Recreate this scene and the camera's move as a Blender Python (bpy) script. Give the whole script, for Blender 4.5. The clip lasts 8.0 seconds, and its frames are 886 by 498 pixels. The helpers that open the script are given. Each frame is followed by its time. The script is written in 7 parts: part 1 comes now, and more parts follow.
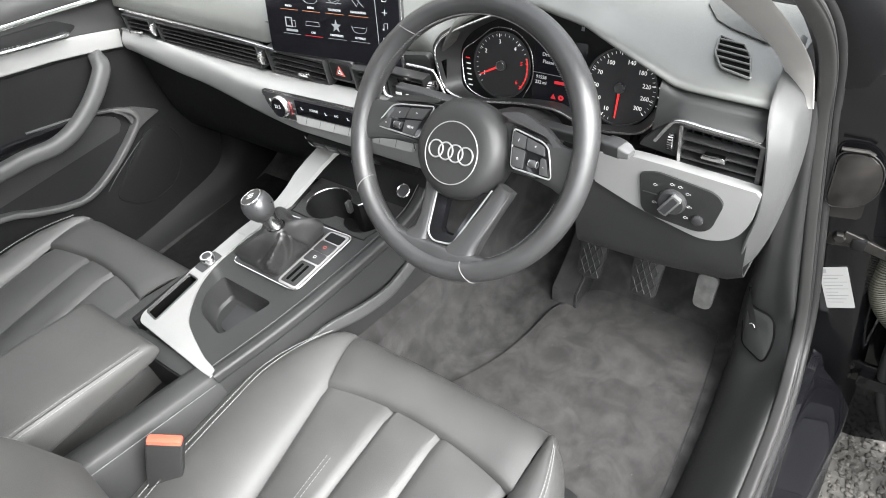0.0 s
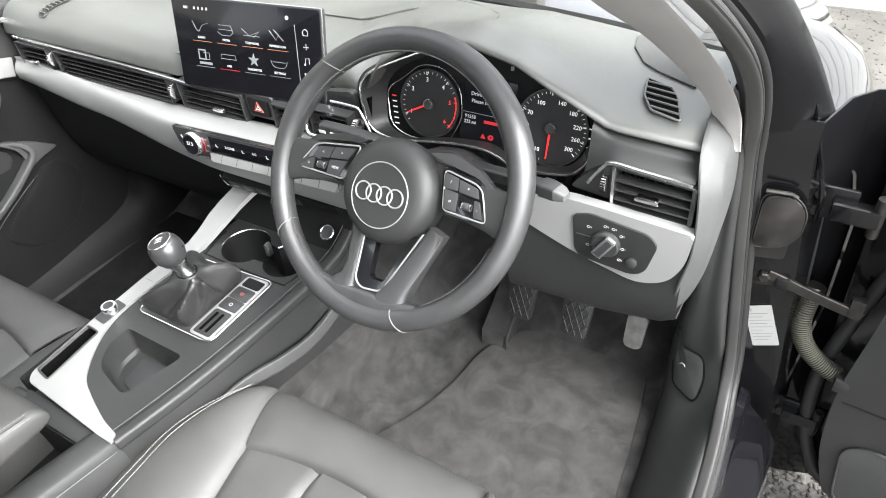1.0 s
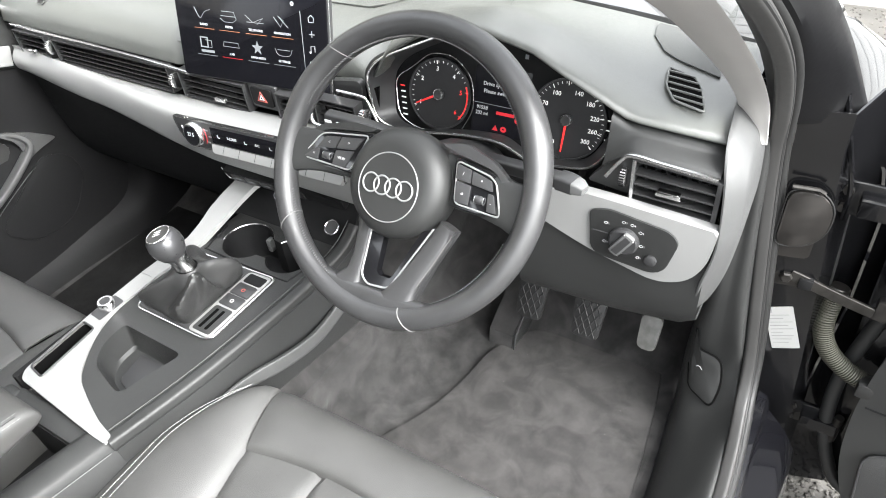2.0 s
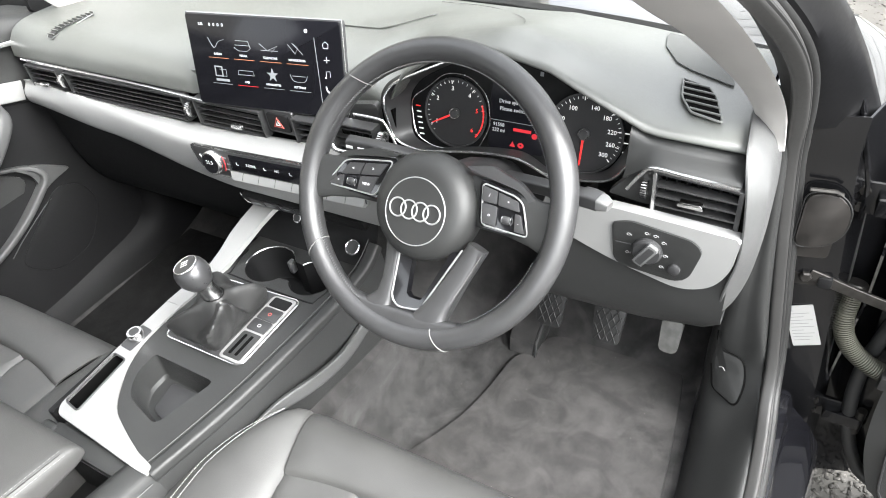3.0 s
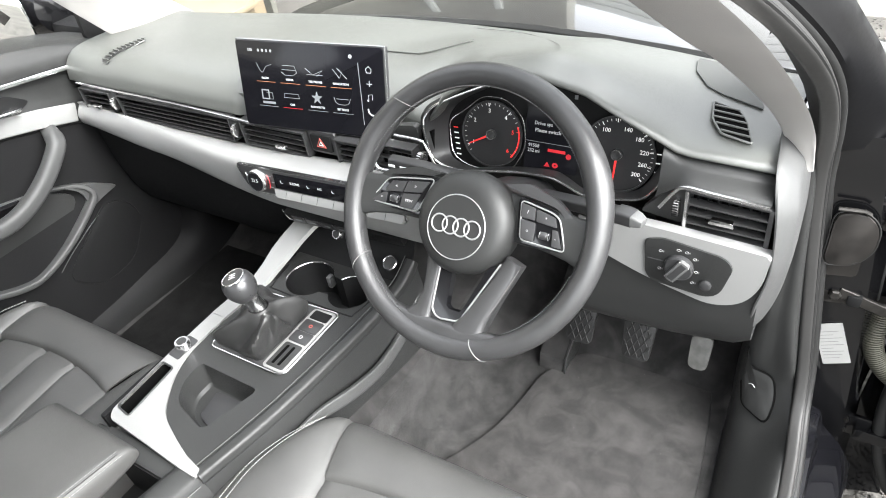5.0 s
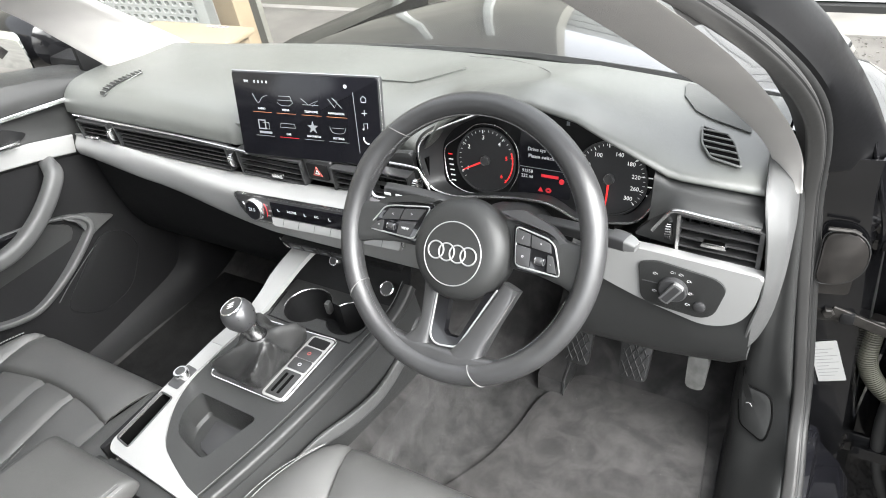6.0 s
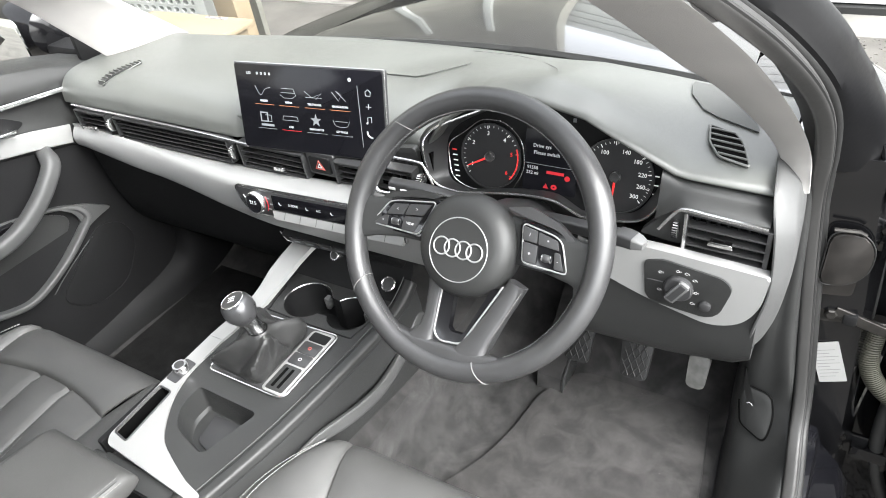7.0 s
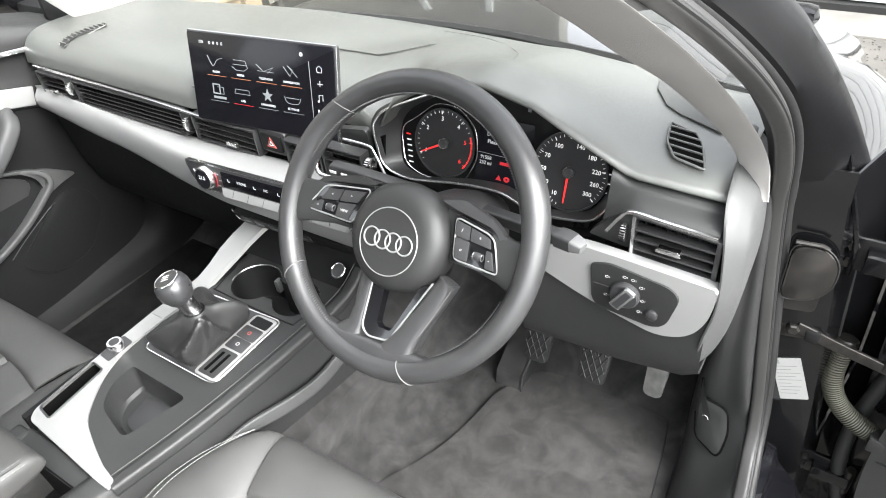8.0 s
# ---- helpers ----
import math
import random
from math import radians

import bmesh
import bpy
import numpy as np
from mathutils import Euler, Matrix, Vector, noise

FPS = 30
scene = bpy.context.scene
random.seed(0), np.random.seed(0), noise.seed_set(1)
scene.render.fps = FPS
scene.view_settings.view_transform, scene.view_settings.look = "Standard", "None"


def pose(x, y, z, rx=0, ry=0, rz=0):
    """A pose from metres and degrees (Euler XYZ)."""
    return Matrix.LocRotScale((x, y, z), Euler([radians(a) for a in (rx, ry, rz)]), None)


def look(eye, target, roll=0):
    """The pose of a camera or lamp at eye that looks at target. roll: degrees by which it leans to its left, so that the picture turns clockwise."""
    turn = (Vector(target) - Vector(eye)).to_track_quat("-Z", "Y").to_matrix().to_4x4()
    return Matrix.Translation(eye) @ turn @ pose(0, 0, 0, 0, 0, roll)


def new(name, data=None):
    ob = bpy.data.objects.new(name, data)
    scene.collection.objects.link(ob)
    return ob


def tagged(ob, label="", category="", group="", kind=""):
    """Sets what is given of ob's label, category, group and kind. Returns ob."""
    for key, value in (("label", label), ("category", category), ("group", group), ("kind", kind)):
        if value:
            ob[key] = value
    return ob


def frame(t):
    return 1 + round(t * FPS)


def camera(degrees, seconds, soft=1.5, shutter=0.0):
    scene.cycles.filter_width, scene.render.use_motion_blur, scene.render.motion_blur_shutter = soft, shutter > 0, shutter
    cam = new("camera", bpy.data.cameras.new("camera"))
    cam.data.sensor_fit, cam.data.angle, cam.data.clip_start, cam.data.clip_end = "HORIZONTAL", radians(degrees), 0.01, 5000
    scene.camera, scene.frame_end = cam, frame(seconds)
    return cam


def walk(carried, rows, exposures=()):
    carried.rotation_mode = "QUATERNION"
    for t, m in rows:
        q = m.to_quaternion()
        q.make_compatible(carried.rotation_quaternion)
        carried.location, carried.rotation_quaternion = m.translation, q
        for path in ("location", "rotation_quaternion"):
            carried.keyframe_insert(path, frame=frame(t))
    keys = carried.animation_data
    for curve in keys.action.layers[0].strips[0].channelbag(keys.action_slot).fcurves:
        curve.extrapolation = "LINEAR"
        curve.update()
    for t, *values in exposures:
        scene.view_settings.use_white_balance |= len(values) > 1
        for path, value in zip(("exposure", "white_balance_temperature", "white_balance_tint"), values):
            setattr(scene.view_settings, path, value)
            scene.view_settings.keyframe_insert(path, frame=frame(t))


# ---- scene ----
cam = camera(66.4, 8.0, soft=1.0)
PATH = [
    (0, (0.856, -0.564, 1.122), (-0.176, 0.486, -0.232), -12.5),
    (0.5, (0.821, -0.537, 1.096), (-0.05, 0.645, -0.261), -9.2),
    (1, (0.817, -0.533, 1.102), (-0.05, 0.705, -0.208), -6.9),
    (1.2, (0.812, -0.533, 1.091), (-0.046, 0.718, -0.211), -6.2),
    (2.3, (0.774, -0.513, 1.073), (-0.115, 0.697, -0.249), -7.6),
    (2.5, (0.762, -0.517, 1.088), (-0.138, 0.68, -0.237), -10.4),
    (3, (0.763, -0.527, 1.105), (-0.11, 0.706, -0.205), -9.4),
    (3.5, (0.778, -0.545, 1.115), (-0.133, 0.692, -0.166), -8.6),
    (4, (0.767, -0.552, 1.125), (-0.193, 0.67, -0.133), -8.3),
    (4.5, (0.767, -0.563, 1.124), (-0.198, 0.66, -0.131), -10.5),
    (4.7, (0.765, -0.565, 1.123), (-0.179, 0.665, -0.14), -10.1),
    (5.8, (0.761, -0.577, 1.139), (-0.175, 0.712, -0.07), -10.0),
    (6, (0.765, -0.571, 1.139), (-0.18, 0.713, -0.07), -10.6),
    (6.5, (0.756, -0.572, 1.137), (-0.169, 0.717, -0.08), -10.1),
    (7, (0.748, -0.574, 1.137), (-0.177, 0.712, -0.084), -9.5),
    (7.5, (0.751, -0.573, 1.134), (-0.165, 0.715, -0.092), -9.4),
    (8, (0.804, -0.484, 1.106), (-0.134, 0.754, -0.154), -7.2),
]
walk(cam, [(t, look(eye, target, roll)) for t, eye, target, roll in PATH], exposures=[(0, 2.33, 6450, 8), (0.5, 2.42, 6450, 8), (1.2, 2.48, 6450, 8), (2.5, 2.64, 6450, 8), (4.5, 2.54, 6450, 8), (6.5, 2.47, 6450, 8), (8, 2.50, 6450, 8)])

from mathutils import bvhtree

# ---- world and light ----
world = bpy.data.worlds.new("sky")
scene.world = world
world.use_nodes = True
wn, wl = world.node_tree.nodes, world.node_tree.links
sky = wn.new("ShaderNodeTexSky")
sky.sky_type, sky.sun_disc = "NISHITA", False
sky.sun_elevation, sky.sun_rotation = radians(47), radians(97)
sky.dust_density, sky.ozone_density, sky.air_density = 4.0, 1.0, 1.0
wn["Background"].inputs["Strength"].default_value = 0.215
haze = wn.new("ShaderNodeHueSaturation")
haze.inputs["Saturation"].default_value = 0.15
wl.new(sky.outputs[0], haze.inputs["Color"])
wl.new(haze.outputs[0], wn["Background"].inputs["Color"])
sun_data = bpy.data.lights.new("sun", "SUN")
sun_data.energy, sun_data.angle, sun_data.color = 1.55, radians(50), (1.0, 1.0, 1.0)
sun = new("sun", sun_data)
sun.matrix_world = look((6.8, -0.5, 7.1), (0.4, 0.2, 0.3))


# ---- materials ----
def nodes_of(name):
    m = bpy.data.materials.new(name)
    m.use_nodes = True
    return m, m.node_tree.nodes, m.node_tree.links, m.node_tree.nodes["Principled BSDF"]


def surface(name, color, rough=0.5, metal=0.0, coat=0.0, grain=0.0, grain_size=900.0, spread=0.12,
            cloud=9.0, kind="noise", rough_spread=0.1, specular=0.5, sheen=0.0, stretch=(1, 1, 1)):
    """A procedural material: colour and gloss vary in clouds, a fine grain makes the relief."""
    m, n, l, b = nodes_of(name)
    co = n.new("ShaderNodeTexCoord")
    mp = n.new("ShaderNodeMapping")
    mp.inputs["Scale"].default_value = stretch
    l.new(co.outputs["Object"], mp.inputs["Vector"])
    big = n.new("ShaderNodeTexNoise")
    big.inputs["Scale"].default_value, big.inputs["Detail"].default_value = cloud, 6
    l.new(co.outputs["Object"], big.inputs["Vector"])
    ramp = n.new("ShaderNodeMapRange")
    ramp.inputs["From Min"].default_value, ramp.inputs["From Max"].default_value = 0.3, 0.7
    ramp.inputs["To Min"].default_value, ramp.inputs["To Max"].default_value = 1 - spread, 1 + spread
    l.new(big.outputs["Fac"], ramp.inputs["Value"])
    mul = n.new("ShaderNodeVectorMath")
    mul.operation = "SCALE"
    mul.inputs[0].default_value = color
    l.new(ramp.outputs[0], mul.inputs["Scale"])
    l.new(mul.outputs[0], b.inputs["Base Color"])
    rr = n.new("ShaderNodeMapRange")
    rr.inputs["To Min"].default_value, rr.inputs["To Max"].default_value = max(0.02, rough - rough_spread * rough), min(1, rough + rough_spread)
    fine = n.new("ShaderNodeTexNoise")
    fine.inputs["Scale"].default_value, fine.inputs["Detail"].default_value, fine.inputs["Roughness"].default_value = 170, 5, 0.7
    l.new(co.outputs["Object"], fine.inputs["Vector"])
    both = n.new("ShaderNodeMix")
    both.inputs["Factor"].default_value = 0.5
    l.new(big.outputs["Fac"], both.inputs["A"])
    l.new(fine.outputs["Fac"], both.inputs["B"])
    rr.inputs["From Min"].default_value, rr.inputs["From Max"].default_value = 0.3, 0.7
    l.new(both.outputs["Result"], rr.inputs["Value"])
    l.new(rr.outputs[0], b.inputs["Roughness"])
    b.inputs["Metallic"].default_value = metal
    b.inputs["Coat Weight"].default_value = coat
    b.inputs["Coat Roughness"].default_value = 0.04
    b.inputs["Specular IOR Level"].default_value = specular
    b.inputs["Sheen Weight"].default_value = sheen
    if grain:
        if kind == "voronoi":
            g = n.new("ShaderNodeTexVoronoi")
            g.feature = "DISTANCE_TO_EDGE"
            out = "Distance"
        elif kind == "wave":
            g = n.new("ShaderNodeTexWave")
            out = "Fac"
        else:
            g = n.new("ShaderNodeTexNoise")
            g.inputs["Detail"].default_value = 3
            out = "Fac"
        g.inputs["Scale"].default_value = grain_size
        l.new(mp.outputs[0], g.inputs["Vector"])
        bump = n.new("ShaderNodeBump")
        bump.inputs["Strength"].default_value, bump.inputs["Distance"].default_value = grain, 0.0006
        l.new(g.outputs[out], bump.inputs["Height"])
        l.new(bump.outputs[0], b.inputs["Normal"])
    return m


def glowing(name, color, strength):
    m, n, l, b = nodes_of(name)
    b.inputs["Base Color"].default_value = (*color, 1)
    b.inputs["Emission Color"].default_value = (*color, 1)
    b.inputs["Emission Strength"].default_value = strength
    return m


def carpet_material(name, color, fleck, spread=0.35, sheen=0.12):
    """Short-pile carpet with brushed patches and pale lint."""
    m = surface(name, color, 0.95, grain=0.9, grain_size=1400, spread=spread, cloud=26, specular=0.1, sheen=sheen)
    n, l = m.node_tree.nodes, m.node_tree.links
    b = n["Principled BSDF"]
    old = b.inputs["Base Color"].links[0].from_socket
    co = n.new("ShaderNodeTexCoord")
    v = n.new("ShaderNodeTexVoronoi")
    v.inputs["Scale"].default_value = 45
    l.new(co.outputs["Object"], v.inputs["Vector"])
    less = n.new("ShaderNodeMath")
    less.operation = "LESS_THAN"
    less.inputs[1].default_value = 0.022
    l.new(v.outputs["Distance"], less.inputs[0])
    mix = n.new("ShaderNodeMix")
    mix.data_type = "RGBA"
    mix.inputs["B"].default_value = (*fleck, 1)
    l.new(less.outputs[0], mix.inputs["Factor"])
    l.new(old, mix.inputs["A"])
    # footprints and strokes of the brush lay the pile both ways
    strokes = n.new("ShaderNodeTexNoise")
    strokes.inputs["Scale"].default_value = 13
    strokes.inputs["Detail"].default_value = 5
    strokes.inputs["Distortion"].default_value = 1.6
    l.new(co.outputs["Object"], strokes.inputs["Vector"])
    ramp = n.new("ShaderNodeMapRange")
    ramp.inputs["From Min"].default_value = 0.38
    ramp.inputs["From Max"].default_value = 0.62
    ramp.inputs["To Min"].default_value = 0.76
    ramp.inputs["To Max"].default_value = 1.13
    l.new(strokes.outputs[0], ramp.inputs["Value"])
    lay = n.new("ShaderNodeVectorMath")
    lay.operation = "SCALE"
    l.new(mix.outputs["Result"], lay.inputs[0])
    l.new(ramp.outputs[0], lay.inputs["Scale"])
    l.new(lay.outputs[0], b.inputs["Base Color"])
    return m


def glass_material(name, rough=0.0, tint=(1, 1, 1)):
    m, n, l, b = nodes_of(name)
    out = n["Material Output"]
    clear, gloss, mix = n.new("ShaderNodeBsdfTransparent"), n.new("ShaderNodeBsdfGlossy"), n.new("ShaderNodeMixShader")
    clear.inputs["Color"].default_value = (*tint, 1)
    gloss.inputs["Roughness"].default_value = rough
    mix.inputs["Fac"].default_value = 0.07
    l.new(clear.outputs[0], mix.inputs[1])
    l.new(gloss.outputs[0], mix.inputs[2])
    l.new(mix.outputs[0], out.inputs["Surface"])
    return m


SOFT = surface("dash_soft_plastic", (0.082, 0.085, 0.079), 0.34, grain=0.35, grain_size=1500, kind="voronoi", spread=0.08, specular=0.95, rough_spread=0.14)
HARD = surface("grained_grey_plastic", (0.021, 0.0214, 0.0212), 0.42, grain=0.4, grain_size=1100, kind="voronoi", spread=0.15, specular=0.42)
MIDGREY = surface("grey_moulded_plastic", (0.09, 0.091, 0.091), 0.45, grain=0.3, grain_size=1700, kind="voronoi", spread=0.08)
ENDGREY = surface("grey_end_plastic", (0.050, 0.0505, 0.0505), 0.5, grain=0.3, grain_size=1700, kind="voronoi", spread=0.08)
VENT = surface("vent_black_plastic", (0.024, 0.024, 0.0245), 0.32, spread=0.1, specular=0.5)
# kept very dark, which also puts the passenger footwell's shade into colour
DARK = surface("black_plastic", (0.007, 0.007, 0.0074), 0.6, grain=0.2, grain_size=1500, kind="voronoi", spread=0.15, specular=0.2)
SATIN = surface("satin_black_plastic", (0.03, 0.03, 0.031), 0.34, spread=0.1)
GLOSS = surface("piano_black", (0.006, 0.006, 0.007), 0.08, coat=0.6, spread=0.1)
LEATHER = surface("black_leather", (0.047, 0.0466, 0.0454), 0.46, grain=0.45, grain_size=620, kind="voronoi", spread=0.12, cloud=14, specular=0.5, rough_spread=0.10)
RIMHIDE = surface("worn_rim_leather", (0.030, 0.030, 0.031), 0.33, coat=0.08, grain=0.45, grain_size=900, kind="voronoi", spread=0.12, cloud=30, specular=0.6, rough_spread=0.06)
THREAD = surface("grey_thread", (0.15, 0.15, 0.147), 0.7, spread=0.2)
RIMTHREAD = surface("dark_rim_thread", (0.11, 0.11, 0.11), 0.8, spread=0.2)
SILVER = surface("satin_silver_trim", (0.26, 0.26, 0.257), 0.36, metal=0.25, grain=0.35, grain_size=1800, spread=0.04)
CHROME = surface("satin_chrome", (0.82, 0.82, 0.82), 0.2, metal=1.0, spread=0.05)
BADGE = surface("brushed_badge_silver", (0.50, 0.50, 0.50), 0.34, metal=0.75, spread=0.05)
BRIGHT = surface("bright_chrome", (0.9, 0.9, 0.9), 0.08, metal=1.0, spread=0.03)
CLOTH = surface("pale_woven_headlining", (0.37, 0.358, 0.346), 0.9, grain=0.8, grain_size=420, kind="voronoi", spread=0.06, specular=0.2, stretch=(1, 1, 2.2))
RUBBER = surface("black_rubber", (0.014, 0.014, 0.014), 0.5, spread=0.2, grain=0.15, specular=0.4)
SEALGREY = surface("flocked_grey_seal", (0.026, 0.0255, 0.025), 0.5, spread=0.15, grain=0.2)
PAINT = surface("black_metallic_paint", (0.0045, 0.0045, 0.005), 0.09, specular=0.35, spread=0.3, rough_spread=0.04)
PILLARBLACK = surface("matt_black_pillar", (0.0045, 0.0045, 0.005), 0.36, specular=0.22, spread=0.15)
WETPAINT = surface("polished_black_paint", (0.006, 0.006, 0.0075), 0.11, coat=1.0, spread=0.2)
HIDE = surface("dark_gaiter_leather", (0.020, 0.020, 0.020), 0.38, grain=0.5, grain_size=620, kind="voronoi", spread=0.2, cloud=30)
PILLARGREY = surface("grey_body_primer", (0.014, 0.0125, 0.0115), 0.5, specular=0.3, spread=0.4, cloud=30)
CARPET = carpet_material("dark_grey_carpet", (0.030, 0.029, 0.0288), (0.12, 0.115, 0.11))
MATPILE = carpet_material("charcoal_mat_pile", (0.036, 0.0343, 0.0338), (0.2, 0.19, 0.18), 0.22)
# copy of the carpet, blackened to stand for the passenger footwell's shade
SHADEPILE = carpet_material("shade_dark_pile", (0.010, 0.0098, 0.0098), (0.05, 0.05, 0.05), 0.2, 0.0)
STEEL = surface("zinc_steel", (0.034, 0.032, 0.030), 0.36, metal=0.7, spread=0.4, cloud=60)
PAPER = surface("white_sticker", (0.24, 0.24, 0.235), 0.6, spread=0.05)
PRINT = surface("grey_print", (0.16, 0.16, 0.17), 0.7, spread=0.1)
RED = surface("red_button", (0.62, 0.09, 0.055), 0.5, spread=0.06)
DULLRED = surface("dull_red_marking", (0.36, 0.075, 0.06), 0.6, spread=0.06)
PRINTPALE = surface("pale_grey_marking", (0.42, 0.42, 0.42), 0.6, spread=0.05)
# near-zero black: shade painted into recesses, gaps and slots
DEEPSHADE = surface("recess_shade_black", (0.003, 0.003, 0.003), 0.9, specular=0.05, spread=0.1)
WHITE = surface("white_marking", (0.75, 0.75, 0.75), 0.6, spread=0.03)
DIALGREY = surface("dial_face", (0.012, 0.012, 0.013), 0.55, spread=0.1)
SCREEN = surface("screen_glass", (0.007, 0.007, 0.009), 0.1, specular=0.25, spread=0.02)
LIT = glowing("lit_white", (0.45, 0.46, 0.47), 0.05)
FIGURE = glowing("lit_figures", (0.8, 0.8, 0.79), 0.09)
LITDIM = glowing("lit_grey", (0.18, 0.19, 0.2), 0.02)
LITRED = glowing("lit_red", (0.9, 0.03, 0.03), 0.06)
LITORANGE = glowing("lit_orange", (0.4, 0.16, 0.08), 0.02)
LITDULL = glowing("lit_dull_red", (0.5, 0.02, 0.03), 0.02)
LITBLUE = glowing("lit_blue", (0.35, 0.6, 0.8), 0.03)
WETPAINT.node_tree.nodes["Principled BSDF"].inputs["Coat IOR"].default_value = 1.9
GLASS = glass_material("clear_glass")
LENS = glass_material("cluster_lens", 0.0, (0.9, 0.9, 0.9))


# ---- mesh helpers ----
def V(*p):
    return Vector(p)


def finish(name, bm, mat, smooth=True):
    bmesh.ops.remove_doubles(bm, verts=bm.verts, dist=1e-6)
    bmesh.ops.recalc_face_normals(bm, faces=bm.faces)
    me = bpy.data.meshes.new(name)
    bm.to_mesh(me)
    bm.free()
    me.materials.append(mat)
    if smooth:
        for p in me.polygons:
            p.use_smooth = True
        me.set_sharp_from_angle(angle=radians(38))
    return me


def thing(name, label, category, at=(0, 0, 0), group="", kind=""):
    """A thing with parts: an empty at its base."""
    ob = new(name)
    ob.empty_display_size = 0.05
    ob.location = at
    return tagged(ob, label, category, group, kind)


def part(name, bm, mat, parent, label="", smooth=True):
    """One mesh object under a thing or a part. The mesh is given in the world's axes."""
    ob = new(name, finish(name, bm, mat, smooth))
    ob.parent = parent
    ob.matrix_parent_inverse = Matrix.Translation(-parent.location)
    if label:
        ob["label"] = label
    if "stitch" in name:
        ob["kind"] = "stuff"
    return ob


def single(name, bm, mat, label, category, group="", kind="", smooth=True):
    """A thing of one mesh."""
    return tagged(new(name, finish(name, bm, mat, smooth)), label, category, group, kind)


def catmull(pts, n=6, closed=False):
    """A smooth line through the points."""
    pts = [Vector(p) for p in pts]
    c, out = len(pts), []
    for i in range(c if closed else c - 1):
        if closed:
            a, b, d, e = pts[i - 1], pts[i], pts[(i + 1) % c], pts[(i + 2) % c]
        else:
            a, b, d, e = pts[max(i - 1, 0)], pts[i], pts[i + 1], pts[min(i + 2, c - 1)]
        for k in range(n):
            t = k / n
            out.append(0.5 * (2 * b + (d - a) * t + (2 * a - 5 * b + 4 * d - e) * t * t + (3 * b - a - 3 * d + e) * t ** 3))
    if not closed:
        out.append(pts[-1])
    return out


def rounded(pts, r, n=4):
    """A closed 2D outline with its corners rounded; r may be a list."""
    out, c = [], len(pts)
    for i in range(c):
        p, a, b = Vector(pts[i][:2]), Vector(pts[i - 1][:2]), Vector(pts[(i + 1) % c][:2])
        ri = r[i] if isinstance(r, (list, tuple)) else r
        u, w = (a - p), (b - p)
        ri = min(ri, u.length * 0.48, w.length * 0.48)
        if ri < 1e-6:
            out.append(p)
            continue
        s, e = p + u.normalized() * ri, p + w.normalized() * ri
        for k in range(n + 1):
            t = k / n
            out.append((1 - t) ** 2 * s + 2 * t * (1 - t) * p + t * t * e)
    return out


def oval(cx, cy, rx, ry=None, n=32, a0=0.0):
    ry = rx if ry is None else ry
    return [Vector((cx + rx * math.cos(a0 + 2 * math.pi * k / n), cy + ry * math.sin(a0 + 2 * math.pi * k / n))) for k in range(n)]


def loft(rows, close_u=False, close_v=False, bm=None, cap=False):
    """A skin over rows of points. close_u joins each row's ends, close_v the last row to the first."""
    bm = bm or bmesh.new()
    vs = [[bm.verts.new(Vector(p)) for p in row] for row in rows]
    nr, nc = len(vs), len(vs[0])
    for i in range(nr if close_v else nr - 1):
        for j in range(nc if close_u else nc - 1):
            q = (vs[i][j], vs[i][(j + 1) % nc], vs[(i + 1) % nr][(j + 1) % nc], vs[(i + 1) % nr][j])
            bm.faces.new(q)
    if cap and close_u:
        bm.faces.new(list(reversed(vs[0])))
        bm.faces.new(vs[-1])
    return bm


def thick(bm, t):
    """Gives a skin thickness."""
    bmesh.ops.recalc_face_normals(bm, faces=bm.faces)
    bmesh.ops.solidify(bm, geom=list(bm.faces), thickness=t)
    return bm


def sweep(pts, profile, up=(0, 0, 1), closed=False, bm=None, scales=None):
    """A 2D profile (side, up) carried along a line."""
    pts = [Vector(p) for p in pts]
    up, rows, c = Vector(up), [], len(pts)
    for i, p in enumerate(pts):
        a = pts[i - 1] if (i or closed) else p
        b = pts[(i + 1) % c] if (i < c - 1 or closed) else p
        d = (b - a).normalized()
        s = d.cross(up)
        s = s.normalized() if s.length > 1e-6 else Vector((1, 0, 0))
        w = s.cross(d).normalized()
        k = scales[i] if scales else 1.0
        rows.append([p + s * q[0] * k + w * q[1] * k for q in profile])
    return loft(rows, close_u=True, close_v=closed, bm=bm, cap=not closed)


def tube(pts, r, n=10, closed=False, bm=None, up=(0, 0, 1), scales=None):
    return sweep(pts, oval(0, 0, r, r, n), up, closed, bm, scales)


def plate(outline, depth, m=None, bevel=0.0, bm=None, seg=2, base=0.0):
    """A flat slab: a 2D outline from height base up to base + depth, its upper rim bevelled, set by the matrix m."""
    fresh = bmesh.new()
    lo = [fresh.verts.new((p[0], p[1], base)) for p in outline]
    hi = [fresh.verts.new((p[0], p[1], base + depth)) for p in outline]
    c = len(lo)
    fresh.faces.new(list(reversed(lo)))
    top = fresh.faces.new(hi)
    for i in range(c):
        fresh.faces.new((lo[i], lo[(i + 1) % c], hi[(i + 1) % c], hi[i]))
    if bevel:
        bmesh.ops.bevel(fresh, geom=list(top.edges), offset=bevel, segments=seg, affect="EDGES", profile=0.6, clamp_overlap=True)
    if m is not None:
        fresh.transform(m)
    return join(bm, fresh)


def join(bm, fresh):
    if bm is None:
        return fresh
    me = bpy.data.meshes.new("join")
    fresh.to_mesh(me)
    fresh.free()
    bm.from_mesh(me)
    bpy.data.meshes.remove(me)
    return bm


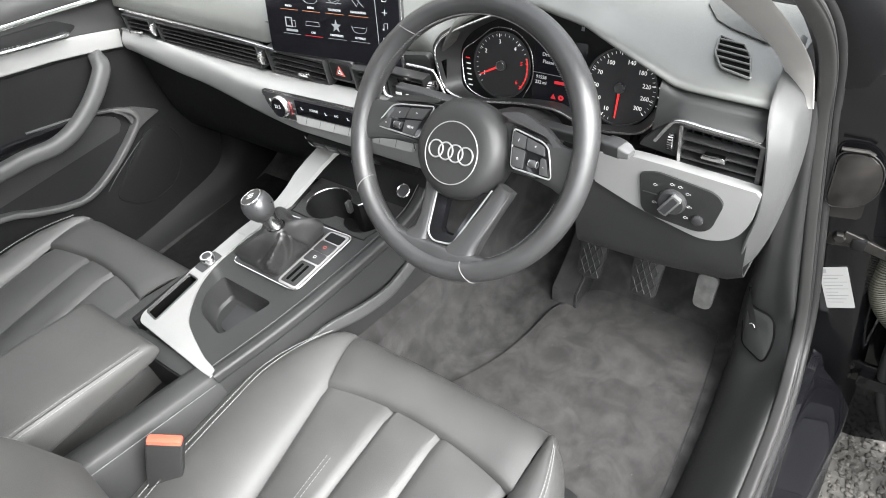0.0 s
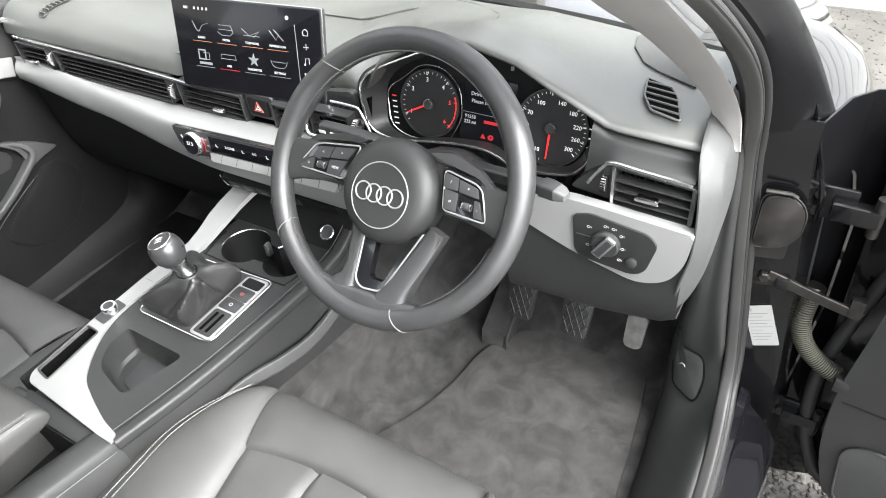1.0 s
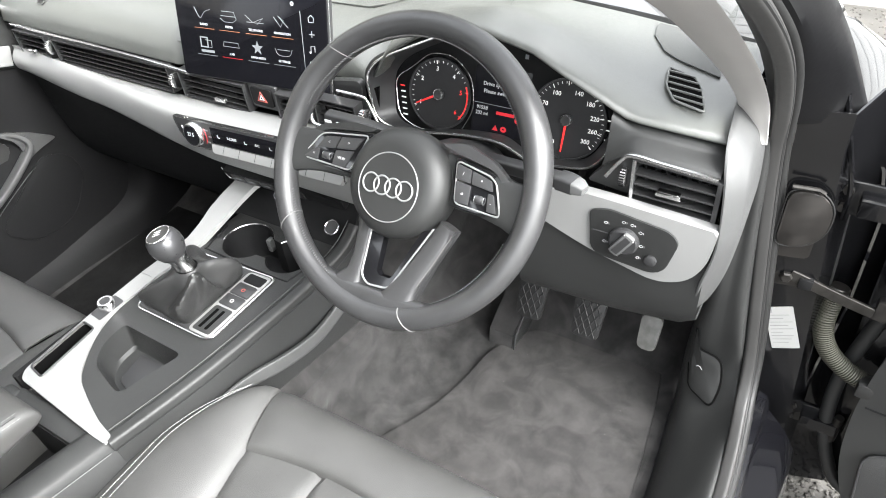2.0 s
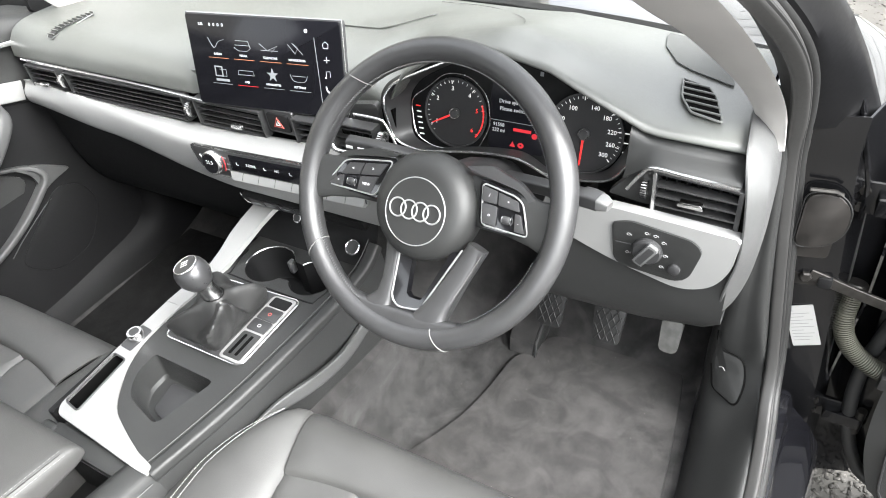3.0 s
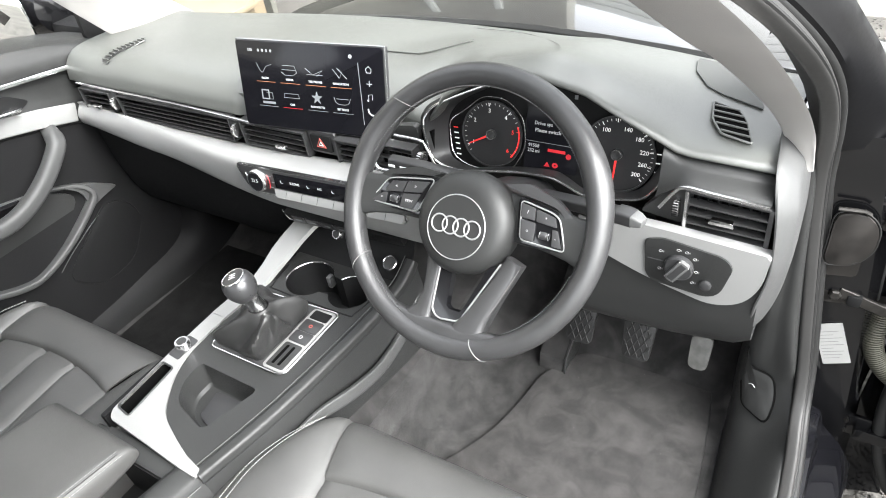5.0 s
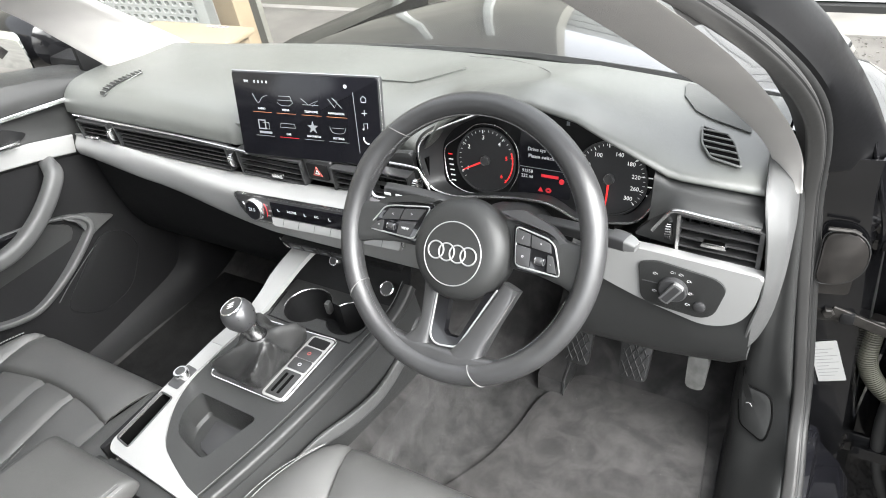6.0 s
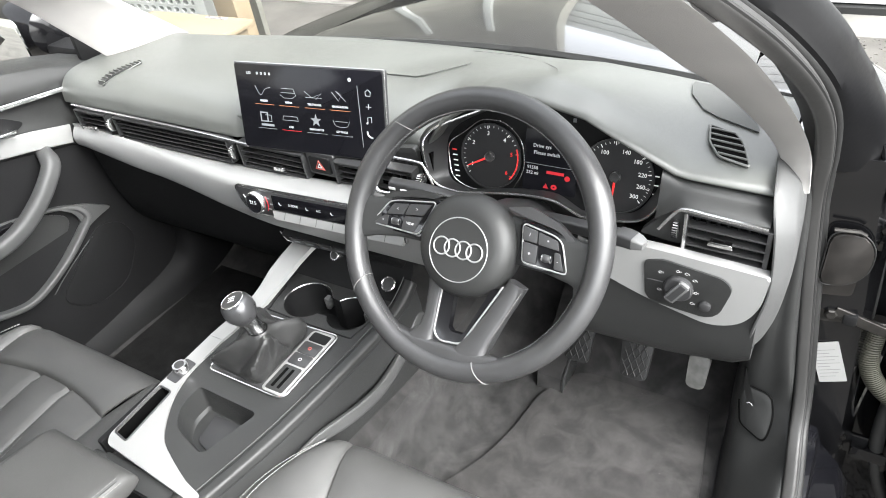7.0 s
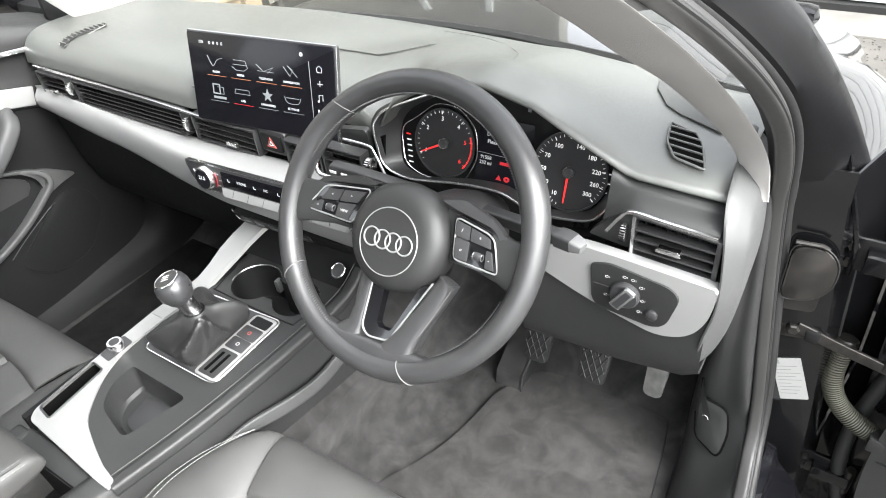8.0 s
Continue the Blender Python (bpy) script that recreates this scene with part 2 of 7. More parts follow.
def ring_plate(outer, inner, depth, m=None, bm=None, base=0.0):
    """A frame between two outlines of the same count."""
    fresh = bmesh.new()
    rows = [[(*o[:2], base) for o in outer], [(*o[:2], base + depth) for o in outer], [(*i[:2], base + depth) for i in inner], [(*i[:2], base) for i in inner]]
    loft(rows, close_u=True, close_v=True, bm=fresh)
    if m is not None:
        fresh.transform(m)
    return join(bm, fresh)


def box(x0, x1, y0, y1, z0, z1, bevel=0.0, bm=None, seg=2):
    fresh = bmesh.new()
    bmesh.ops.create_cube(fresh, size=1, matrix=Matrix.Translation(((x0 + x1) / 2, (y0 + y1) / 2, (z0 + z1) / 2)) @ Matrix.Diagonal((x1 - x0, y1 - y0, z1 - z0, 1)))
    if bevel:
        bmesh.ops.bevel(fresh, geom=list(fresh.edges), offset=bevel, segments=seg, affect="EDGES", profile=0.6)
    return join(bm, fresh)


def axes(origin, x, y):
    """A frame with its first axis along x, its second near y, its third away from the surface."""
    x = Vector(x).normalized()
    z = x.cross(Vector(y)).normalized()
    y = z.cross(x)
    return Matrix.Translation(origin) @ Matrix((x, y, z)).transposed().to_4x4()


def turned(profile, m=None, n=32, bm=None):
    """A turned body: (radius, height) pairs round the local z axis."""
    rows = [[(r * math.cos(2 * math.pi * k / n), r * math.sin(2 * math.pi * k / n), h) for k in range(n)] for r, h in profile]
    fresh = loft(rows, close_u=True, cap=True)
    if m is not None:
        fresh.transform(m)
    return join(bm, fresh)


def lettering(text, size, m, bm=None, depth=0.0003):
    """Words in the built-in font, centred on the frame m, as a mesh."""
    cu = bpy.data.curves.new("words", "FONT")
    cu.body, cu.size, cu.extrude, cu.align_x, cu.align_y, cu.resolution_u = text, size, depth, "CENTER", "CENTER", 2
    ob = bpy.data.objects.new("words", cu)
    scene.collection.objects.link(ob)
    bpy.context.view_layer.update()
    me = bpy.data.meshes.new_from_object(ob)
    bpy.data.objects.remove(ob)
    fresh = bmesh.new()
    fresh.from_mesh(me)
    bpy.data.meshes.remove(me)
    bpy.data.curves.remove(cu)
    fresh.transform(m)
    return join(bm, fresh)


def lerp(x, table):
    """Reads a table of (x, value) pairs, with smooth steps between them."""
    if x <= table[0][0]:
        return table[0][1]
    for (a, u), (b, w) in zip(table, table[1:]):
        if x <= b:
            t = (x - a) / (b - a)
            t = t * t * (3 - 2 * t)
            return u + (w - u) * t
    return table[-1][1]


def lin(x, table):
    xs, ys = zip(*table)
    return float(np.interp(x, xs, ys))


def stitches(pts, length, gap, r, bm=None, up=(0, 0, 1)):
    """Short threads along a line."""
    bm = bm or bmesh.new()
    pts = [Vector(p) for p in pts]
    walked, nxt = 0.0, 0.0
    for a, b in zip(pts, pts[1:]):
        seg = (b - a).length
        while nxt < walked + seg:
            p = a + (b - a) * ((nxt - walked) / seg)
            d = (b - a).normalized() * length / 2
            tube([p - d, p + d], r, 4, bm=bm, up=up)
            nxt += length + gap
        walked += seg
    return bm

# ---- the setting: ground, buildings, car shell ----
GROUND = surface("pale_gravel", (0.085, 0.080, 0.073), 0.8, grain=1.0, grain_size=260, kind="voronoi", spread=0.3, cloud=4)
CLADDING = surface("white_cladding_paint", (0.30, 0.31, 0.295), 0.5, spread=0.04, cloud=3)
# paler copy of the cladding paint: brighter light on the right, put into colour
LITSIDE = surface("lit_side_cladding_paint", (0.42, 0.42, 0.415), 0.5, spread=0.04, cloud=3)
CREAM = surface("cream_board", (0.17, 0.135, 0.088), 0.6, spread=0.1, cloud=6)
FLOOR_Z, GROUND_Z = 0.0, -0.30

bm = bmesh.new()
rows = [[(x, y, GROUND_Z) for x in (-80, -20, -6, -2, 0, 2, 6, 20, 80)] for y in (-80, -20, -6, -2, 0, 2, 6, 20, 80)]
loft(rows, bm=bm)
single("ground", bm, GROUND, "pale gravel forecourt", "ground", kind="structure")


single("pavement", box(-9, 9, 3.04, 3.34, GROUND_Z - 0.1, GROUND_Z + 0.012, 0.004), surface("worn_concrete", (0.17, 0.163, 0.15), 0.85, grain=0.6, grain_size=120, spread=0.18, cloud=5), "worn pale concrete strip along the building", "pavement", kind="structure")


# loose pebbles beside the car
def pebbles():
    random.seed(11)
    verts, faces = [], []
    for k in range(11500):
        x, y = random.uniform(0.86, 1.75), random.uniform(-0.35, 0.75)
        if k > 8500:
            x, y = random.uniform(0.6, 3.2), random.uniform(1.95, 3.25)
        r = random.uniform(0.004, 0.0095)
        a, e = random.uniform(0, 6.28), random.uniform(0.6, 1.0)
        c, s, n = math.cos(a), math.sin(a), len(verts)
        ring = [(1.0, 0.0), (0.35, 0.85), (-0.6, 0.75), (-1.0, -0.1), (-0.3, -0.9), (0.65, -0.7)]
        for h, f in ((-0.2, 1.0), (0.45, 0.72)):
            for u, w in ring:
                u, w = u * r * f * random.uniform(0.85, 1.1), w * r * f * e
                verts.append((x + u * c - w * s, y + u * s + w * c, GROUND_Z + r * h))
        verts.append((x, y, GROUND_Z + r * 0.62))
        for i in range(6):
            j = (i + 1) % 6
            faces.append((n + i, n + j, n + 6 + j, n + 6 + i))
            faces.append((n + 6 + i, n + 6 + j, n + 12))
    me = bpy.data.meshes.new("gravel_stones")
    me.from_pydata(verts, [], faces)
    m = surface("gravel_stone", (0.40, 0.375, 0.34), 0.7, spread=0.1, grain=0.4, grain_size=500)
    n, l = m.node_tree.nodes, m.node_tree.links
    geo, mix = n.new("ShaderNodeNewGeometry"), n.new("ShaderNodeMix")
    mix.data_type = "RGBA"
    mix.inputs["A"].default_value, mix.inputs["B"].default_value = (0.035, 0.032, 0.028, 1), (0.115, 0.108, 0.098, 1)
    l.new(geo.outputs["Random Per Island"], mix.inputs["Factor"])
    l.new(mix.outputs["Result"], n["Principled BSDF"].inputs["Base Color"])
    me.materials.append(m)
    return tagged(new("gravel_stones", me), "loose pale and brown pebbles on the forecourt", "gravel", kind="stuff")


pebbles()


def building():
    ob = thing("wall_front", "low building clad in white ribbed boards", "building", (0, 3.3, GROUND_Z), kind="structure")
    part("core", box(-9, 9, 3.43, 3.9, GROUND_Z, GROUND_Z + 1.86), DARK, ob)
    # nine boards only: this height lets open sky reach the dash pad
    for k in range(9):
        z = GROUND_Z + 0.05 + k * 0.2
        bm = bmesh.new()
        prof = [(3.43, z), (3.362, z + 0.004), (3.378, z + 0.195), (3.44, z + 0.197)]
        loft([[(x, *p) for p in prof] for x in (-9, 0.2)], close_u=True, cap=True, bm=bm)
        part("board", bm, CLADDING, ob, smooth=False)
        # right-hand run takes the paler paint, which stands for stronger light
        part("board", loft([[(x, *p) for p in prof] for x in (0.203, 9)], close_u=True, cap=True), LITSIDE, ob, "white board, painted paler for the light at this end", smooth=False)
    part("plinth", box(-9, 9, 3.32, 3.44, GROUND_Z, GROUND_Z + 0.045), HARD, ob)


building()


def house():
    """The olive rendered wall past the clad one, with two pale window frames; its height blocks light."""
    ob = thing("house", "dull olive rendered wall with pale frames, raised tall to block sky", "house", (-5.0, 3.2, GROUND_Z))
    render_mat = surface("olive_render", (0.17, 0.167, 0.145), 0.85, grain=0.6, grain_size=90, spread=0.12, cloud=3)
    # height and side wall are added out of view, to block light from the left
    part("wall", box(-9.5, -0.6, 3.10, 3.30, GROUND_Z, 4.6), render_mat, ob)
    part("wall", box(-6.2, -6.0, -6.0, 3.09, GROUND_Z, 4.6), render_mat, ob)
    for x in (-1.95, -1.25):
        part("frame", box(x, x + 0.07, 3.06, 3.11, GROUND_Z + 0.1, 1.9, 0.006), CLADDING, ob, "pale frame post")
    part("frame", box(-1.94, -1.19, 3.05, 3.10, GROUND_Z + 0.1, GROUND_Z + 0.17, 0.006), CLADDING, ob, "pale frame sill")


house()


def lattice():
    ob = thing("garden_screen", "white perforated screen standing on the gravel", "screen", (-3.4, 2.1, GROUND_Z))
    random.seed(4)
    for x in (-2.66, -4.16):
        part("post", box(x, x + 0.09, 2.1, 2.17, GROUND_Z, 1.15, 0.008), CLADDING, ob)
    for r in range(14):
        for c in range(21):
            x, z = -4.05 + 0.069 * c + (0.033 if r % 2 else 0), GROUND_Z + 0.05 + r * 0.046
            outer = rounded([(x - 0.036, z - 0.0245), (x + 0.036, z - 0.0245), (x + 0.036, z + 0.0245), (x - 0.036, z + 0.0245)], 0.004, 2)
            hole = rounded([(x - 0.022 * random.uniform(0.8, 1.1), z - 0.014), (x + 0.022, z - 0.015 * random.uniform(0.7, 1.0)), (x + 0.021, z + 0.014), (x - 0.022, z + 0.014)], 0.009, 2)
            part("cell", ring_plate(outer, hole, 0.05, axes((0, 2.16, 0), (1, 0, 0), (0, 0, 1))), CLADDING, ob, smooth=False)
    return ob


lattice()
single("timber_post", box(-2.43, -2.27, 2.05, 2.17, GROUND_Z, 2.4, 0.01), CREAM, "square cream timber post beside the perforated screen", "post")
# panel added behind the posts to give the dark gap between them
single("gap_panel", box(-2.62, -2.36, 2.30, 2.34, GROUND_Z, 2.4, 0.004), surface("dull_olive_gap_fill", (0.10, 0.098, 0.085), 0.8, spread=0.15), "dull olive panel that darkens the gap beside the post", "panel", kind="structure")
board = thing("display_board", "low cream box with small dark marks on its rim", "display box", (-1.43, 1.12, GROUND_Z))
part("box", box(-1.73, -1.21, 1.03, 1.16, GROUND_Z, 0.345, 0.01), CREAM, board)
part("lid", box(-1.75, -1.19, 1.01, 1.18, 0.345, 0.37, 0.008), CREAM, board, "cream lid")
for k in range(4):
    part("mark", ring_plate(oval(-1.40 + 0.028 * k, 1.155, 0.016, 0.010, 12), oval(-1.40 + 0.028 * k, 1.155, 0.010, 0.006, 12), 0.003, pose(0, 0, 0.3695)), PRINT, board, smooth=False)


def floor_and_sill():
    # floor pan with tunnel and toe board, driver and passenger wells
    bm = bmesh.new()
    xs = [(-0.72, 0.02), (-0.66, 0.0), (-0.30, 0.0), (-0.22, 0.02), (-0.17, 0.12), (-0.14, 0.22), (0.14, 0.22), (0.17, 0.12), (0.215, 0.02), (0.30, 0.0), (0.66, 0.0), (0.705, 0.02)]
    rows = []
    for y in (-1.3, -0.9, -0.5, -0.1, 0.1, 0.25, 0.36, 0.44, 0.52, 0.60):
        rise = lerp(y, [(0.34, 0.0), (0.44, 0.06), (0.52, 0.17), (0.60, 0.36)])
        rows.append([(p.x, y, p.y + rise - 0.024) for p in catmull([Vector((x, z, 0)) for x, z in xs], 4)])
    loft(rows, bm=bm)
    fl = single("floor", thick(bm, 0.02), CARPET, "dark grey carpeted car floor with raised tunnel", "floor", kind="structure")


floor_and_sill()

# kick panel and sill trim beside the driver's feet: one moulding from the pillar down and back along the sill
O_ = [(.741, .288, .601), (.752, .292, .46), (.764, .292, .335), (.776, .286, .24), (.787, .280, .165), (.797, .236, .118), (.803, .10, .106), (.806, -.1, .10), (.808, -.4, .10), (.808, -1.2, .10)]
A_ = [(.736, .276, .602), (.746, .278, .46), (.758, .276, .335), (.770, .270, .245), (.781, .270, .174), (.789, .222, .124), (.791, .09, .112), (.793, -.1, .106), (.795, -.4, .106), (.795, -1.2, .106)]
B_ = [(.727, .275, .602), (.734, .277, .46), (.739, .275, .335), (.746, .275, .24), (.754, .272, .160), (.758, .222, .098), (.758, .08, .085), (.758, -.1, .078), (.758, -.4, .078), (.758, -1.2, .078)]
C_ = [(.719, .286, .602), (.713, .288, .46), (.706, .291, .335), (.698, .296, .23), (.694, .298, .14), (.708, .238, .058), (.722, .08, .042), (.726, -.1, .036), (.726, -.4, .036), (.726, -1.2, .036)]
I_ = [(.708, .46, .602), (.703, .46, .46), (.697, .46, .335), (.688, .46, .2), (.684, .43, .06), (.692, .25, -.005), (.701, .08, -.012), (.702, -.1, -.014), (.702, -.4, -.014), (.702, -1.2, -.014)]
rows_sill = [catmull(r, 5) for r in zip(*[catmull(c, 5) for c in (O_, A_, B_, C_, I_)])]
single("sill_trim", thick(loft(rows_sill), 0.004), HARD, "dark grey grained plastic kick panel and door sill trim", "sill trim", kind="structure")


# bonnet release lever set in the kick panel
def release():
    ob = thing("bonnet_release", "dark grey bonnet release lever with a small white icon", "lever", (0.735, 0.27, 0.12))
    tree = bvhtree.BVHTree.FromPolygons([p for r in rows_sill for p in r], [(i * 21 + j, i * 21 + j + 1, i * 21 + j + 22, i * 21 + j + 21) for i in range(len(rows_sill) - 1) for j in range(20)])

    def on_kick(x, z, lift):
        hit = tree.ray_cast(Vector((x, -0.05, z)), Vector((0, 1, 0)))[0]
        return Vector((x, (hit.y if hit else 0.28) - 0.004 - lift, z))

    o = rounded([(.704, .235), (.708, .198), (.750, .192), (.760, .150), (.756, .108), (.712, .112), (.702, .16)], [0.002, 0.012, 0.016, 0.016, 0.016, 0.008, 0.01], 6)
    c = Vector((.730, .158))
    rows = [[on_kick(*(c + (p - c) * k), h) for p in o] for k, h in ((1.0, -0.002), (0.99, 0.0016), (0.94, 0.0026), (0.5, 0.003), (0.02, 0.003))]
    part("lever", loft(rows, close_u=True, cap=True), HARD, ob)
    part("gap", tube([on_kick(*(c + (p - c) * 1.02), 0.0005) for p in o[5:-6]], 0.0019, 6), DEEPSHADE, ob)
    part("icon", tube([on_kick(x, z, 0.0035) for x, z in ((.716, .158), (.719, .1615), (.723, .161), (.726, .157))], 0.0005, 6), PRINTPALE, ob, "small white car icon")


release()

# door seals
def seal_line(dx, dy, dz):
    pts = [(0.822, -1.0, 0.10), (0.820, -0.4, 0.10), (0.818, -0.1, 0.10), (0.816, 0.08, 0.103), (0.812, 0.18, 0.115), (0.803, 0.255, 0.145), (0.795, 0.288, 0.21), (0.781, 0.30, 0.31), (0.764, 0.302, 0.44),
           (0.749, 0.298, 0.575), (0.746, 0.265, 0.66), (0.738, 0.215, 0.735), (0.718, 0.16, 0.80), (0.682, 0.10, 0.865), (0.635, 0.04, 0.925), (0.588, -0.02, 0.98), (0.56, -0.1, 1.06), (0.545, -0.3, 1.20), (0.54, -1.0, 1.25)]
    return catmull([(x + dx, y + dy, z + dz) for x, y, z in pts], 5)


seal = thing("door_seal", "grey and black rubber door opening seal with two lips", "door seal", (0.8, 0.28, 0.1), kind="structure")
part("inner_lip", sweep(seal_line(-0.006, -0.006, 0.0), rounded([(-0.011, -0.010), (0.011, -0.010), (0.011, 0.010), (-0.011, 0.010)], 0.006), (1, 0.2, 0.3)), SEALGREY, seal)
part("outer_lip", tube(seal_line(0.004, 0.012, -0.002), 0.008, 10, up=(1, 0.2, 0.3)), RUBBER, seal)
part("bead", tube(seal_line(0.003, -0.012, 0.002), 0.0030, 8, up=(1, 0.2, 0.3)), RUBBER, seal)


band = []
for p in (Vector(q) for q in seal_line(-0.006, 0.0, 0.0)):
    if 0.59 < p.z < 1.10 and p.y > -0.25:
        x = lin(p.z, [(0.59, 0.735), (0.627, 0.733), (0.665, 0.729), (0.72, 0.717), (0.789, 0.694), (0.857, 0.668), (0.913, 0.642), (0.956, 0.625), (1.03, 0.59), (1.1, 0.55)])
        band.append([Vector((x - 0.012, p.y + 0.030, p.z)), Vector((x, p.y + 0.014, p.z)), p + Vector((0, 0.002, 0)), p + Vector((0.006, 0.010, 0))])
part("inner_band", thick(loft(band), 0.003), SEALGREY, seal, "dark grey band beside the pillar trim")


# inner A-pillar trims: edge at the glass, inner bulge, edge at the seal
def pillar_trim(glass_edge, seal_edge, swell, name):
    """One gently rounded face from the glass to the seal, with a flange turned in at both edges."""
    rows = []
    for u, o in zip(catmull(glass_edge, 5), catmull(seal_edge, 5)):
        across = o - u
        row = [u + Vector((0, 0.02, -0.004)), u]
        row += [u + across * t + Vector(swell) * math.sin(math.pi * t) for t in (0.12, 0.3, 0.5, 0.7, 0.88)]
        row += [o, o + Vector((-0.012, 0.014, -0.004))]
        rows.append(catmull(row, 2))
    return single(name, thick(loft(rows), 0.003), CLOTH, "pale grey woven fabric windscreen pillar trim", "pillar trim", kind="structure")


pillar_trim([(0.712, 0.258, 0.597), (0.699, 0.262, 0.628), (0.687, 0.250, 0.665), (0.665, 0.225, 0.707), (0.625, 0.160, 0.780), (0.595, 0.10, 0.831), (0.568, 0.035, 0.887), (0.549, -0.05, 0.948), (0.52, -0.14, 1.02)],
            [(0.735, 0.262, 0.599), (0.733, 0.252, 0.627), (0.729, 0.236, 0.665), (0.717, 0.195, 0.720), (0.694, 0.135, 0.789), (0.668, 0.065, 0.857), (0.642, 0.0, 0.913), (0.625, -0.06, 0.956), (0.59, -0.15, 1.03)], (-0.001, -0.003, 0.0), "pillar_trim_right")
pillar_trim([(-0.68, 0.50, 0.60), (-0.655, 0.455, 0.637), (-0.635, 0.37, 0.708), (-0.615, 0.28, 0.782), (-0.59, 0.18, 0.865), (-0.56, 0.06, 0.95), (-0.53, -0.1, 1.05)],
            [(-0.712, 0.33, 0.60), (-0.706, 0.297, 0.638), (-0.702, 0.225, 0.725), (-0.70, 0.153, 0.81), (-0.685, 0.075, 0.88), (-0.66, -0.02, 0.955), (-0.61, -0.15, 1.04)], (0.010, -0.010, 0.006), "pillar_trim_left")

# windscreen, its lower black band and the glass of the passenger door
bm = bmesh.new()
rows = []
for k in range(13):
    x = -0.70 + 1.4 * k / 12
    far = 0.555 - 0.20 * x * x
    rows.append([(x * (1 - 0.22 * t), far + (-0.20 - far) * t + 0.03 * math.sin(math.pi * t), 0.615 + 0.50 * t) for t in (0, 0.1, 0.25, 0.5, 0.75, 1)])
loft(rows, bm=bm)
ws = single("window_1", bm, GLASS, "clear curved windscreen", "windscreen", kind="structure")
ws.visible_shadow = False
bm = bmesh.new()
rows = []
for k in range(13):
    x = -0.70 + 1.4 * k / 12
    far = 0.560 - 0.20 * x * x
    up = lin(x, [(-0.6, 0.0), (-0.15, 0.6), (0.2, 1.0)])
    rows.append([(x, far - 0.004, 0.598), (x, far - 0.018, 0.604 + 0.028 * up), (x, far - 0.014, 0.608 + 0.032 * up), (x, far + 0.025, 0.603 + 0.019 * up), (x, far + 0.045, 0.594)])
loft(rows, close_u=True, bm=bm, cap=True)
single("windscreen_band", bm, RUBBER, "black band along the foot of the windscreen", "window trim", kind="structure")

# roof, rear wall and the far side of the shell, all out of view, which close the cabin and block light
bm = bmesh.new()
rows = []
for y in (-0.15, -0.22, -0.4, -0.9, -1.5, -2.0):
    rows.append([(x * (0.93 if y > -0.2 else 1), y, lin(y, [(-0.4, 1.29), (-0.22, 1.255), (-0.15, 1.225)]) - 0.06 * (x / 0.6) ** 2) for x in (-0.60, -0.4, 0, 0.4, 0.56)])
loft(rows, bm=bm)
single("ceiling", thick(bm, 0.03), CLOTH, "pale grey fabric headlining", "ceiling", kind="structure")
single("firewall", box(-0.76, 0.74, 0.60, 0.63, -0.1, 0.555), DARK, "black bulkhead behind the dashboard", "bulkhead", kind="structure")
# mirrored driver's moulding, in black instead of grey for the footwell's shade
single("kick_panel_left", thick(loft([[(-0.985 * p.x, p.y, p.z) for p in r] for r in rows_sill]), 0.004), DARK, "kick panel and sill trim in the passenger footwell, blackened for its shade", "kick panel", kind="structure")
single("rear_wall", box(-0.72, 0.72, -2.05, -2.0, -0.02, 0.75, 0.01), LEATHER, "plain black box in the rear bench's place, closing the cabin", "rear bench", kind="structure")
# plain unseen boxes, added to stop light leaking in at the rear sides
for s in (-1, 1):
    single("rear_side_block_left" if s < 0 else "rear_side_block_right", box(s * 0.775 - 0.03, s * 0.775 + 0.03, -2.0, -1.30, -0.1, 0.78, 0.02), HARD, "plain dark grey box in the rear door's place, blocking light", "door", kind="structure")
    single("pillar_centre_left" if s < 0 else "pillar_centre_right", box(s * 0.70 - 0.04, s * 0.70 + 0.04, -1.35, -1.22, 0.0, 1.06, 0.01), HARD, "dark grey centre pillar", "pillar", kind="structure")

# black painted body outside the seals
body = thing("car_body", "gloss black painted car body with wing and bonnet", "car body", (0.8, 0.8, GROUND_Z))
# pillar skin: from the seal round to the windscreen's edge
inn = [p for p in (Vector(q) for q in seal_line(0.010, 0.012, 0.0)) if 0.60 < p.z < 1.18 and p.y > -0.28]
bm, rows = bmesh.new(), []
for p in inn:
    o = Vector((lin(p.z, [(0.60, 0.833), (0.66, 0.811), (0.72, 0.790), (0.78, 0.766), (0.84, 0.738), (0.90, 0.700), (0.96, 0.655), (1.0, 0.625), (1.2, 0.58)]), p.y + 0.05, p.z))
    rows.append([p + Vector((0, -0.004, 0)), p + Vector((0.006, 0, 0)), p.lerp(o, 0.35) + Vector((0, -0.008, 0)), p.lerp(o, 0.7) + Vector((0, -0.008, 0)), o + Vector((-0.002, -0.004, 0)), o + Vector((0.001, 0.008, 0.001)), o + Vector((-0.012, 0.05, 0.0)), o + Vector((-0.07, 0.13, 0.01))])
loft(rows, bm=bm)
part("pillar_skin", thick(bm, 0.003), PILLARBLACK, body, "matt black outer windscreen pillar")
# hinge pillar, which faces the open door
bm, rows = bmesh.new(), []
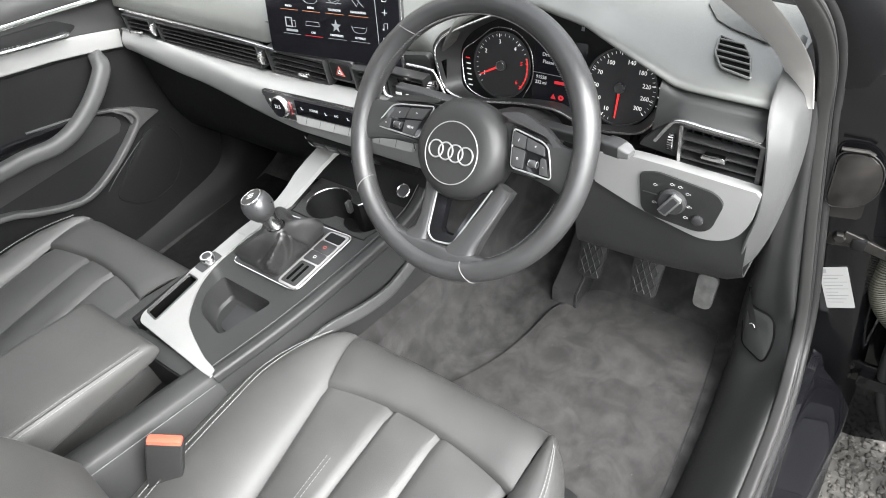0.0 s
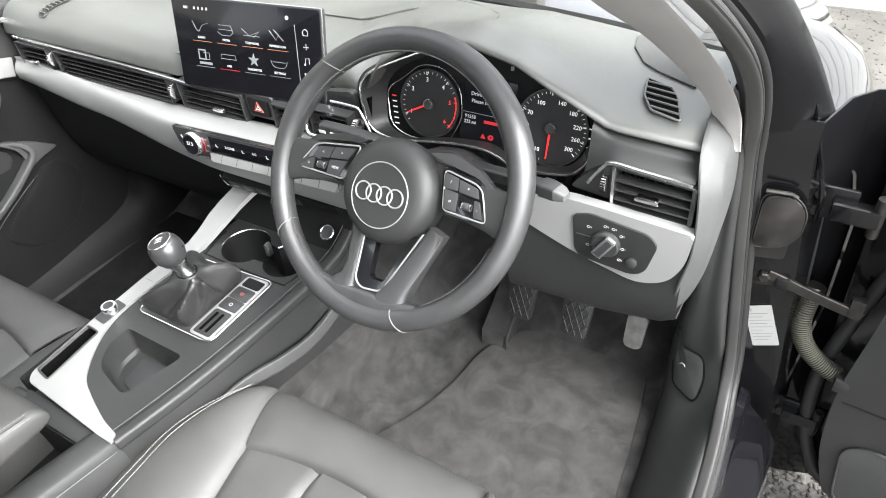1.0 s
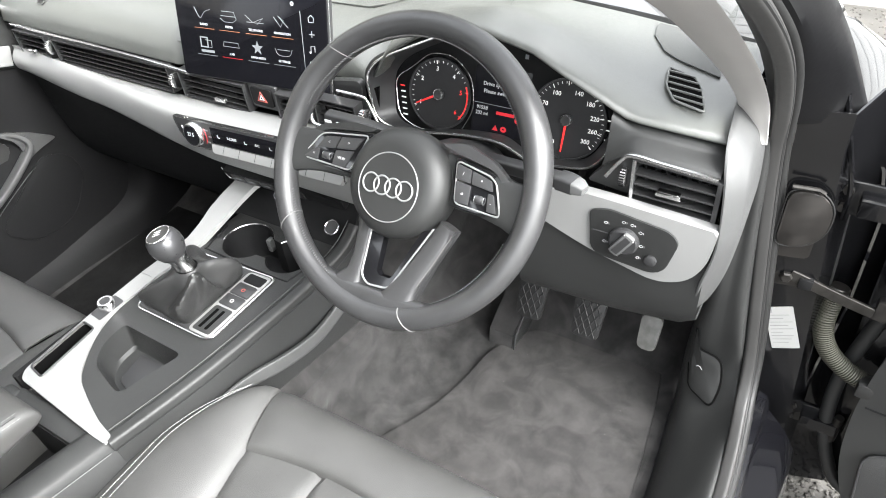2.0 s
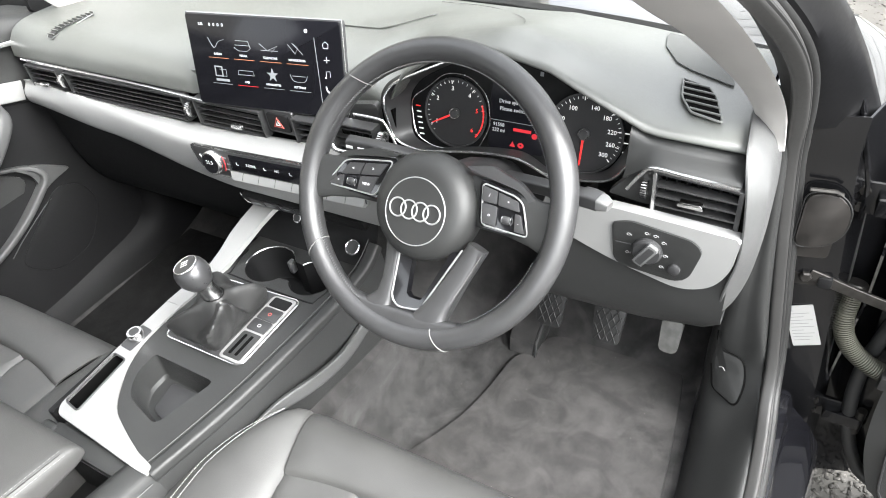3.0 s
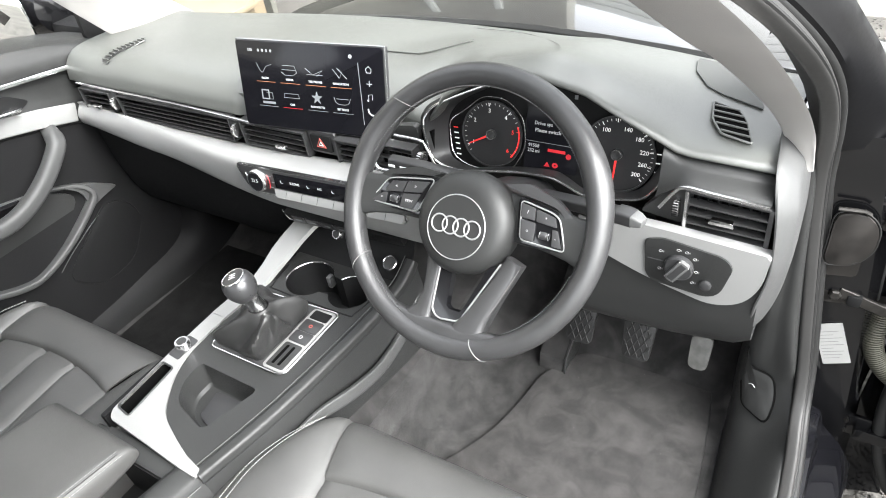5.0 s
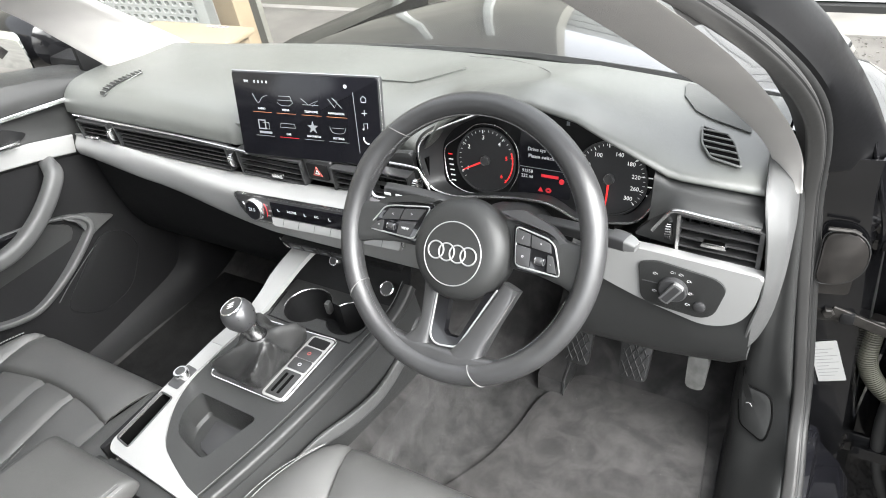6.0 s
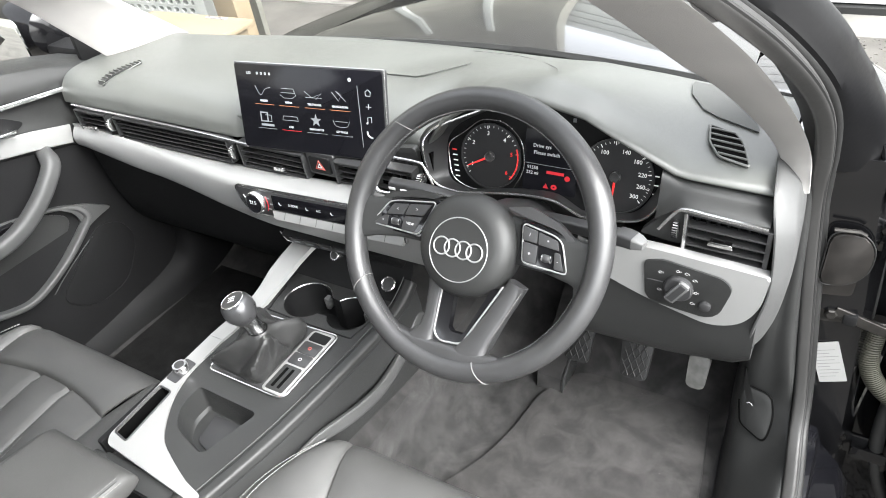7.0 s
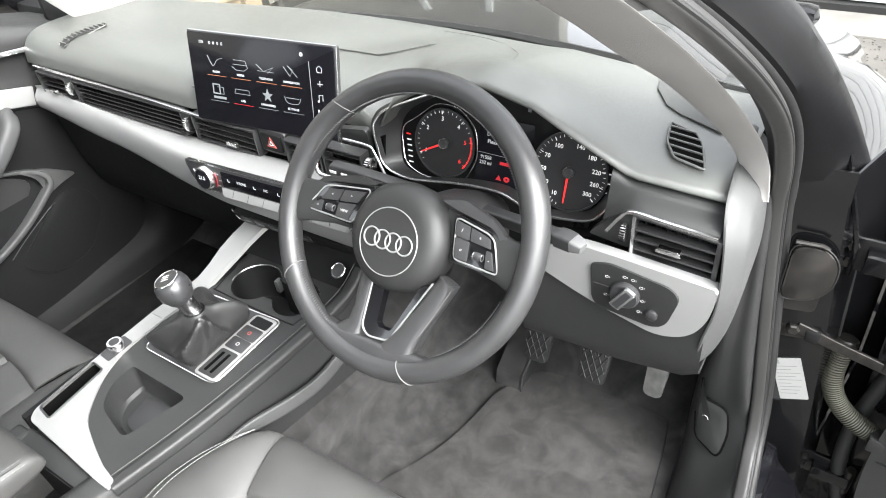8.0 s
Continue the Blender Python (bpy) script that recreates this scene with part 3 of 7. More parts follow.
for z in (-0.285, -0.20, -0.14, -0.02, 0.06, 0.14, 0.22, 0.30, 0.40, 0.50, 0.58, 0.63):
    sx = lin(z, [(-0.12, 0.83), (0.10, 0.815), (0.307, 0.795), (0.576, 0.765), (0.66, 0.765)])
    d = lin(z, [(-0.285, 0.056), (-0.14, 0.050), (0.15, 0.043), (0.25, 0.034), (0.34, 0.023), (0.55, -0.007), (0.63, -0.010)])
    rows.append([(sx - 0.016, 0.300, z), (sx - 0.014, 0.3165 + d, z), (sx + 0.028, 0.3235 + d, z), (sx + 0.050, 0.327 + d, z), (sx + 0.060, 0.360 + d, z), (sx + 0.072, 0.40 + d, z), (sx + 0.10, 0.43 + d * 0.5, z), (sx + 0.15, 0.445 + d * 0.5, z), (0.955, 0.452 + d * 0.5, z)])
loft(rows, bm=bm)
part("hinge_pillar", thick(bm, 0.003), PAINT, body)
part("gutter", tube([(0.885, 0.41, -0.12), (0.872, 0.405, 0.10), (0.855, 0.40, 0.35), (0.835, 0.40, 0.58)], 0.006, 8, up=(0, 1, 0)), RUBBER, body)
# outer sill
bm, rows = bmesh.new(), []
for y in (-1.2, -0.6, 0.0, 0.20, 0.285, 0.315):
    lift = lerp(y, [(0.1, 0), (0.315, 0.012)])
    rows.append([(0.818, y, 0.09 + lift), (0.832, y, 0.085 + lift), (0.842, y, 0.05 + lift), (0.875, y, 0.02 + lift * 0.4), (0.90, y, -0.02), (0.905, y, -0.10), (0.86, y, -0.17)])
loft(rows, bm=bm)
part("outer_sill", thick(bm, 0.004), WETPAINT, body)
# wing
bm, rows = bmesh.new(), []
for y in (0.42, 0.46, 0.55, 0.7, 0.9, 1.1, 1.3, 1.5, 1.7, 1.85):
    drop = lin(y, [(0.42, 0.0), (0.7, -0.015), (0.85, -0.055), (1.0, -0.125), (1.2, -0.215), (1.5, -0.30), (1.85, -0.38)])
    tuck = lerp(y, [(0.9, 0.0), (1.85, -0.12)])
    rows.append([(0.60 + tuck, y, 0.60 + drop), (0.70 + tuck, y, 0.602 + drop), (0.78 + tuck, y, 0.585 + drop), (0.84 + tuck, y, 0.55 + drop), (0.875 + tuck, y, 0.50 + drop), (0.895 + tuck, y, 0.42 + drop), (0.90 + tuck, y, 0.25 + drop), (0.885 + tuck, y, -0.05)])
loft(rows, bm=bm)
part("wing", thick(bm, 0.004), WETPAINT, body, "gloss black wing mirroring the bright sky")
# bonnet
bm, rows = bmesh.new(), []
for y in (0.58, 0.62, 0.75, 0.95, 1.2, 1.45, 1.65, 1.8, 1.88):
    z = lin(y, [(0.58, 0.580), (0.75, 0.602), (0.95, 0.575), (1.2, 0.53), (1.65, 0.42), (1.88, 0.32)])
    w = lin(y, [(0.58, 0.60), (1.88, 0.50)])
    rows.append([(x * w, y - 0.10 * abs(x) ** 2, z + 0.012 * math.exp(-((abs(x) - 0.72) / 0.10) ** 2) - 0.10 * x * x) for x in (-1, -0.9, -0.8, -0.72, -0.64, -0.5, -0.25, 0, 0.25, 0.5, 0.64, 0.72, 0.8, 0.9, 1)])
loft(rows, bm=bm)
part("bonnet", thick(bm, 0.004), WETPAINT, body, "gloss black bonnet mirroring the pale building")
part("wing", loft([[(-0.58, y, 0.49 - d), (-0.72, y, 0.48 - d), (-0.84, y, 0.43 - d), (-0.89, y, 0.32 - d), (-0.89, y, -0.05)] for y, d in ((0.42, 0), (0.9, 0.01), (1.4, 0.06), (1.85, 0.16))]), PAINT, body)
part("front", box(-0.60, 0.60, 1.80, 1.90, -0.12, 0.26, 0.04), PAINT, body)

# ---- dashboard ----
dash = thing("dashboard", "grey soft-touch dashboard with silver trim and a hood over the dials", "dashboard", (0, 0.3, 0.34))
ZF = [(-0.74, 0.591), (-0.195, 0.587), (-0.17, 0.580), (0.13, 0.590), (0.175, 0.597), (0.205, 0.628), (0.24, 0.672), (0.30, 0.708), (0.39, 0.724), (0.46, 0.708), (0.52, 0.676), (0.585, 0.640), (0.74, 0.622)]
ZD = [(-0.74, 0.642), (0.10, 0.652), (0.24, 0.685), (0.39, 0.70), (0.50, 0.676), (0.60, 0.648), (0.74, 0.635)]


def pad_row(x):
    hood = lerp(x, [(0.12, 0), (0.21, 1)]) * 1.0
    zf, zd = lin(x, ZF), lin(x, ZD)
    yf = lin(x, [(-0.74, 0.168), (-0.195, 0.166), (-0.175, 0.20), (0.13, 0.222), (0.19, 0.205), (0.22, 0.188), (0.50, 0.185), (0.60, 0.192), (0.74, 0.208)])
    far = 0.545 - 0.20 * x * x
    b1, b2 = 0.030 * (1 - hood) + 0.007 * hood, 0.053 * (1 - hood) + 0.011 * hood
    pts = [(yf + 0.03, zf - 0.012), (yf + 0.004, zf - 0.006), (yf, zf), (yf + 0.010, zf + b1), (yf + 0.05, zf + b2), (0.33, zd), (0.44, 0.5 * zd + 0.5 * 0.638), (far, 0.626), (far + 0.02, 0.60)]
    return [Vector((x, p.x, p.y)) for k, p in enumerate(catmull([Vector((a, b, 0)) for a, b in pts], 4))]


xs = [-0.735 + 1.435 * k / 84 for k in range(85)]
part("upper_pad", thick(loft([pad_row(x) for x in xs]), 0.004), SOFT, dash, "grey grained soft upper pad")
# raised loudspeaker cover behind the screen, with its edge
spk = [(-0.225, 0.335), (-0.155, 0.475), (0.10, 0.478), (0.185, 0.385), (0.10, 0.345)]
def on_pad(x, y, lift=0.0):
    row = pad_row(x)
    for a, b in zip(row[8:], row[9:]):
        if a.y <= y <= b.y:
            t = (y - a.y) / max(b.y - a.y, 1e-6)
            return Vector((x, y, a.z + (b.z - a.z) * t + lift))
    return Vector((x, y, row[-5].z + lift))


def on_pad_patch(outline, lift, nx=14):
    """A thin cover that follows the pad inside a convex outline."""
    xs = [p[0] for p in outline]
    x0, x1 = min(xs), max(xs)
    rows = []
    for k in range(nx + 1):
        x = x0 + (x1 - x0) * (0.02 + 0.96 * k / nx)
        hits = []
        for (ax, ay), (bx, by) in zip(outline, outline[1:] + outline[:1]):
            if (ax - x) * (bx - x) <= 0 and abs(ax - bx) > 1e-9:
                hits.append(ay + (by - ay) * (x - ax) / (bx - ax))
        lo, hi = min(hits), max(hits)
        rows.append([on_pad(x, lo + (hi - lo) * j / 8, lift) for j in range(9)])
    return thick(loft(rows), 0.002)


part("speaker_cover", on_pad_patch(spk, 0.003), SOFT, dash)
part("seam", tube(catmull([on_pad(x, y, 0.001) for x, y in ((0.12, 0.505), (0.24, 0.46), (0.34, 0.37), (0.39, 0.27))], 5), 0.0005, 6), SOFT, dash)
part("end_cover", on_pad_patch([(0.578, 0.345), (0.550, 0.385), (0.543, 0.432), (0.588, 0.436), (0.639, 0.372), (0.660, 0.318)], 0.003), surface("perforated_end_cover", (0.06, 0.062, 0.059), 0.55, grain=0.9, grain_size=500, kind="voronoi", spread=0.06), dash, "darker perforated end cover")


part("cradle_cover", plate(rounded([(-0.252, 0.617), (-0.16, 0.624), (-0.16, 0.583), (-0.285, 0.579)], 0.006), 0.006, axes((0, 0.186, 0), (1, 0, 0), (0, 0, 1)), 0.002), SOFT, dash, "grey cover beside the foot of the screen")
# side demister grilles
def demister(outline, n, name_label, inside, rim):
    g = thing("demister_vent", name_label, "air vent", on_pad(*outline[0]), "demister vents")
    part("frame", tube([on_pad(p.x, p.y, 0.0045) for p in rounded(outline, 0.005, 3)], rim, 6, True), SOFT, g)
    part("backing", on_pad_patch(outline, 0.0045, 10), inside, g)
    xs, ys = [p[0] for p in outline], [p[1] for p in outline]
    for k in range(n):
        y = min(ys) + (max(ys) - min(ys)) * (k + 0.8) / (n + 0.6)
        hits = []
        for (ax, ay), (bx, by) in zip(outline, outline[1:] + outline[:1]):
            if (ay - y) * (by - y) <= 0 and abs(ay - by) > 1e-9:
                hits.append(ax + (bx - ax) * (y - ay) / (by - ay))
        part("slat", sweep([on_pad(min(hits) + 0.001, y, 0.006), on_pad(max(hits) - 0.001, y, 0.006)], rounded([(-0.0012, -0.0012), (0.0012, -0.0012), (0.0012, 0.0012), (-0.0012, 0.0012)], 0.0006, 2)), SOFT, g)


# flat black backing on the pad paints the shade between these slats
demister([(0.596, 0.308), (0.633, 0.297), (0.646, 0.276), (0.663, 0.228), (0.624, 0.233), (0.606, 0.262)], 5, "angular grey side demister grille with five slats", DEEPSHADE, 0.0016)
demister([(-0.612, 0.186), (-0.592, 0.184), (-0.562, 0.272), (-0.578, 0.284)], 11, "slim grey demister grille with fine slats on the pad", HARD, 0.0008)

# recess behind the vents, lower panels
# backing coloured black for the shade behind the vent slats
part("vent_recess", box(-0.715, 0.20, 0.198, 0.21, 0.50, 0.60), DEEPSHADE, dash)
part("vent_shelf", box(-0.718, 0.215, 0.156, 0.20, 0.512, 0.522), DARK, dash)
strip = catmull([(-0.70, 0.160, 0.5875), (-0.5, 0.157, 0.5870), (-0.3, 0.156, 0.584), (-0.165, 0.155, 0.579)], 5)
part("chrome_strip", sweep(strip, rounded([(-0.003, -0.002), (0.003, -0.002), (0.003, 0.002), (-0.003, 0.002)], 0.0012, 2)), CHROME, dash, "thin chrome strip")
# silver trim before the passenger, bulging towards the middle
rows = []
for k in range(49):
    x = -0.724 + 0.96 * k / 48
    ym, zm = lin(x, [(-0.72, 0.146), (-0.45, 0.138), (-0.25, 0.116), (-0.16, 0.106), (0, 0.101), (0.24, 0.101)]), lin(x, [(-0.72, 0.528), (-0.25, 0.531), (-0.1, 0.531), (0.24, 0.531)])
    back = lin(x, [(-0.71, 0.541), (-0.56, 0.533), (-0.40, 0.527), (-0.25, 0.5255), (-0.09, 0.529), (0.04, 0.536)])
    yb, zb = lin(x, [(-0.72, 0.142), (-0.45, 0.128), (-0.25, 0.110), (-0.1, 0.100), (0.24, 0.098)]), lerp(x, [(-0.74, 0.492), (-0.45, 0.474), (-0.10, 0.450), (0.24, 0.452)])
    rows.append([Vector((x, p.x, p.y)) for p in catmull([Vector(q) for q in ((0.164, back - 0.004, 0), (0.153, back, 0), (max(ym + 0.008, ym * 0.6 + 0.06), min(back + 0.002, zm + 0.006), 0), (ym - 0.002, min(back - 0.006, zm - 0.006), 0), (0.5 * ym + 0.5 * yb - 0.004, 0.5 * (zm + zb), 0), (yb, zb + 0.004, 0), (yb + 0.006, zb - 0.002, 0), (yb + 0.02, zb - 0.001, 0))], 3)])
part("silver_trim", thick(loft(rows), 0.003), SILVER, dash, "satin silver trim strip")
m = axes((0, 0.146, 0), (1, 0, 0), (0, 0, 1))
out = rounded([(0.488, 0.540), (0.545, 0.5495), (0.60, 0.5475), (0.718, 0.5405), (0.713, 0.488), (0.694, 0.452), (0.655, 0.436), (0.563, 0.459), (0.488, 0.490)], [0.004, 0.02, 0.02, 0.005, 0.02, 0.03, 0.03, 0.05, 0.005], 5)
part("silver_trim", plate(out, 0.016, axes((0, 0.162, 0), (1, 0, 0), (0, 0, 1)), 0.004, seg=3), SILVER, dash, "satin silver trim panel")
# driver's lower panel
rows = []
for k in range(25):
    x = 0.455 + 0.257 * k / 24
    top = lin(x, [(0.455, 0.50), (0.563, 0.466), (0.655, 0.442), (0.70, 0.462), (0.72, 0.50)]) + 0.01
    low = lin(x, [(0.455, 0.330), (0.60, 0.336), (0.69, 0.350), (0.72, 0.37)])
    rows.append([Vector((x, p.x, p.y)) for p in catmull([Vector(q) for q in ((0.175, top + 0.01, 0), (0.160, top, 0), (0.152, top - 0.03, 0), (0.152, low + 0.04, 0), (0.165, low + 0.008, 0), (0.19, low, 0), (0.30, low + 0.01, 0), (0.42, low + 0.05, 0))], 3)])
part("lower_panel", thick(loft(rows), 0.003), HARD, dash, "dark grey plastic knee panel")
# end cap beside the door: up the side of the trim and over into the top
LE = [(.700, .190, .362), (.704, .158, .40), (.708, .149, .45), (.716, .149, .50), (.7165, .150, .54), (.711, .158, .59), (.704, .172, .62), (.699, .192, .638), (.695, .225, .646), (.690, .27, .647), (.686, .36, .643)]
RE = [(.706, .20, .366), (.720, .187, .40), (.731, .182, .447), (.736, .180, .50), (.737, .180, .54), (.734, .184, .585), (.730, .198, .606), (.727, .215, .616), (.724, .24, .619), (.721, .28, .618), (.716, .36, .612)]
rows = []
for k, (l, r) in enumerate(zip(catmull(LE, 5), catmull(RE, 5))):
    t = min(1, max(0, (k / 5 - 5) / 3))
    out = Vector((0.25, -(1 - t), t)).normalized()
    back = Vector((0, 0.02 * (1 - t) + 0.006, -0.02 * t))
    rows.append(catmull([l + back, l, l.lerp(r, 0.35) + out * 0.004, l.lerp(r, 0.75) + out * 0.003, r, r + Vector((0.001, 0.03, -0.012 * t)), Vector((r.x - 0.002, max(0.30, r.y + 0.06), r.z - 0.03 * t)), Vector((r.x - 0.004, 0.46, r.z - 0.05 * t))], 3))
# paler than the knee panel: light from the door side is in this grey
part("end_cap", thick(loft(rows), 0.003), ENDGREY, dash, "soft end cap, a paler grey for the light on it")
# fascia over the driver's vent and round the dials
rows = []
for k in range(15):
    x = 0.565 + 0.139 * k / 14
    t = lin(x, ZF) - 0.006
    y0 = lin(x, [(0.565, 0.20), (0.71, 0.212)])
    b = lin(x, [(0.565, 0.585), (0.60, 0.611), (0.71, 0.602)])
    rows.append([Vector((x, p.x, p.y)) for p in catmull([Vector(q) for q in ((y0 + 0.004, t, 0), (y0 - 0.012, t - 0.006, 0), (y0 - 0.018, 0.5 * t + 0.5 * b, 0), (0.172, b + 0.004, 0), (0.166, b - 0.002, 0), (0.185, b - 0.004, 0))], 3)])
part("fascia", thick(loft(rows), 0.002), HARD, dash)
part("fascia_side", plate(rounded([(0.545, 0.552), (0.600, 0.545), (0.604, 0.610), (0.596, 0.611), (0.572, 0.585), (0.555, 0.565)], 0.004), 0.012, axes((0, 0.184, 0), (1, 0, 0), (0, 0, 1)), 0.003), HARD, dash)
part("fascia_side", plate(rounded([(0.10, 0.545), (0.178, 0.545), (0.180, 0.600), (0.176, 0.612), (0.10, 0.600)], 0.006), 0.012, axes((0, 0.200, 0), (1, 0, 0), (0, 0, 1)), 0.003), HARD, dash)
part("fascia_lower", plate(rounded([(0.205, 0.44), (0.52, 0.44), (0.565, 0.535), (0.50, 0.515), (0.40, 0.50), (0.235, 0.52)], 0.01), 0.02, axes((0, 0.215, 0), (1, 0, 0), (0, 0, 1)), 0.006), DARK, dash)
# glovebox and knee panel before the passenger, black for the shade under the dash
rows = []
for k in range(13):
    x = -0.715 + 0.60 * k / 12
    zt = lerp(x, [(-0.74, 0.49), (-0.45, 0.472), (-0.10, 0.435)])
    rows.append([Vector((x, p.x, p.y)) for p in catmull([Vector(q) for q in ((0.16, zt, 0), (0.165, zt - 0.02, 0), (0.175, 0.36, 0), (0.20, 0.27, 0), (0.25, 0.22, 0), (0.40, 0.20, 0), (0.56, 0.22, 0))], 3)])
part("glovebox", thick(loft(rows), 0.003), DARK, dash, "glovebox lid, coloured black for the shade under the dash")


# ---- vents ----
def slat_bar(x0, x1, y, z, d=0.011, t=0.0018, tilt=0.0):
    prof = rounded([(-d / 2, -t / 2), (d / 2, -t / 2), (d / 2, t / 2), (-d / 2, t / 2)], t * 0.4, 2)
    prof = [Vector((p.x * math.cos(tilt) - p.y * math.sin(tilt), p.x * math.sin(tilt) + p.y * math.cos(tilt))) for p in prof]
    return sweep([(x0, y, z), (x1, y, z)], prof)


def thumbwheel(x, y, z, h, parent):
    w = part("thumbwheel", turned([(h * 0.42, -0.004), (h * 0.5, -0.003), (h * 0.5, 0.003), (h * 0.42, 0.004)], pose(x, y + h * 0.22, z) @ pose(0, 0, 0, 0, 90, 0), 28), CHROME, parent, "ribbed silver thumbwheel")
    for k in range(9):
        a = radians(-150 + 15 * k) + math.pi / 2
        p = Vector((0, -math.cos(radians(-60 + 15 * k)), math.sin(radians(-60 + 15 * k)))) * h * 0.5
        part("rib", box(x - 0.0035, x + 0.0035, y + h * 0.22 + p.y - 0.0008, y + h * 0.22 + p.y + 0.0008, z + p.z - 0.0006, z + p.z + 0.0006), DARK, w, smooth=False)


def long_vent(x0, x1, n, label, tab=None, vanes=0, zs=(0.530, 0.5805)):
    v = thing("air_vent", label, "air vent", ((x0 + x1) / 2, 0.17, zs[0]), "dashboard air vents")
    part("frame", ring_plate([(x0, zs[0]), (x1, zs[0]), (x1, zs[1]), (x0, zs[1])], [(x0 + 0.003, zs[0] + 0.002), (x1 - 0.003, zs[0] + 0.002), (x1 - 0.003, zs[1] - 0.002), (x0 + 0.003, zs[1] - 0.002)], 0.02, axes((0, 0.172, 0), (1, 0, 0), (0, 0, 1))), SATIN, v, smooth=False)
    for k in range(n):
        z = zs[0] + (zs[1] - zs[0]) * (k + 0.7) / (n + 0.4)
        part("slat", slat_bar(x0 + 0.003, x1 - 0.003, 0.162, z, tilt=0.10), VENT, v, smooth=False)
    for k in range(vanes):
        x = x0 + (x1 - x0) * (k + 1) / (vanes + 1)
        part("vane", box(x - 0.0008, x + 0.0008, 0.176, 0.196, zs[0] + 0.002, zs[1] - 0.002), DARK, v, smooth=False)
    if tab:
        part("tab", plate(rounded([(-0.013, -0.003), (0.013, -0.003), (0.011, 0.004), (-0.011, 0.004)], 0.002), 0.006, axes((tab, 0.152, zs[0] + 0.014), (1, 0, 0), (0, 0, 1)), 0.0015), CHROME, v, "chrome-edged tab")
    return v


v = long_vent(-0.690, -0.585, 4, "black outer air vent with thin slats", tab=-0.64, vanes=3)
thumbwheel(-0.572, 0.149, 0.560, 0.028, v)
long_vent(-0.560, -0.225, 5, "long black slatted air vent band before the passenger")
v = long_vent(-0.198, -0.040, 4, "black centre air vent with wide slats", tab=-0.10, vanes=5)
thumbwheel(-0.211, 0.148, 0.557, 0.028, v)
long_vent(0.028, 0.105, 4, "black centre air vent beside the hazard switch", vanes=4)
v = long_vent(0.110, 0.190, 3, "small black air vent behind the steering wheel", vanes=5, zs=(0.534, 0.590))
thumbwheel(0.200, 0.154, 0.572, 0.026, v)
part("chrome_strip", tube(catmull([(0.15, 0.166, 0.603), (0.195, 0.166, 0.602), (0.206, 0.166, 0.594), (0.222, 0.166, 0.552)], 4), 0.0022, 8), CHROME, v)

# driver's outer vent
v = thing("air_vent", "large black air vent with chrome edge and chrome tab", "air vent", (0.65, 0.165, 0.541), "dashboard air vents")
# black backing: shade deep in the vent, put into the colour
part("backing", box(0.598, 0.708, 0.20, 0.208, 0.535, 0.61), DEEPSHADE, v)
edge = catmull([(0.572, 0.163, 0.571), (0.590, 0.162, 0.600), (0.602, 0.162, 0.6095), (0.64, 0.162, 0.6065), (0.703, 0.163, 0.601)], 5)
part("chrome_strip", sweep(edge, rounded([(-0.003, -0.0024), (0.003, -0.0024), (0.003, 0.0024), (-0.003, 0.0024)], 0.0012, 2)), CHROME, v, "chrome edge strip")
part("frame", ring_plate([(0.602, 0.5405), (0.709, 0.5405), (0.708, 0.598), (0.604, 0.606)], [(0.6075, 0.5425), (0.7045, 0.5425), (0.7035, 0.595), (0.6085, 0.602)], 0.03, axes((0, 0.192, 0), (1, 0, 0), (0, 0, 1))), SATIN, v, smooth=False)
part("divider", box(0.6035, 0.6078, 0.161, 0.19, 0.541, 0.604, 0.001), CHROME, v, "silver divider bar")
part("divider", box(0.7035, 0.7095, 0.161, 0.19, 0.541, 0.598, 0.001), SATIN, v)
for k in range(3):
    zl, zr = 0.556 + 0.0145 * k, 0.553 + 0.0140 * k
    part("slat", sweep([(0.6075, 0.169, zl), (0.704, 0.169, zr)], rounded([(-0.008, -0.0013), (0.008, -0.0013), (0.008, 0.0013), (-0.008, 0.0013)], 0.0006, 2)), VENT, v, smooth=False)
for k in range(7):
    x = 0.617 + 0.0125 * k
    part("vane", box(x - 0.0008, x + 0.0008, 0.174, 0.198, 0.5425, 0.600), DARK, v, smooth=False)
part("tab", plate(rounded([(-0.016, -0.0035), (0.016, -0.0035), (0.013, 0.0035), (-0.013, 0.0035)], 0.002), 0.008, axes((0.652, 0.162, 0.5695), (1, 0, -0.02), (0, 0, 1)), 0.0018), BRIGHT, v, "chrome tab")
thumbwheel(0.5935, 0.162, 0.5735, 0.026, v)

# hazard switch
hz = thing("hazard_switch", "black square hazard switch with a red triangle", "switch", (-0.005, 0.15, 0.545))
part("frame", plate(rounded([(-0.036, 0.5425), (0.025, 0.5425), (0.025, 0.585), (-0.036, 0.585)], 0.004), 0.022, axes((0, 0.182, 0), (1, 0, 0), (0, 0, 1)), 0.003), SATIN, hz)
part("key", plate(rounded([(-0.028, 0.549), (0.016, 0.549), (0.016, 0.580), (-0.028, 0.580)], 0.003), 0.004, axes((0, 0.160, 0), (1, 0, 0), (0, 0, 1)), 0.0015), DARK, hz)
part("triangle", tube([(-0.0155, 0.1554, 0.5575), (0.0035, 0.1554, 0.5575), (-0.006, 0.1554, 0.574)], 0.0014, 6, True, up=(0, 1, 0)), DULLRED, hz, "dull red triangle outline")
part("triangle", tube([(-0.0105, 0.1554, 0.5605), (-0.0015, 0.1554, 0.5605), (-0.006, 0.1554, 0.568)], 0.0011, 6, True, up=(0, 1, 0)), WHITE, hz, "white inner triangle")

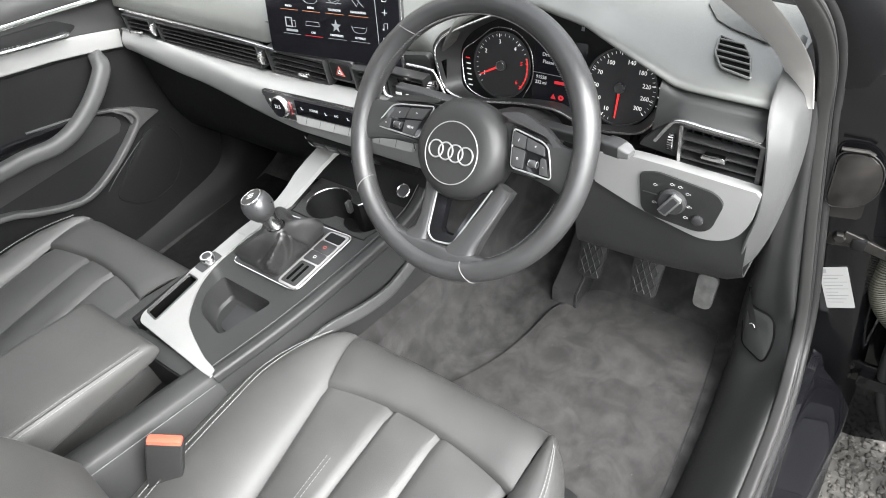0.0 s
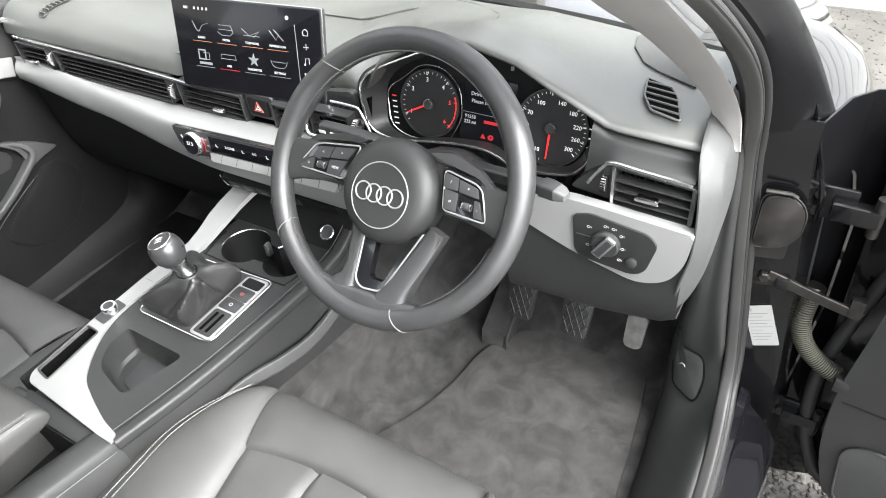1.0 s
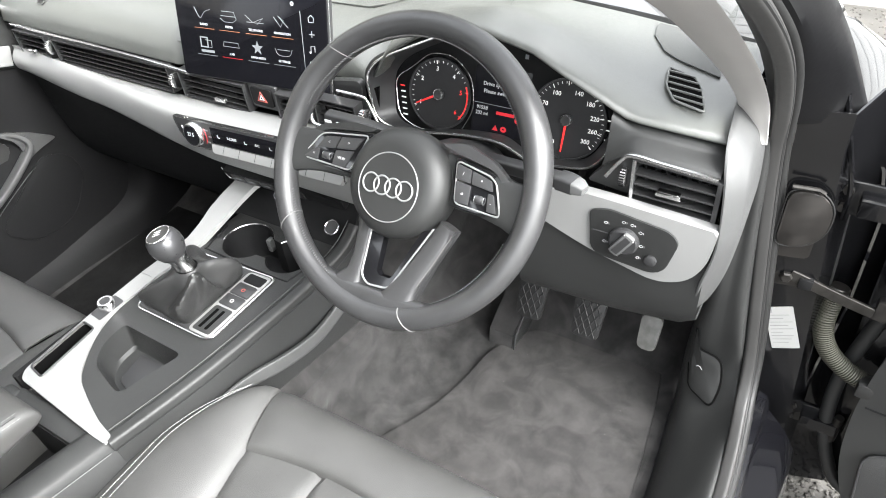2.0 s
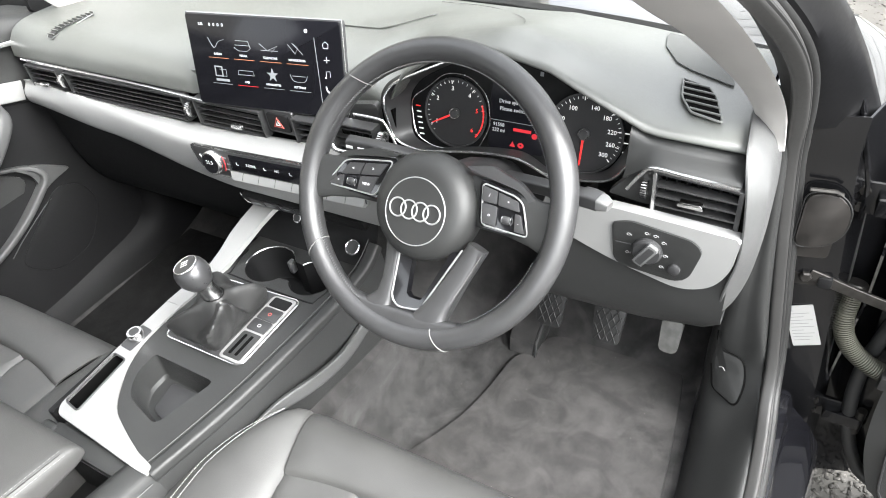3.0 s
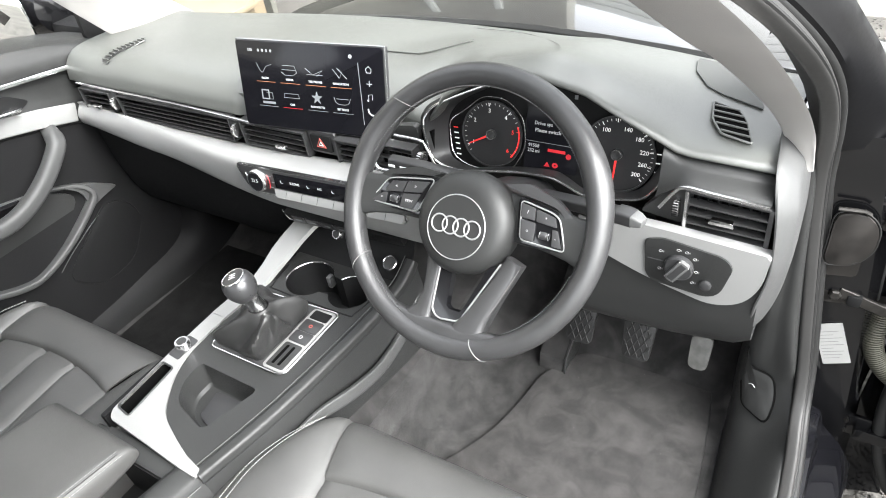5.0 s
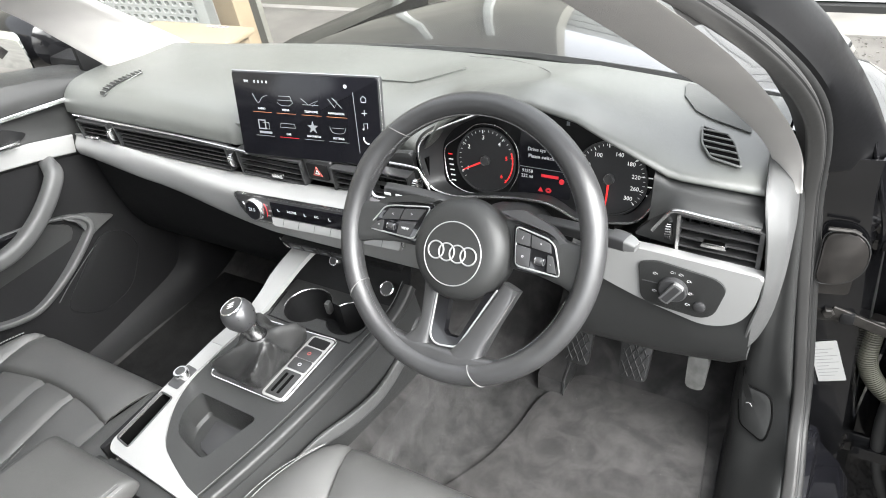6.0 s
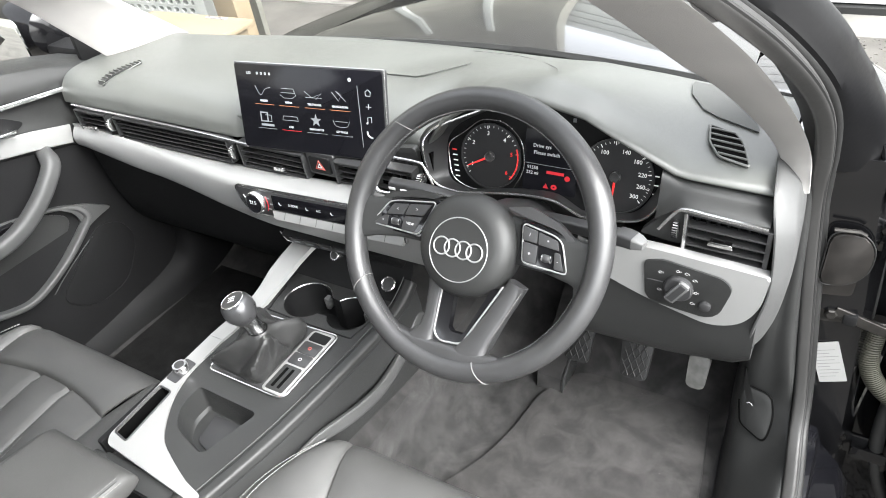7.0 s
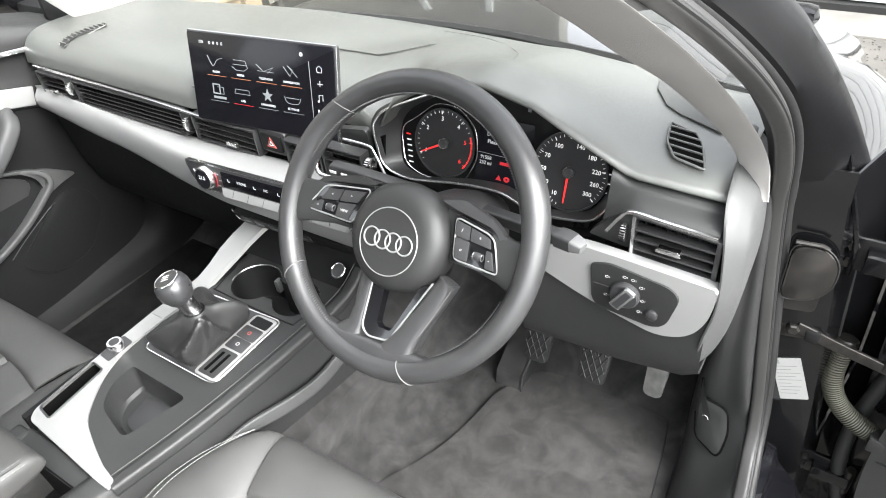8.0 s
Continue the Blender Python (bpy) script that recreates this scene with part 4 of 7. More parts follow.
# ---- touch screen ----
SM = axes((-0.165, 0.181, 0.725), (0.9938, 0.1108, -0.0035), (-0.0248, 0.2525, 0.9673))
scr = thing("touch_screen", "black freestanding touch screen showing a menu of eight icons", "touch screen", (0, 0.2, 0.585))
part("housing", plate(rounded([(-0.002, 0.002), (-0.001, -0.146), (0.290, -0.146), (0.291, 0.002)], 0.005), 0.011, SM @ pose(0, 0, -0.012), 0.002), SATIN, scr)
glass = part("glass", plate(rounded([(0.0, 0.0), (0.001, -0.144), (0.288, -0.144), (0.289, 0.0)], 0.004), 0.002, SM @ pose(0, 0, -0.001), 0.0008), SCREEN, scr, "gloss black glass")
part("stand", box(-0.08, 0.05, 0.185, 0.25, 0.575, 0.655, 0.01), SATIN, scr)
part("screen_edge", tube([SM @ Vector(p) for p in ((-0.001, -0.146, -0.004), (-0.002, 0.002, -0.004), (0.291, 0.002, -0.004), (0.290, -0.146, -0.004))], 0.0012, 6, up=(0, 1, 0)), CHROME, scr)


def on_screen(u, w):
    return SM @ pose(u, w, 0.0014)


def icon_line(pts, r=0.00045):
    return tube([SM @ Vector((u, w, 0.0013)) for u, w in pts], r, 5, up=SM.to_3x3() @ Vector((0, 0, 1)))


cols, rowsy = (0.055, 0.106, 0.158, 0.208), (-0.047, -0.089)
words = (("RADIO", "MEDIA", "TELEPHONE", "NAVIGATION"), (None, "CAR", "FAVOURITES", "SETTINGS"))
for r in range(2):
    for c in range(4):
        u, w = cols[c], rowsy[r]
        if r == 0 and c == 0:
            bm = icon_line(catmull([(u - 0.016, w + 0.012), (u - 0.006, w - 0.004), (u + 0.004, w + 0.006), (u + 0.016, w + 0.010)], 4))
        elif r == 0 and c == 1:
            bm = icon_line([(u - 0.012, w + 0.010), (u + 0.012, w + 0.010), (u + 0.016, w - 0.001), (u + 0.008, w - 0.006), (u - 0.008, w - 0.006), (u - 0.016, w - 0.001)])
            bm = join(bm, icon_line([(u - 0.014, w + 0.003), (u + 0.014, w + 0.003)]))
        elif r == 0 and c == 2:
            bm = icon_line([(u - 0.018, w + 0.008), (u - 0.004, w - 0.002), (u + 0.016, w + 0.006), (u + 0.004, w - 0.004)])
            bm = join(bm, icon_line([(u - 0.016, w - 0.002), (u + 0.016, w - 0.002)]))
        elif r == 0:
            bm = icon_line([(u - 0.014, w + 0.010), (u - 0.002, w - 0.004), (u + 0.004, w + 0.006), (u - 0.006, w + 0.012), (u + 0.012, w - 0.004)])
        elif c == 0:
            bm = ring_plate([(u - 0.012, w - 0.008), (u + 0.004, w - 0.008), (u + 0.004, w + 0.009), (u - 0.012, w + 0.009)], [(u - 0.010, w - 0.006), (u + 0.002, w - 0.006), (u + 0.002, w + 0.007), (u - 0.010, w + 0.007)], 0.0006, SM @ pose(0, 0, 0.001))
            bm = join(bm, icon_line([(u - 0.002, w + 0.004), (u + 0.011, w + 0.004), (u + 0.011, w - 0.007), (u - 0.002, w - 0.007)]))
        elif c == 1:
            bm = icon_line([(u - 0.014, w + 0.005), (u + 0.014, w + 0.005), (u + 0.016, w - 0.002), (u - 0.016, w - 0.002), (u - 0.014, w + 0.005)])
        elif c == 2:
            star = [(u + (0.011 if k % 2 == 0 else 0.0045) * math.sin(math.pi * k / 5), w + 0.002 + (0.011 if k % 2 == 0 else 0.0045) * math.cos(math.pi * k / 5)) for k in range(10)]
            bm = plate([Vector(p) for p in star], 0.0005, SM @ pose(0, 0, 0.001))
        else:
            bm = icon_line([*catmull([(u - 0.016, w + 0.006), (u - 0.010, w - 0.004), (u + 0.010, w - 0.004), (u + 0.016, w + 0.006)], 3)])
            bm = join(bm, icon_line([(u - 0.012, w + 0.004), (u + 0.012, w + 0.004)]))
        part("icon", bm, LITDIM, glass, smooth=False)
        y = w - 0.0135
        if words[r][c]:
            part("caption", lettering(words[r][c], 0.0050, on_screen(u, y)), LIT, glass, smooth=False)
        else:
            part("caption_bar", plate([Vector(p) for p in ((u - 0.012, y - 0.002), (u + 0.015, y - 0.002), (u + 0.015, y + 0.002), (u - 0.012, y + 0.002))], 0.0003, SM @ pose(0, 0, 0.001)), LITDIM, glass, smooth=False)
        part("underline", plate([Vector(p) for p in ((u - 0.020, y - 0.0064), (u + 0.020, y - 0.0064), (u + 0.020, y - 0.0058), (u - 0.020, y - 0.0058))], 0.0003, SM @ pose(0, 0, 0.001)), (LITDULL if (r, c) == (1, 1) else LITORANGE if r == 0 else LITDIM), glass, smooth=False)
part("status_bar", lettering("2:32", 0.0055, on_screen(0.029, -0.0145)), LIT, glass, smooth=False)
for k in range(4):
    part("status_icon", ring_plate(oval(0.047 + 0.0085 * k, -0.0145, 0.0018, 0.0024, 8), oval(0.047 + 0.0085 * k, -0.0145, 0.0012, 0.0016, 8), 0.0004, SM @ pose(0, 0, 0.001)), LIT, glass, smooth=False)
part("status_icon", ring_plate(oval(0.2296, -0.0152, 0.0032, n=8), oval(0.2296, -0.0152, 0.0012, n=8), 0.0004, SM @ pose(0, 0, 0.001)), LIT, glass, smooth=False)
part("divider_line", tube([SM @ Vector((0.243 + 0.004 * k, -0.024 - 0.1 * k, 0.0012)) for k in (0, 1)], 0.0006, 5), LITDIM, glass)
for k, shape in enumerate(("home", "star", "note", "phone", "arrow")):
    u, w = 0.262, -0.034 - 0.0225 * k
    if shape == "home":
        bm = icon_line([(u - 0.004, w - 0.005), (u + 0.004, w - 0.005), (u + 0.005, w + 0.001), (u, w + 0.005), (u - 0.005, w + 0.001), (u - 0.004, w - 0.005)])
    elif shape == "star":
        bm = join(icon_line([(u - 0.005, w), (u + 0.005, w)]), icon_line([(u, w - 0.004), (u, w + 0.005)]))
    elif shape == "note":
        bm = join(icon_line([(u - 0.003, w - 0.004), (u - 0.003, w + 0.005), (u + 0.004, w + 0.006), (u + 0.004, w - 0.003)]), icon_line([(u - 0.005, w - 0.004), (u - 0.003, w - 0.004)], 0.0016))
    elif shape == "phone":
        bm = icon_line(catmull([(u - 0.005, w + 0.005), (u - 0.004, w - 0.001), (u + 0.001, w - 0.005), (u + 0.005, w - 0.005)], 3), 0.0014)
    else:
        bm = icon_line([(u - 0.005, w - 0.005), (u, w + 0.006), (u + 0.005, w - 0.005), (u - 0.005, w - 0.005)])
    part("icon", bm, LIT, glass, smooth=False)

# ---- climate panel ----
cl = thing("climate_panel", "black climate control strip with a chrome-ringed dial", "climate control", (0, 0.1, 0.48))
CM = axes((0.006, 0.0945, 0.5150), (1, 0, 0.05), (-0.05, 0.12, 1))
part("surround", plate(rounded([(-0.172, 0.026), (0.20, 0.026), (0.20, -0.026), (-0.135, -0.026), (-0.157, -0.014)], [0.008, 0.004, 0.004, 0.012, 0.02]), 0.006, CM, 0.002), CHROME, cl, "chrome rim")
face = part("face", plate(rounded([(-0.168, 0.0235), (0.198, 0.0235), (0.198, -0.0235), (-0.134, -0.0235), (-0.154, -0.013)], [0.007, 0.003, 0.003, 0.011, 0.018]), 0.0065, CM, 0.0015), SATIN, cl)
DM = CM @ pose(-0.118, 0.000, 0.006)
dial = part("dial", turned([(0.0215, 0.0), (0.0215, 0.008), (0.0200, 0.0105), (0.0175, 0.0107)], DM, 40), CHROME, cl, "chrome-ringed temperature dial")
part("dial_face", turned([(0.0172, 0.009), (0.0172, 0.0112), (0.001, 0.0112)], DM, 32), SCREEN, dial)
part("reading", lettering("21.5", 0.0095, DM @ pose(0, 0.003, 0.0116)), LIT, dial, smooth=False)
part("warm_mark", tube([DM @ Vector((0.0265 * math.cos(radians(a)), 0.0265 * math.sin(radians(a)), 0.002)) for a in range(-30, 31, 10)], 0.0007, 6), LITDULL, cl, "dull red warmth mark")
for a in (-35, 0, 35):
    part("mark", plate([Vector(p) for p in ((-0.0035, -0.001), (0.0035, -0.001), (0.0035, 0.001), (-0.0035, 0.001))], 0.001, CM @ pose(-0.118 + 0.034 * math.cos(radians(a)), 0.034 * 0.55 * math.sin(radians(a)), 0.0062)), LITDIM, cl, smooth=False)
part("display", plate(rounded([(-0.080, 0.0185), (0.10, 0.0185), (0.10, -0.0100), (-0.080, -0.0100)], 0.002), 0.001, CM @ pose(0, 0, 0.0062), 0.0004), SCREEN, cl)
part("words", lettering("3-ZONE", 0.0062, CM @ pose(-0.031, 0.005, 0.0076)), LIT, cl, smooth=False)
part("words", lettering("A/C", 0.0062, CM @ pose(0.026, 0.005, 0.0076)), LIT, cl, smooth=False)
for u in (-0.062, 0.055, 0.0):
    part("icon", tube([CM @ Vector(p) for p in ((u - 0.002, 0.007, 0.0076), (u - 0.0014, 0.0025, 0.0076), (u + 0.0025, 0.0025, 0.0076))], 0.0006, 5), LIT, cl)
part("icon", tube([CM @ Vector(p) for p in ((-0.150, 0.010, 0.0072), (-0.147, 0.004, 0.0072), (-0.142, 0.004, 0.0072))], 0.0012, 5), LIT, cl)

BAR = CM @ pose(0, -0.0200, 0.0030, -32)
part("key_bar", plate(rounded([(-0.088, 0.0100), (0.196, 0.0100), (0.196, -0.0095), (-0.078, -0.0095)], 0.003), 0.007, BAR, 0.002), SILVER, cl, "bright silver key bar")
for k in range(7):
    part("key_gap", tube([BAR @ Vector((-0.055 + 0.036 * k, w, 0.0071)) for w in (0.0085, -0.0085)], 0.0004, 4), DARK, cl, smooth=False)

# row of keys under it
kb = thing("switch_row", "row of dark keys with a thin chrome line", "switches", (0.03, 0.115, 0.41))
KM = axes((0.003, 0.108, 0.430), (1, 0, 0.05), (-0.05, -0.35, 1))
part("bar", plate(rounded([(-0.098, 0.012), (0.17, 0.012), (0.17, -0.011), (-0.085, -0.011)], 0.005), 0.012, KM @ pose(0, 0, -0.006), 0.002), DARK, kb)
for k in range(5):
    part("key", plate(rounded([(-0.078 + 0.034 * k, 0.008), (-0.047 + 0.034 * k, 0.008), (-0.047 + 0.034 * k, -0.008), (-0.078 + 0.034 * k, -0.008)], 0.002), 0.002, KM @ pose(0, 0, 0.006), 0.0008), VENT, kb)
    part("print", plate([Vector(p) for p in ((-0.069 + 0.034 * k, -0.0012), (-0.056 + 0.034 * k, -0.0012), (-0.056 + 0.034 * k, 0.0012), (-0.069 + 0.034 * k, 0.0012))], 0.0004, KM @ pose(0, 0, 0.0081)), LITDIM, kb, smooth=False)
part("chrome_line", tube(catmull([KM @ Vector(p) for p in ((-0.099, 0.014, 0.002), (-0.096, -0.008, 0.004), (-0.084, -0.012, 0.004), (0.06, -0.012, 0.004), (0.13, -0.012, 0.004), (0.148, -0.005, 0.004), (0.155, 0.004, 0.004))], 4), 0.0014, 6), CHROME, kb, "thin chrome line")

# ---- instrument cluster ----
QM = axes((0.39, 0.235, 0.60), (1, 0, 0), (0, math.sin(radians(18)), math.cos(radians(18))))
clu = thing("instrument_cluster", "instrument cluster with two round dials and red needles", "instrument cluster", (0.39, 0.235, 0.53))
hull = rounded([(-0.205, -0.012), (-0.200, -0.046), (-0.18, -0.068), (-0.096, -0.069), (0.0, -0.062), (0.05, -0.079), (0.142, -0.064), (0.172, -0.018), (0.172, 0.012), (0.125, 0.06), (0.05, 0.105), (-0.04, 0.11), (-0.12, 0.075), (-0.19, 0.030)], 0.02, 4)
part("panel", plate(hull, 0.004, QM @ pose(0, 0, -0.012)), DARK, clu)
# front edge of the binnacle: chrome line, and the shroud that falls back to the dials
rim = catmull([(0.318, 0.194, 0.700), (0.229, 0.190, 0.659), (0.199, 0.190, 0.633), (0.192, 0.190, 0.612), (0.193, 0.190, 0.588), (0.197, 0.190, 0.562), (0.212, 0.190, 0.548), (0.246, 0.190, 0.5425), (0.285, 0.190, 0.549), (0.328, 0.190, 0.557), (0.367, 0.190, 0.5615), (0.403, 0.190, 0.5625), (0.425, 0.190, 0.556), (0.446, 0.190, 0.546), (0.462, 0.190, 0.543), (0.523, 0.190, 0.551), (0.547, 0.190, 0.563), (0.565, 0.190, 0.591), (0.574, 0.190, 0.612)], 4)
part("bezel", tube(rim, 0.0019, 8, up=(0, 1, 0)), CHROME, clu, "chrome bezel line")
deep = []
for p in rim:
    q = Vector((0.39, 0.19, 0.60)).lerp(p, 0.90)
    deep.append(Vector((q.x, 0.232 + 0.325 * (q.z - 0.61), q.z - 0.010)))
part("binnacle", loft([[p + Vector((0, 0.0012, 0)) for p in rim], [p.lerp(q, 0.35) for p, q in zip(rim, deep)], deep]), SATIN, clu, "dark grey binnacle wall")
part("lip", thick(loft([[p + Vector((0, 0.0005, 0)) for p in rim], [Vector((0.388, 0.198, 0.61)).lerp(p, 1.045) + Vector((0, 0.006, 0)) for p in rim]]), 0.002), HARD, clu, "grey lip round the dials")


def gauge(cx, cy, r, marks, minor, needle, name):
    g = part(name, turned([(r, -0.002), (r, 0.0006), (0.002, 0.0006)], QM @ pose(cx, cy, 0), 48), DIALGREY, clu, "black dial with white figures")
    part("ring", ring_plate(oval(cx, cy, r + 0.002, n=48), oval(cx, cy, r, n=48), 0.005, QM @ pose(0, 0, -0.001)), SATIN, g)
    for a in minor:
        c, s = math.cos(radians(a)), math.sin(radians(a))
        part("tick", tube([QM @ Vector((cx + c * r * q, cy + s * r * q, 0.0012)) for q in (0.90, 0.96)], 0.00035, 4), FIGURE, g, smooth=False)
    for a, text, size, mat in marks:
        c, s = math.cos(radians(a)), math.sin(radians(a))
        part("tick", tube([QM @ Vector((cx + c * r * q, cy + s * r * q, 0.0012)) for q in (0.86, 0.96)], 0.0006, 4), mat, g, smooth=False)
        if text:
            part("figure", lettering(text, size, QM @ pose(cx + c * r * 0.72, cy + s * r * 0.72, 0.0012)), mat, g, smooth=False)
    a, ln = needle
    c, s = math.cos(radians(a)), math.sin(radians(a))
    nd = bmesh.new()
    sweep([QM @ Vector((cx + c * q, cy + s * q, 0.005)) for q in (0.004, ln * 0.5, ln)], [Vector(p) for p in ((-0.0016, -0.0006), (0.0016, -0.0006), (0.0016, 0.0006), (-0.0016, 0.0006))], QM.to_3x3() @ Vector((0, 0, 1)), bm=nd, scales=[1, 0.8, 0.5])
    part("needle", nd, LITRED, g, "red needle", smooth=False)
    part("hub", turned([(0.0075, 0.0), (0.0075, 0.006), (0.006, 0.007), (0.0055, 0.0068)], QM @ pose(cx, cy, 0), 24), SATIN, g)
    part("hub_ring", ring_plate(oval(cx, cy, 0.0078, n=24), oval(cx, cy, 0.0068, n=24), 0.0003, QM @ pose(0, 0, 0.007)), CHROME, g)
    return g


tach = gauge(-0.1005, -0.0085, 0.050, [(208, "1", 0.009, FIGURE), (150, "2", 0.009, FIGURE), (100, "3", 0.009, FIGURE), (52, "4", 0.009, FIGURE), (12, "5", 0.009, LITRED), (-38, "6", 0.009, LITRED)], [220 - 9.5 * k for k in range(28)], (207, 0.042), "rev_counter")
part("red_arc", tube([QM @ Vector((-0.1005 + 0.0465 * math.cos(radians(a)), -0.0085 + 0.0465 * math.sin(radians(a)), 0.0012)) for a in range(-42, 26, 4)], 0.0012, 5), LITRED, tach, "red zone arc")
part("chrome_outline", tube([QM @ Vector((*p, 0.004)) for p in rounded([(-0.178, 0.004), (-0.168, -0.052), (-0.135, -0.066), (-0.062, -0.062), (-0.040, -0.02), (-0.047, 0.025), (-0.078, 0.050), (-0.118, 0.050), (-0.150, 0.022)], 0.016, 4)], 0.0008, 6, True, up=(0, 1, 0)), CHROME, clu)
for k in range(6):
    part("gauge_mark", plate([Vector(p) for p in ((-0.170 + 0.0016 * k, -0.006 - 0.0085 * k), (-0.162 + 0.0016 * k, -0.006 - 0.0085 * k), (-0.162 + 0.0016 * k, -0.0078 - 0.0085 * k), (-0.170 + 0.0016 * k, -0.0078 - 0.0085 * k))], 0.0004, QM @ pose(0, 0, 0.001)), LITRED if k == 0 else FIGURE, clu, smooth=False)
sp = [(242, "10", 0.0085, FIGURE), (212, "30", 0.0085, FIGURE), (184, "50", 0.0085, FIGURE), (155, "70", 0.0085, FIGURE), (122, "100", 0.0085, FIGURE), (96, "", 0, FIGURE), (74, "140", 0.0085, FIGURE), (42, "180", 0.0085, FIGURE), (12, "220", 0.0085, FIGURE), (-14, "260", 0.0085, FIGURE), (-40, "300", 0.0085, FIGURE)]
gauge(0.100, -0.0065, 0.053, sp, [255 - 7.4 * k for k in range(41)], (268, 0.044), "speedometer")
for k in range(3):
    part("gauge_mark", plate([Vector(p) for p in ((0.1545, 0.004 - 0.013 * k), (0.161, 0.004 - 0.013 * k), (0.161, 0.0025 - 0.013 * k), (0.1545, 0.0025 - 0.013 * k))], 0.0004, QM @ pose(0, 0, 0.001)), FIGURE, clu, smooth=False)
disp = part("display", plate(rounded([(-0.044, 0.045), (0.042, 0.045), (0.042, -0.050), (-0.044, -0.050)], 0.004), 0.001, QM @ pose(0, 0, -0.001)), SCREEN, clu)
part("words", lettering("Drive sys", 0.0078, QM @ pose(-0.016, 0.020, 0.0006)), LIT, disp, smooth=False)
part("words", lettering("Please switch", 0.0078, QM @ pose(-0.008, 0.0095, 0.0006)), LIT, disp, smooth=False)
part("line", plate([Vector(p) for p in ((-0.042, -0.0085), (0.038, -0.0085), (0.038, -0.0078), (-0.042, -0.0078))], 0.0003, QM @ pose(0, 0, 0.0002)), LITDIM, disp, smooth=False)
part("words", lettering("91558", 0.0072, QM @ pose(-0.029, -0.0145, 0.0006)), LIT, disp, smooth=False)
part("words", lettering("232 mi", 0.0072, QM @ pose(-0.029, -0.0225, 0.0006)), LIT, disp, smooth=False)
part("warning_bar", plate([Vector(p) for p in ((-0.006, -0.0160), (0.022, -0.0160), (0.022, -0.0205), (-0.006, -0.0205))], 0.0003, QM @ pose(0, 0, 0.0002)), LITDULL, disp, "red warning bar", smooth=False)
part("warning_light", turned([(0.0042, 0), (0.0042, 0.0006), (0.001, 0.0006)], QM @ pose(0.0275, -0.0235, 0), 16), LITDULL, disp, "red lamp")
part("warning_light", plate([Vector(p) for p in ((-0.010, -0.0435), (-0.001, -0.0435), (-0.0055, -0.0360))], 0.0005, QM @ pose(0, 0, 0.0002)), LITDULL, disp, "red triangle lamp", smooth=False)
part("warning_light", ring_plate(oval(0.0075, -0.0400, 0.0048, 0.004, 14), oval(0.0075, -0.0400, 0.0018, 0.0012, 14), 0.0005, QM @ pose(0, 0, 0.0002)), LITDULL, disp, "red round lamp", smooth=False)
part("status_icon", plate([Vector(p) for p in ((0.028, 0.062), (0.033, 0.062), (0.033, 0.068), (0.028, 0.068))], 0.0004, QM @ pose(0, 0, 0.0)), LITDIM, clu, smooth=False)

# ---- light switch ----
LM = axes((0, 0.1455, 0), (1, 0, 0), (0, 0, 1))
ls = thing("light_switch_panel", "dark light switch panel with a rotary knob in the silver trim", "light switch", (0.62, 0.15, 0.45))
part("panel", plate(rounded([(0.561, 0.528), (0.585, 0.5365), (0.664, 0.5255), (0.6775, 0.512), (0.665, 0.463), (0.649, 0.4515), (0.575, 0.4585), (0.565, 0.468)], [0.006, 0.01, 0.012, 0.01, 0.014, 0.01, 0.012, 0.008], 4), 0.003, LM, 0.001), HARD, ls, "dark grey panel")
KNOB = LM @ pose(0.6098, 0.4955, 0.003)
kn = part("rotary_knob", turned([(0.0195, 0.0), (0.0195, 0.006), (0.017, 0.008), (0.001, 0.008)], KNOB, 36), SATIN, ls)
gripm = KNOB @ pose(0, 0, 0.008, 0, 0, 58)
part("grip", plate(rounded([(-0.019, -0.0075), (0.019, -0.0075), (0.019, 0.0075), (-0.019, 0.0075)], 0.003), 0.006, gripm, 0.002), MIDGREY, kn, "grey grip bar")
for s_ in (-1, 1):
    part("grip_edge", tube([gripm @ Vector((q, s_ * 0.0066, 0.0050)) for q in (-0.0175, 0.0, 0.0175)], 0.0010, 6), BADGE, kn, "thin chrome edge")
part("grip_inlay", plate(rounded([(-0.0160, -0.0045), (0.0160, -0.0045), (0.0160, 0.0045), (-0.0160, 0.0045)], 0.0015), 0.0008, gripm @ pose(0, 0, 0.0056)), SATIN, kn)
part("push_button", turned([(0.0078, 0.0), (0.0078, 0.004), (0.006, 0.005), (0.001, 0.005)], LM @ pose(0.646, 0.474, 0.003), 24), SATIN, ls, "round dark push button")
for k, (u, w) in enumerate(((0.584, 0.515), (0.584, 0.484), (0.629, 0.513), (0.632, 0.492), (0.629, 0.472), (0.607, 0.5225), (0.618, 0.5215))):
    part("icon", ring_plate(oval(u, w, 0.0026, 0.0020, 10), oval(u, w, 0.0021, 0.0015, 10), 0.0004, LM @ pose(0, 0, 0.003)), PRINTPALE, ls, smooth=False)
    part("icon_line", tube([LM @ Vector((u + 0.0038, w + d, 0.0033)) for d in (-0.0014, 0.0014)], 0.00025, 4), PRINTPALE, ls, smooth=False)
part("divider_line", tube([LM @ Vector(p) for p in ((0.567, 0.4985, 0.003), (0.588, 0.4985, 0.003))], 0.0007, 5), SATIN, ls)

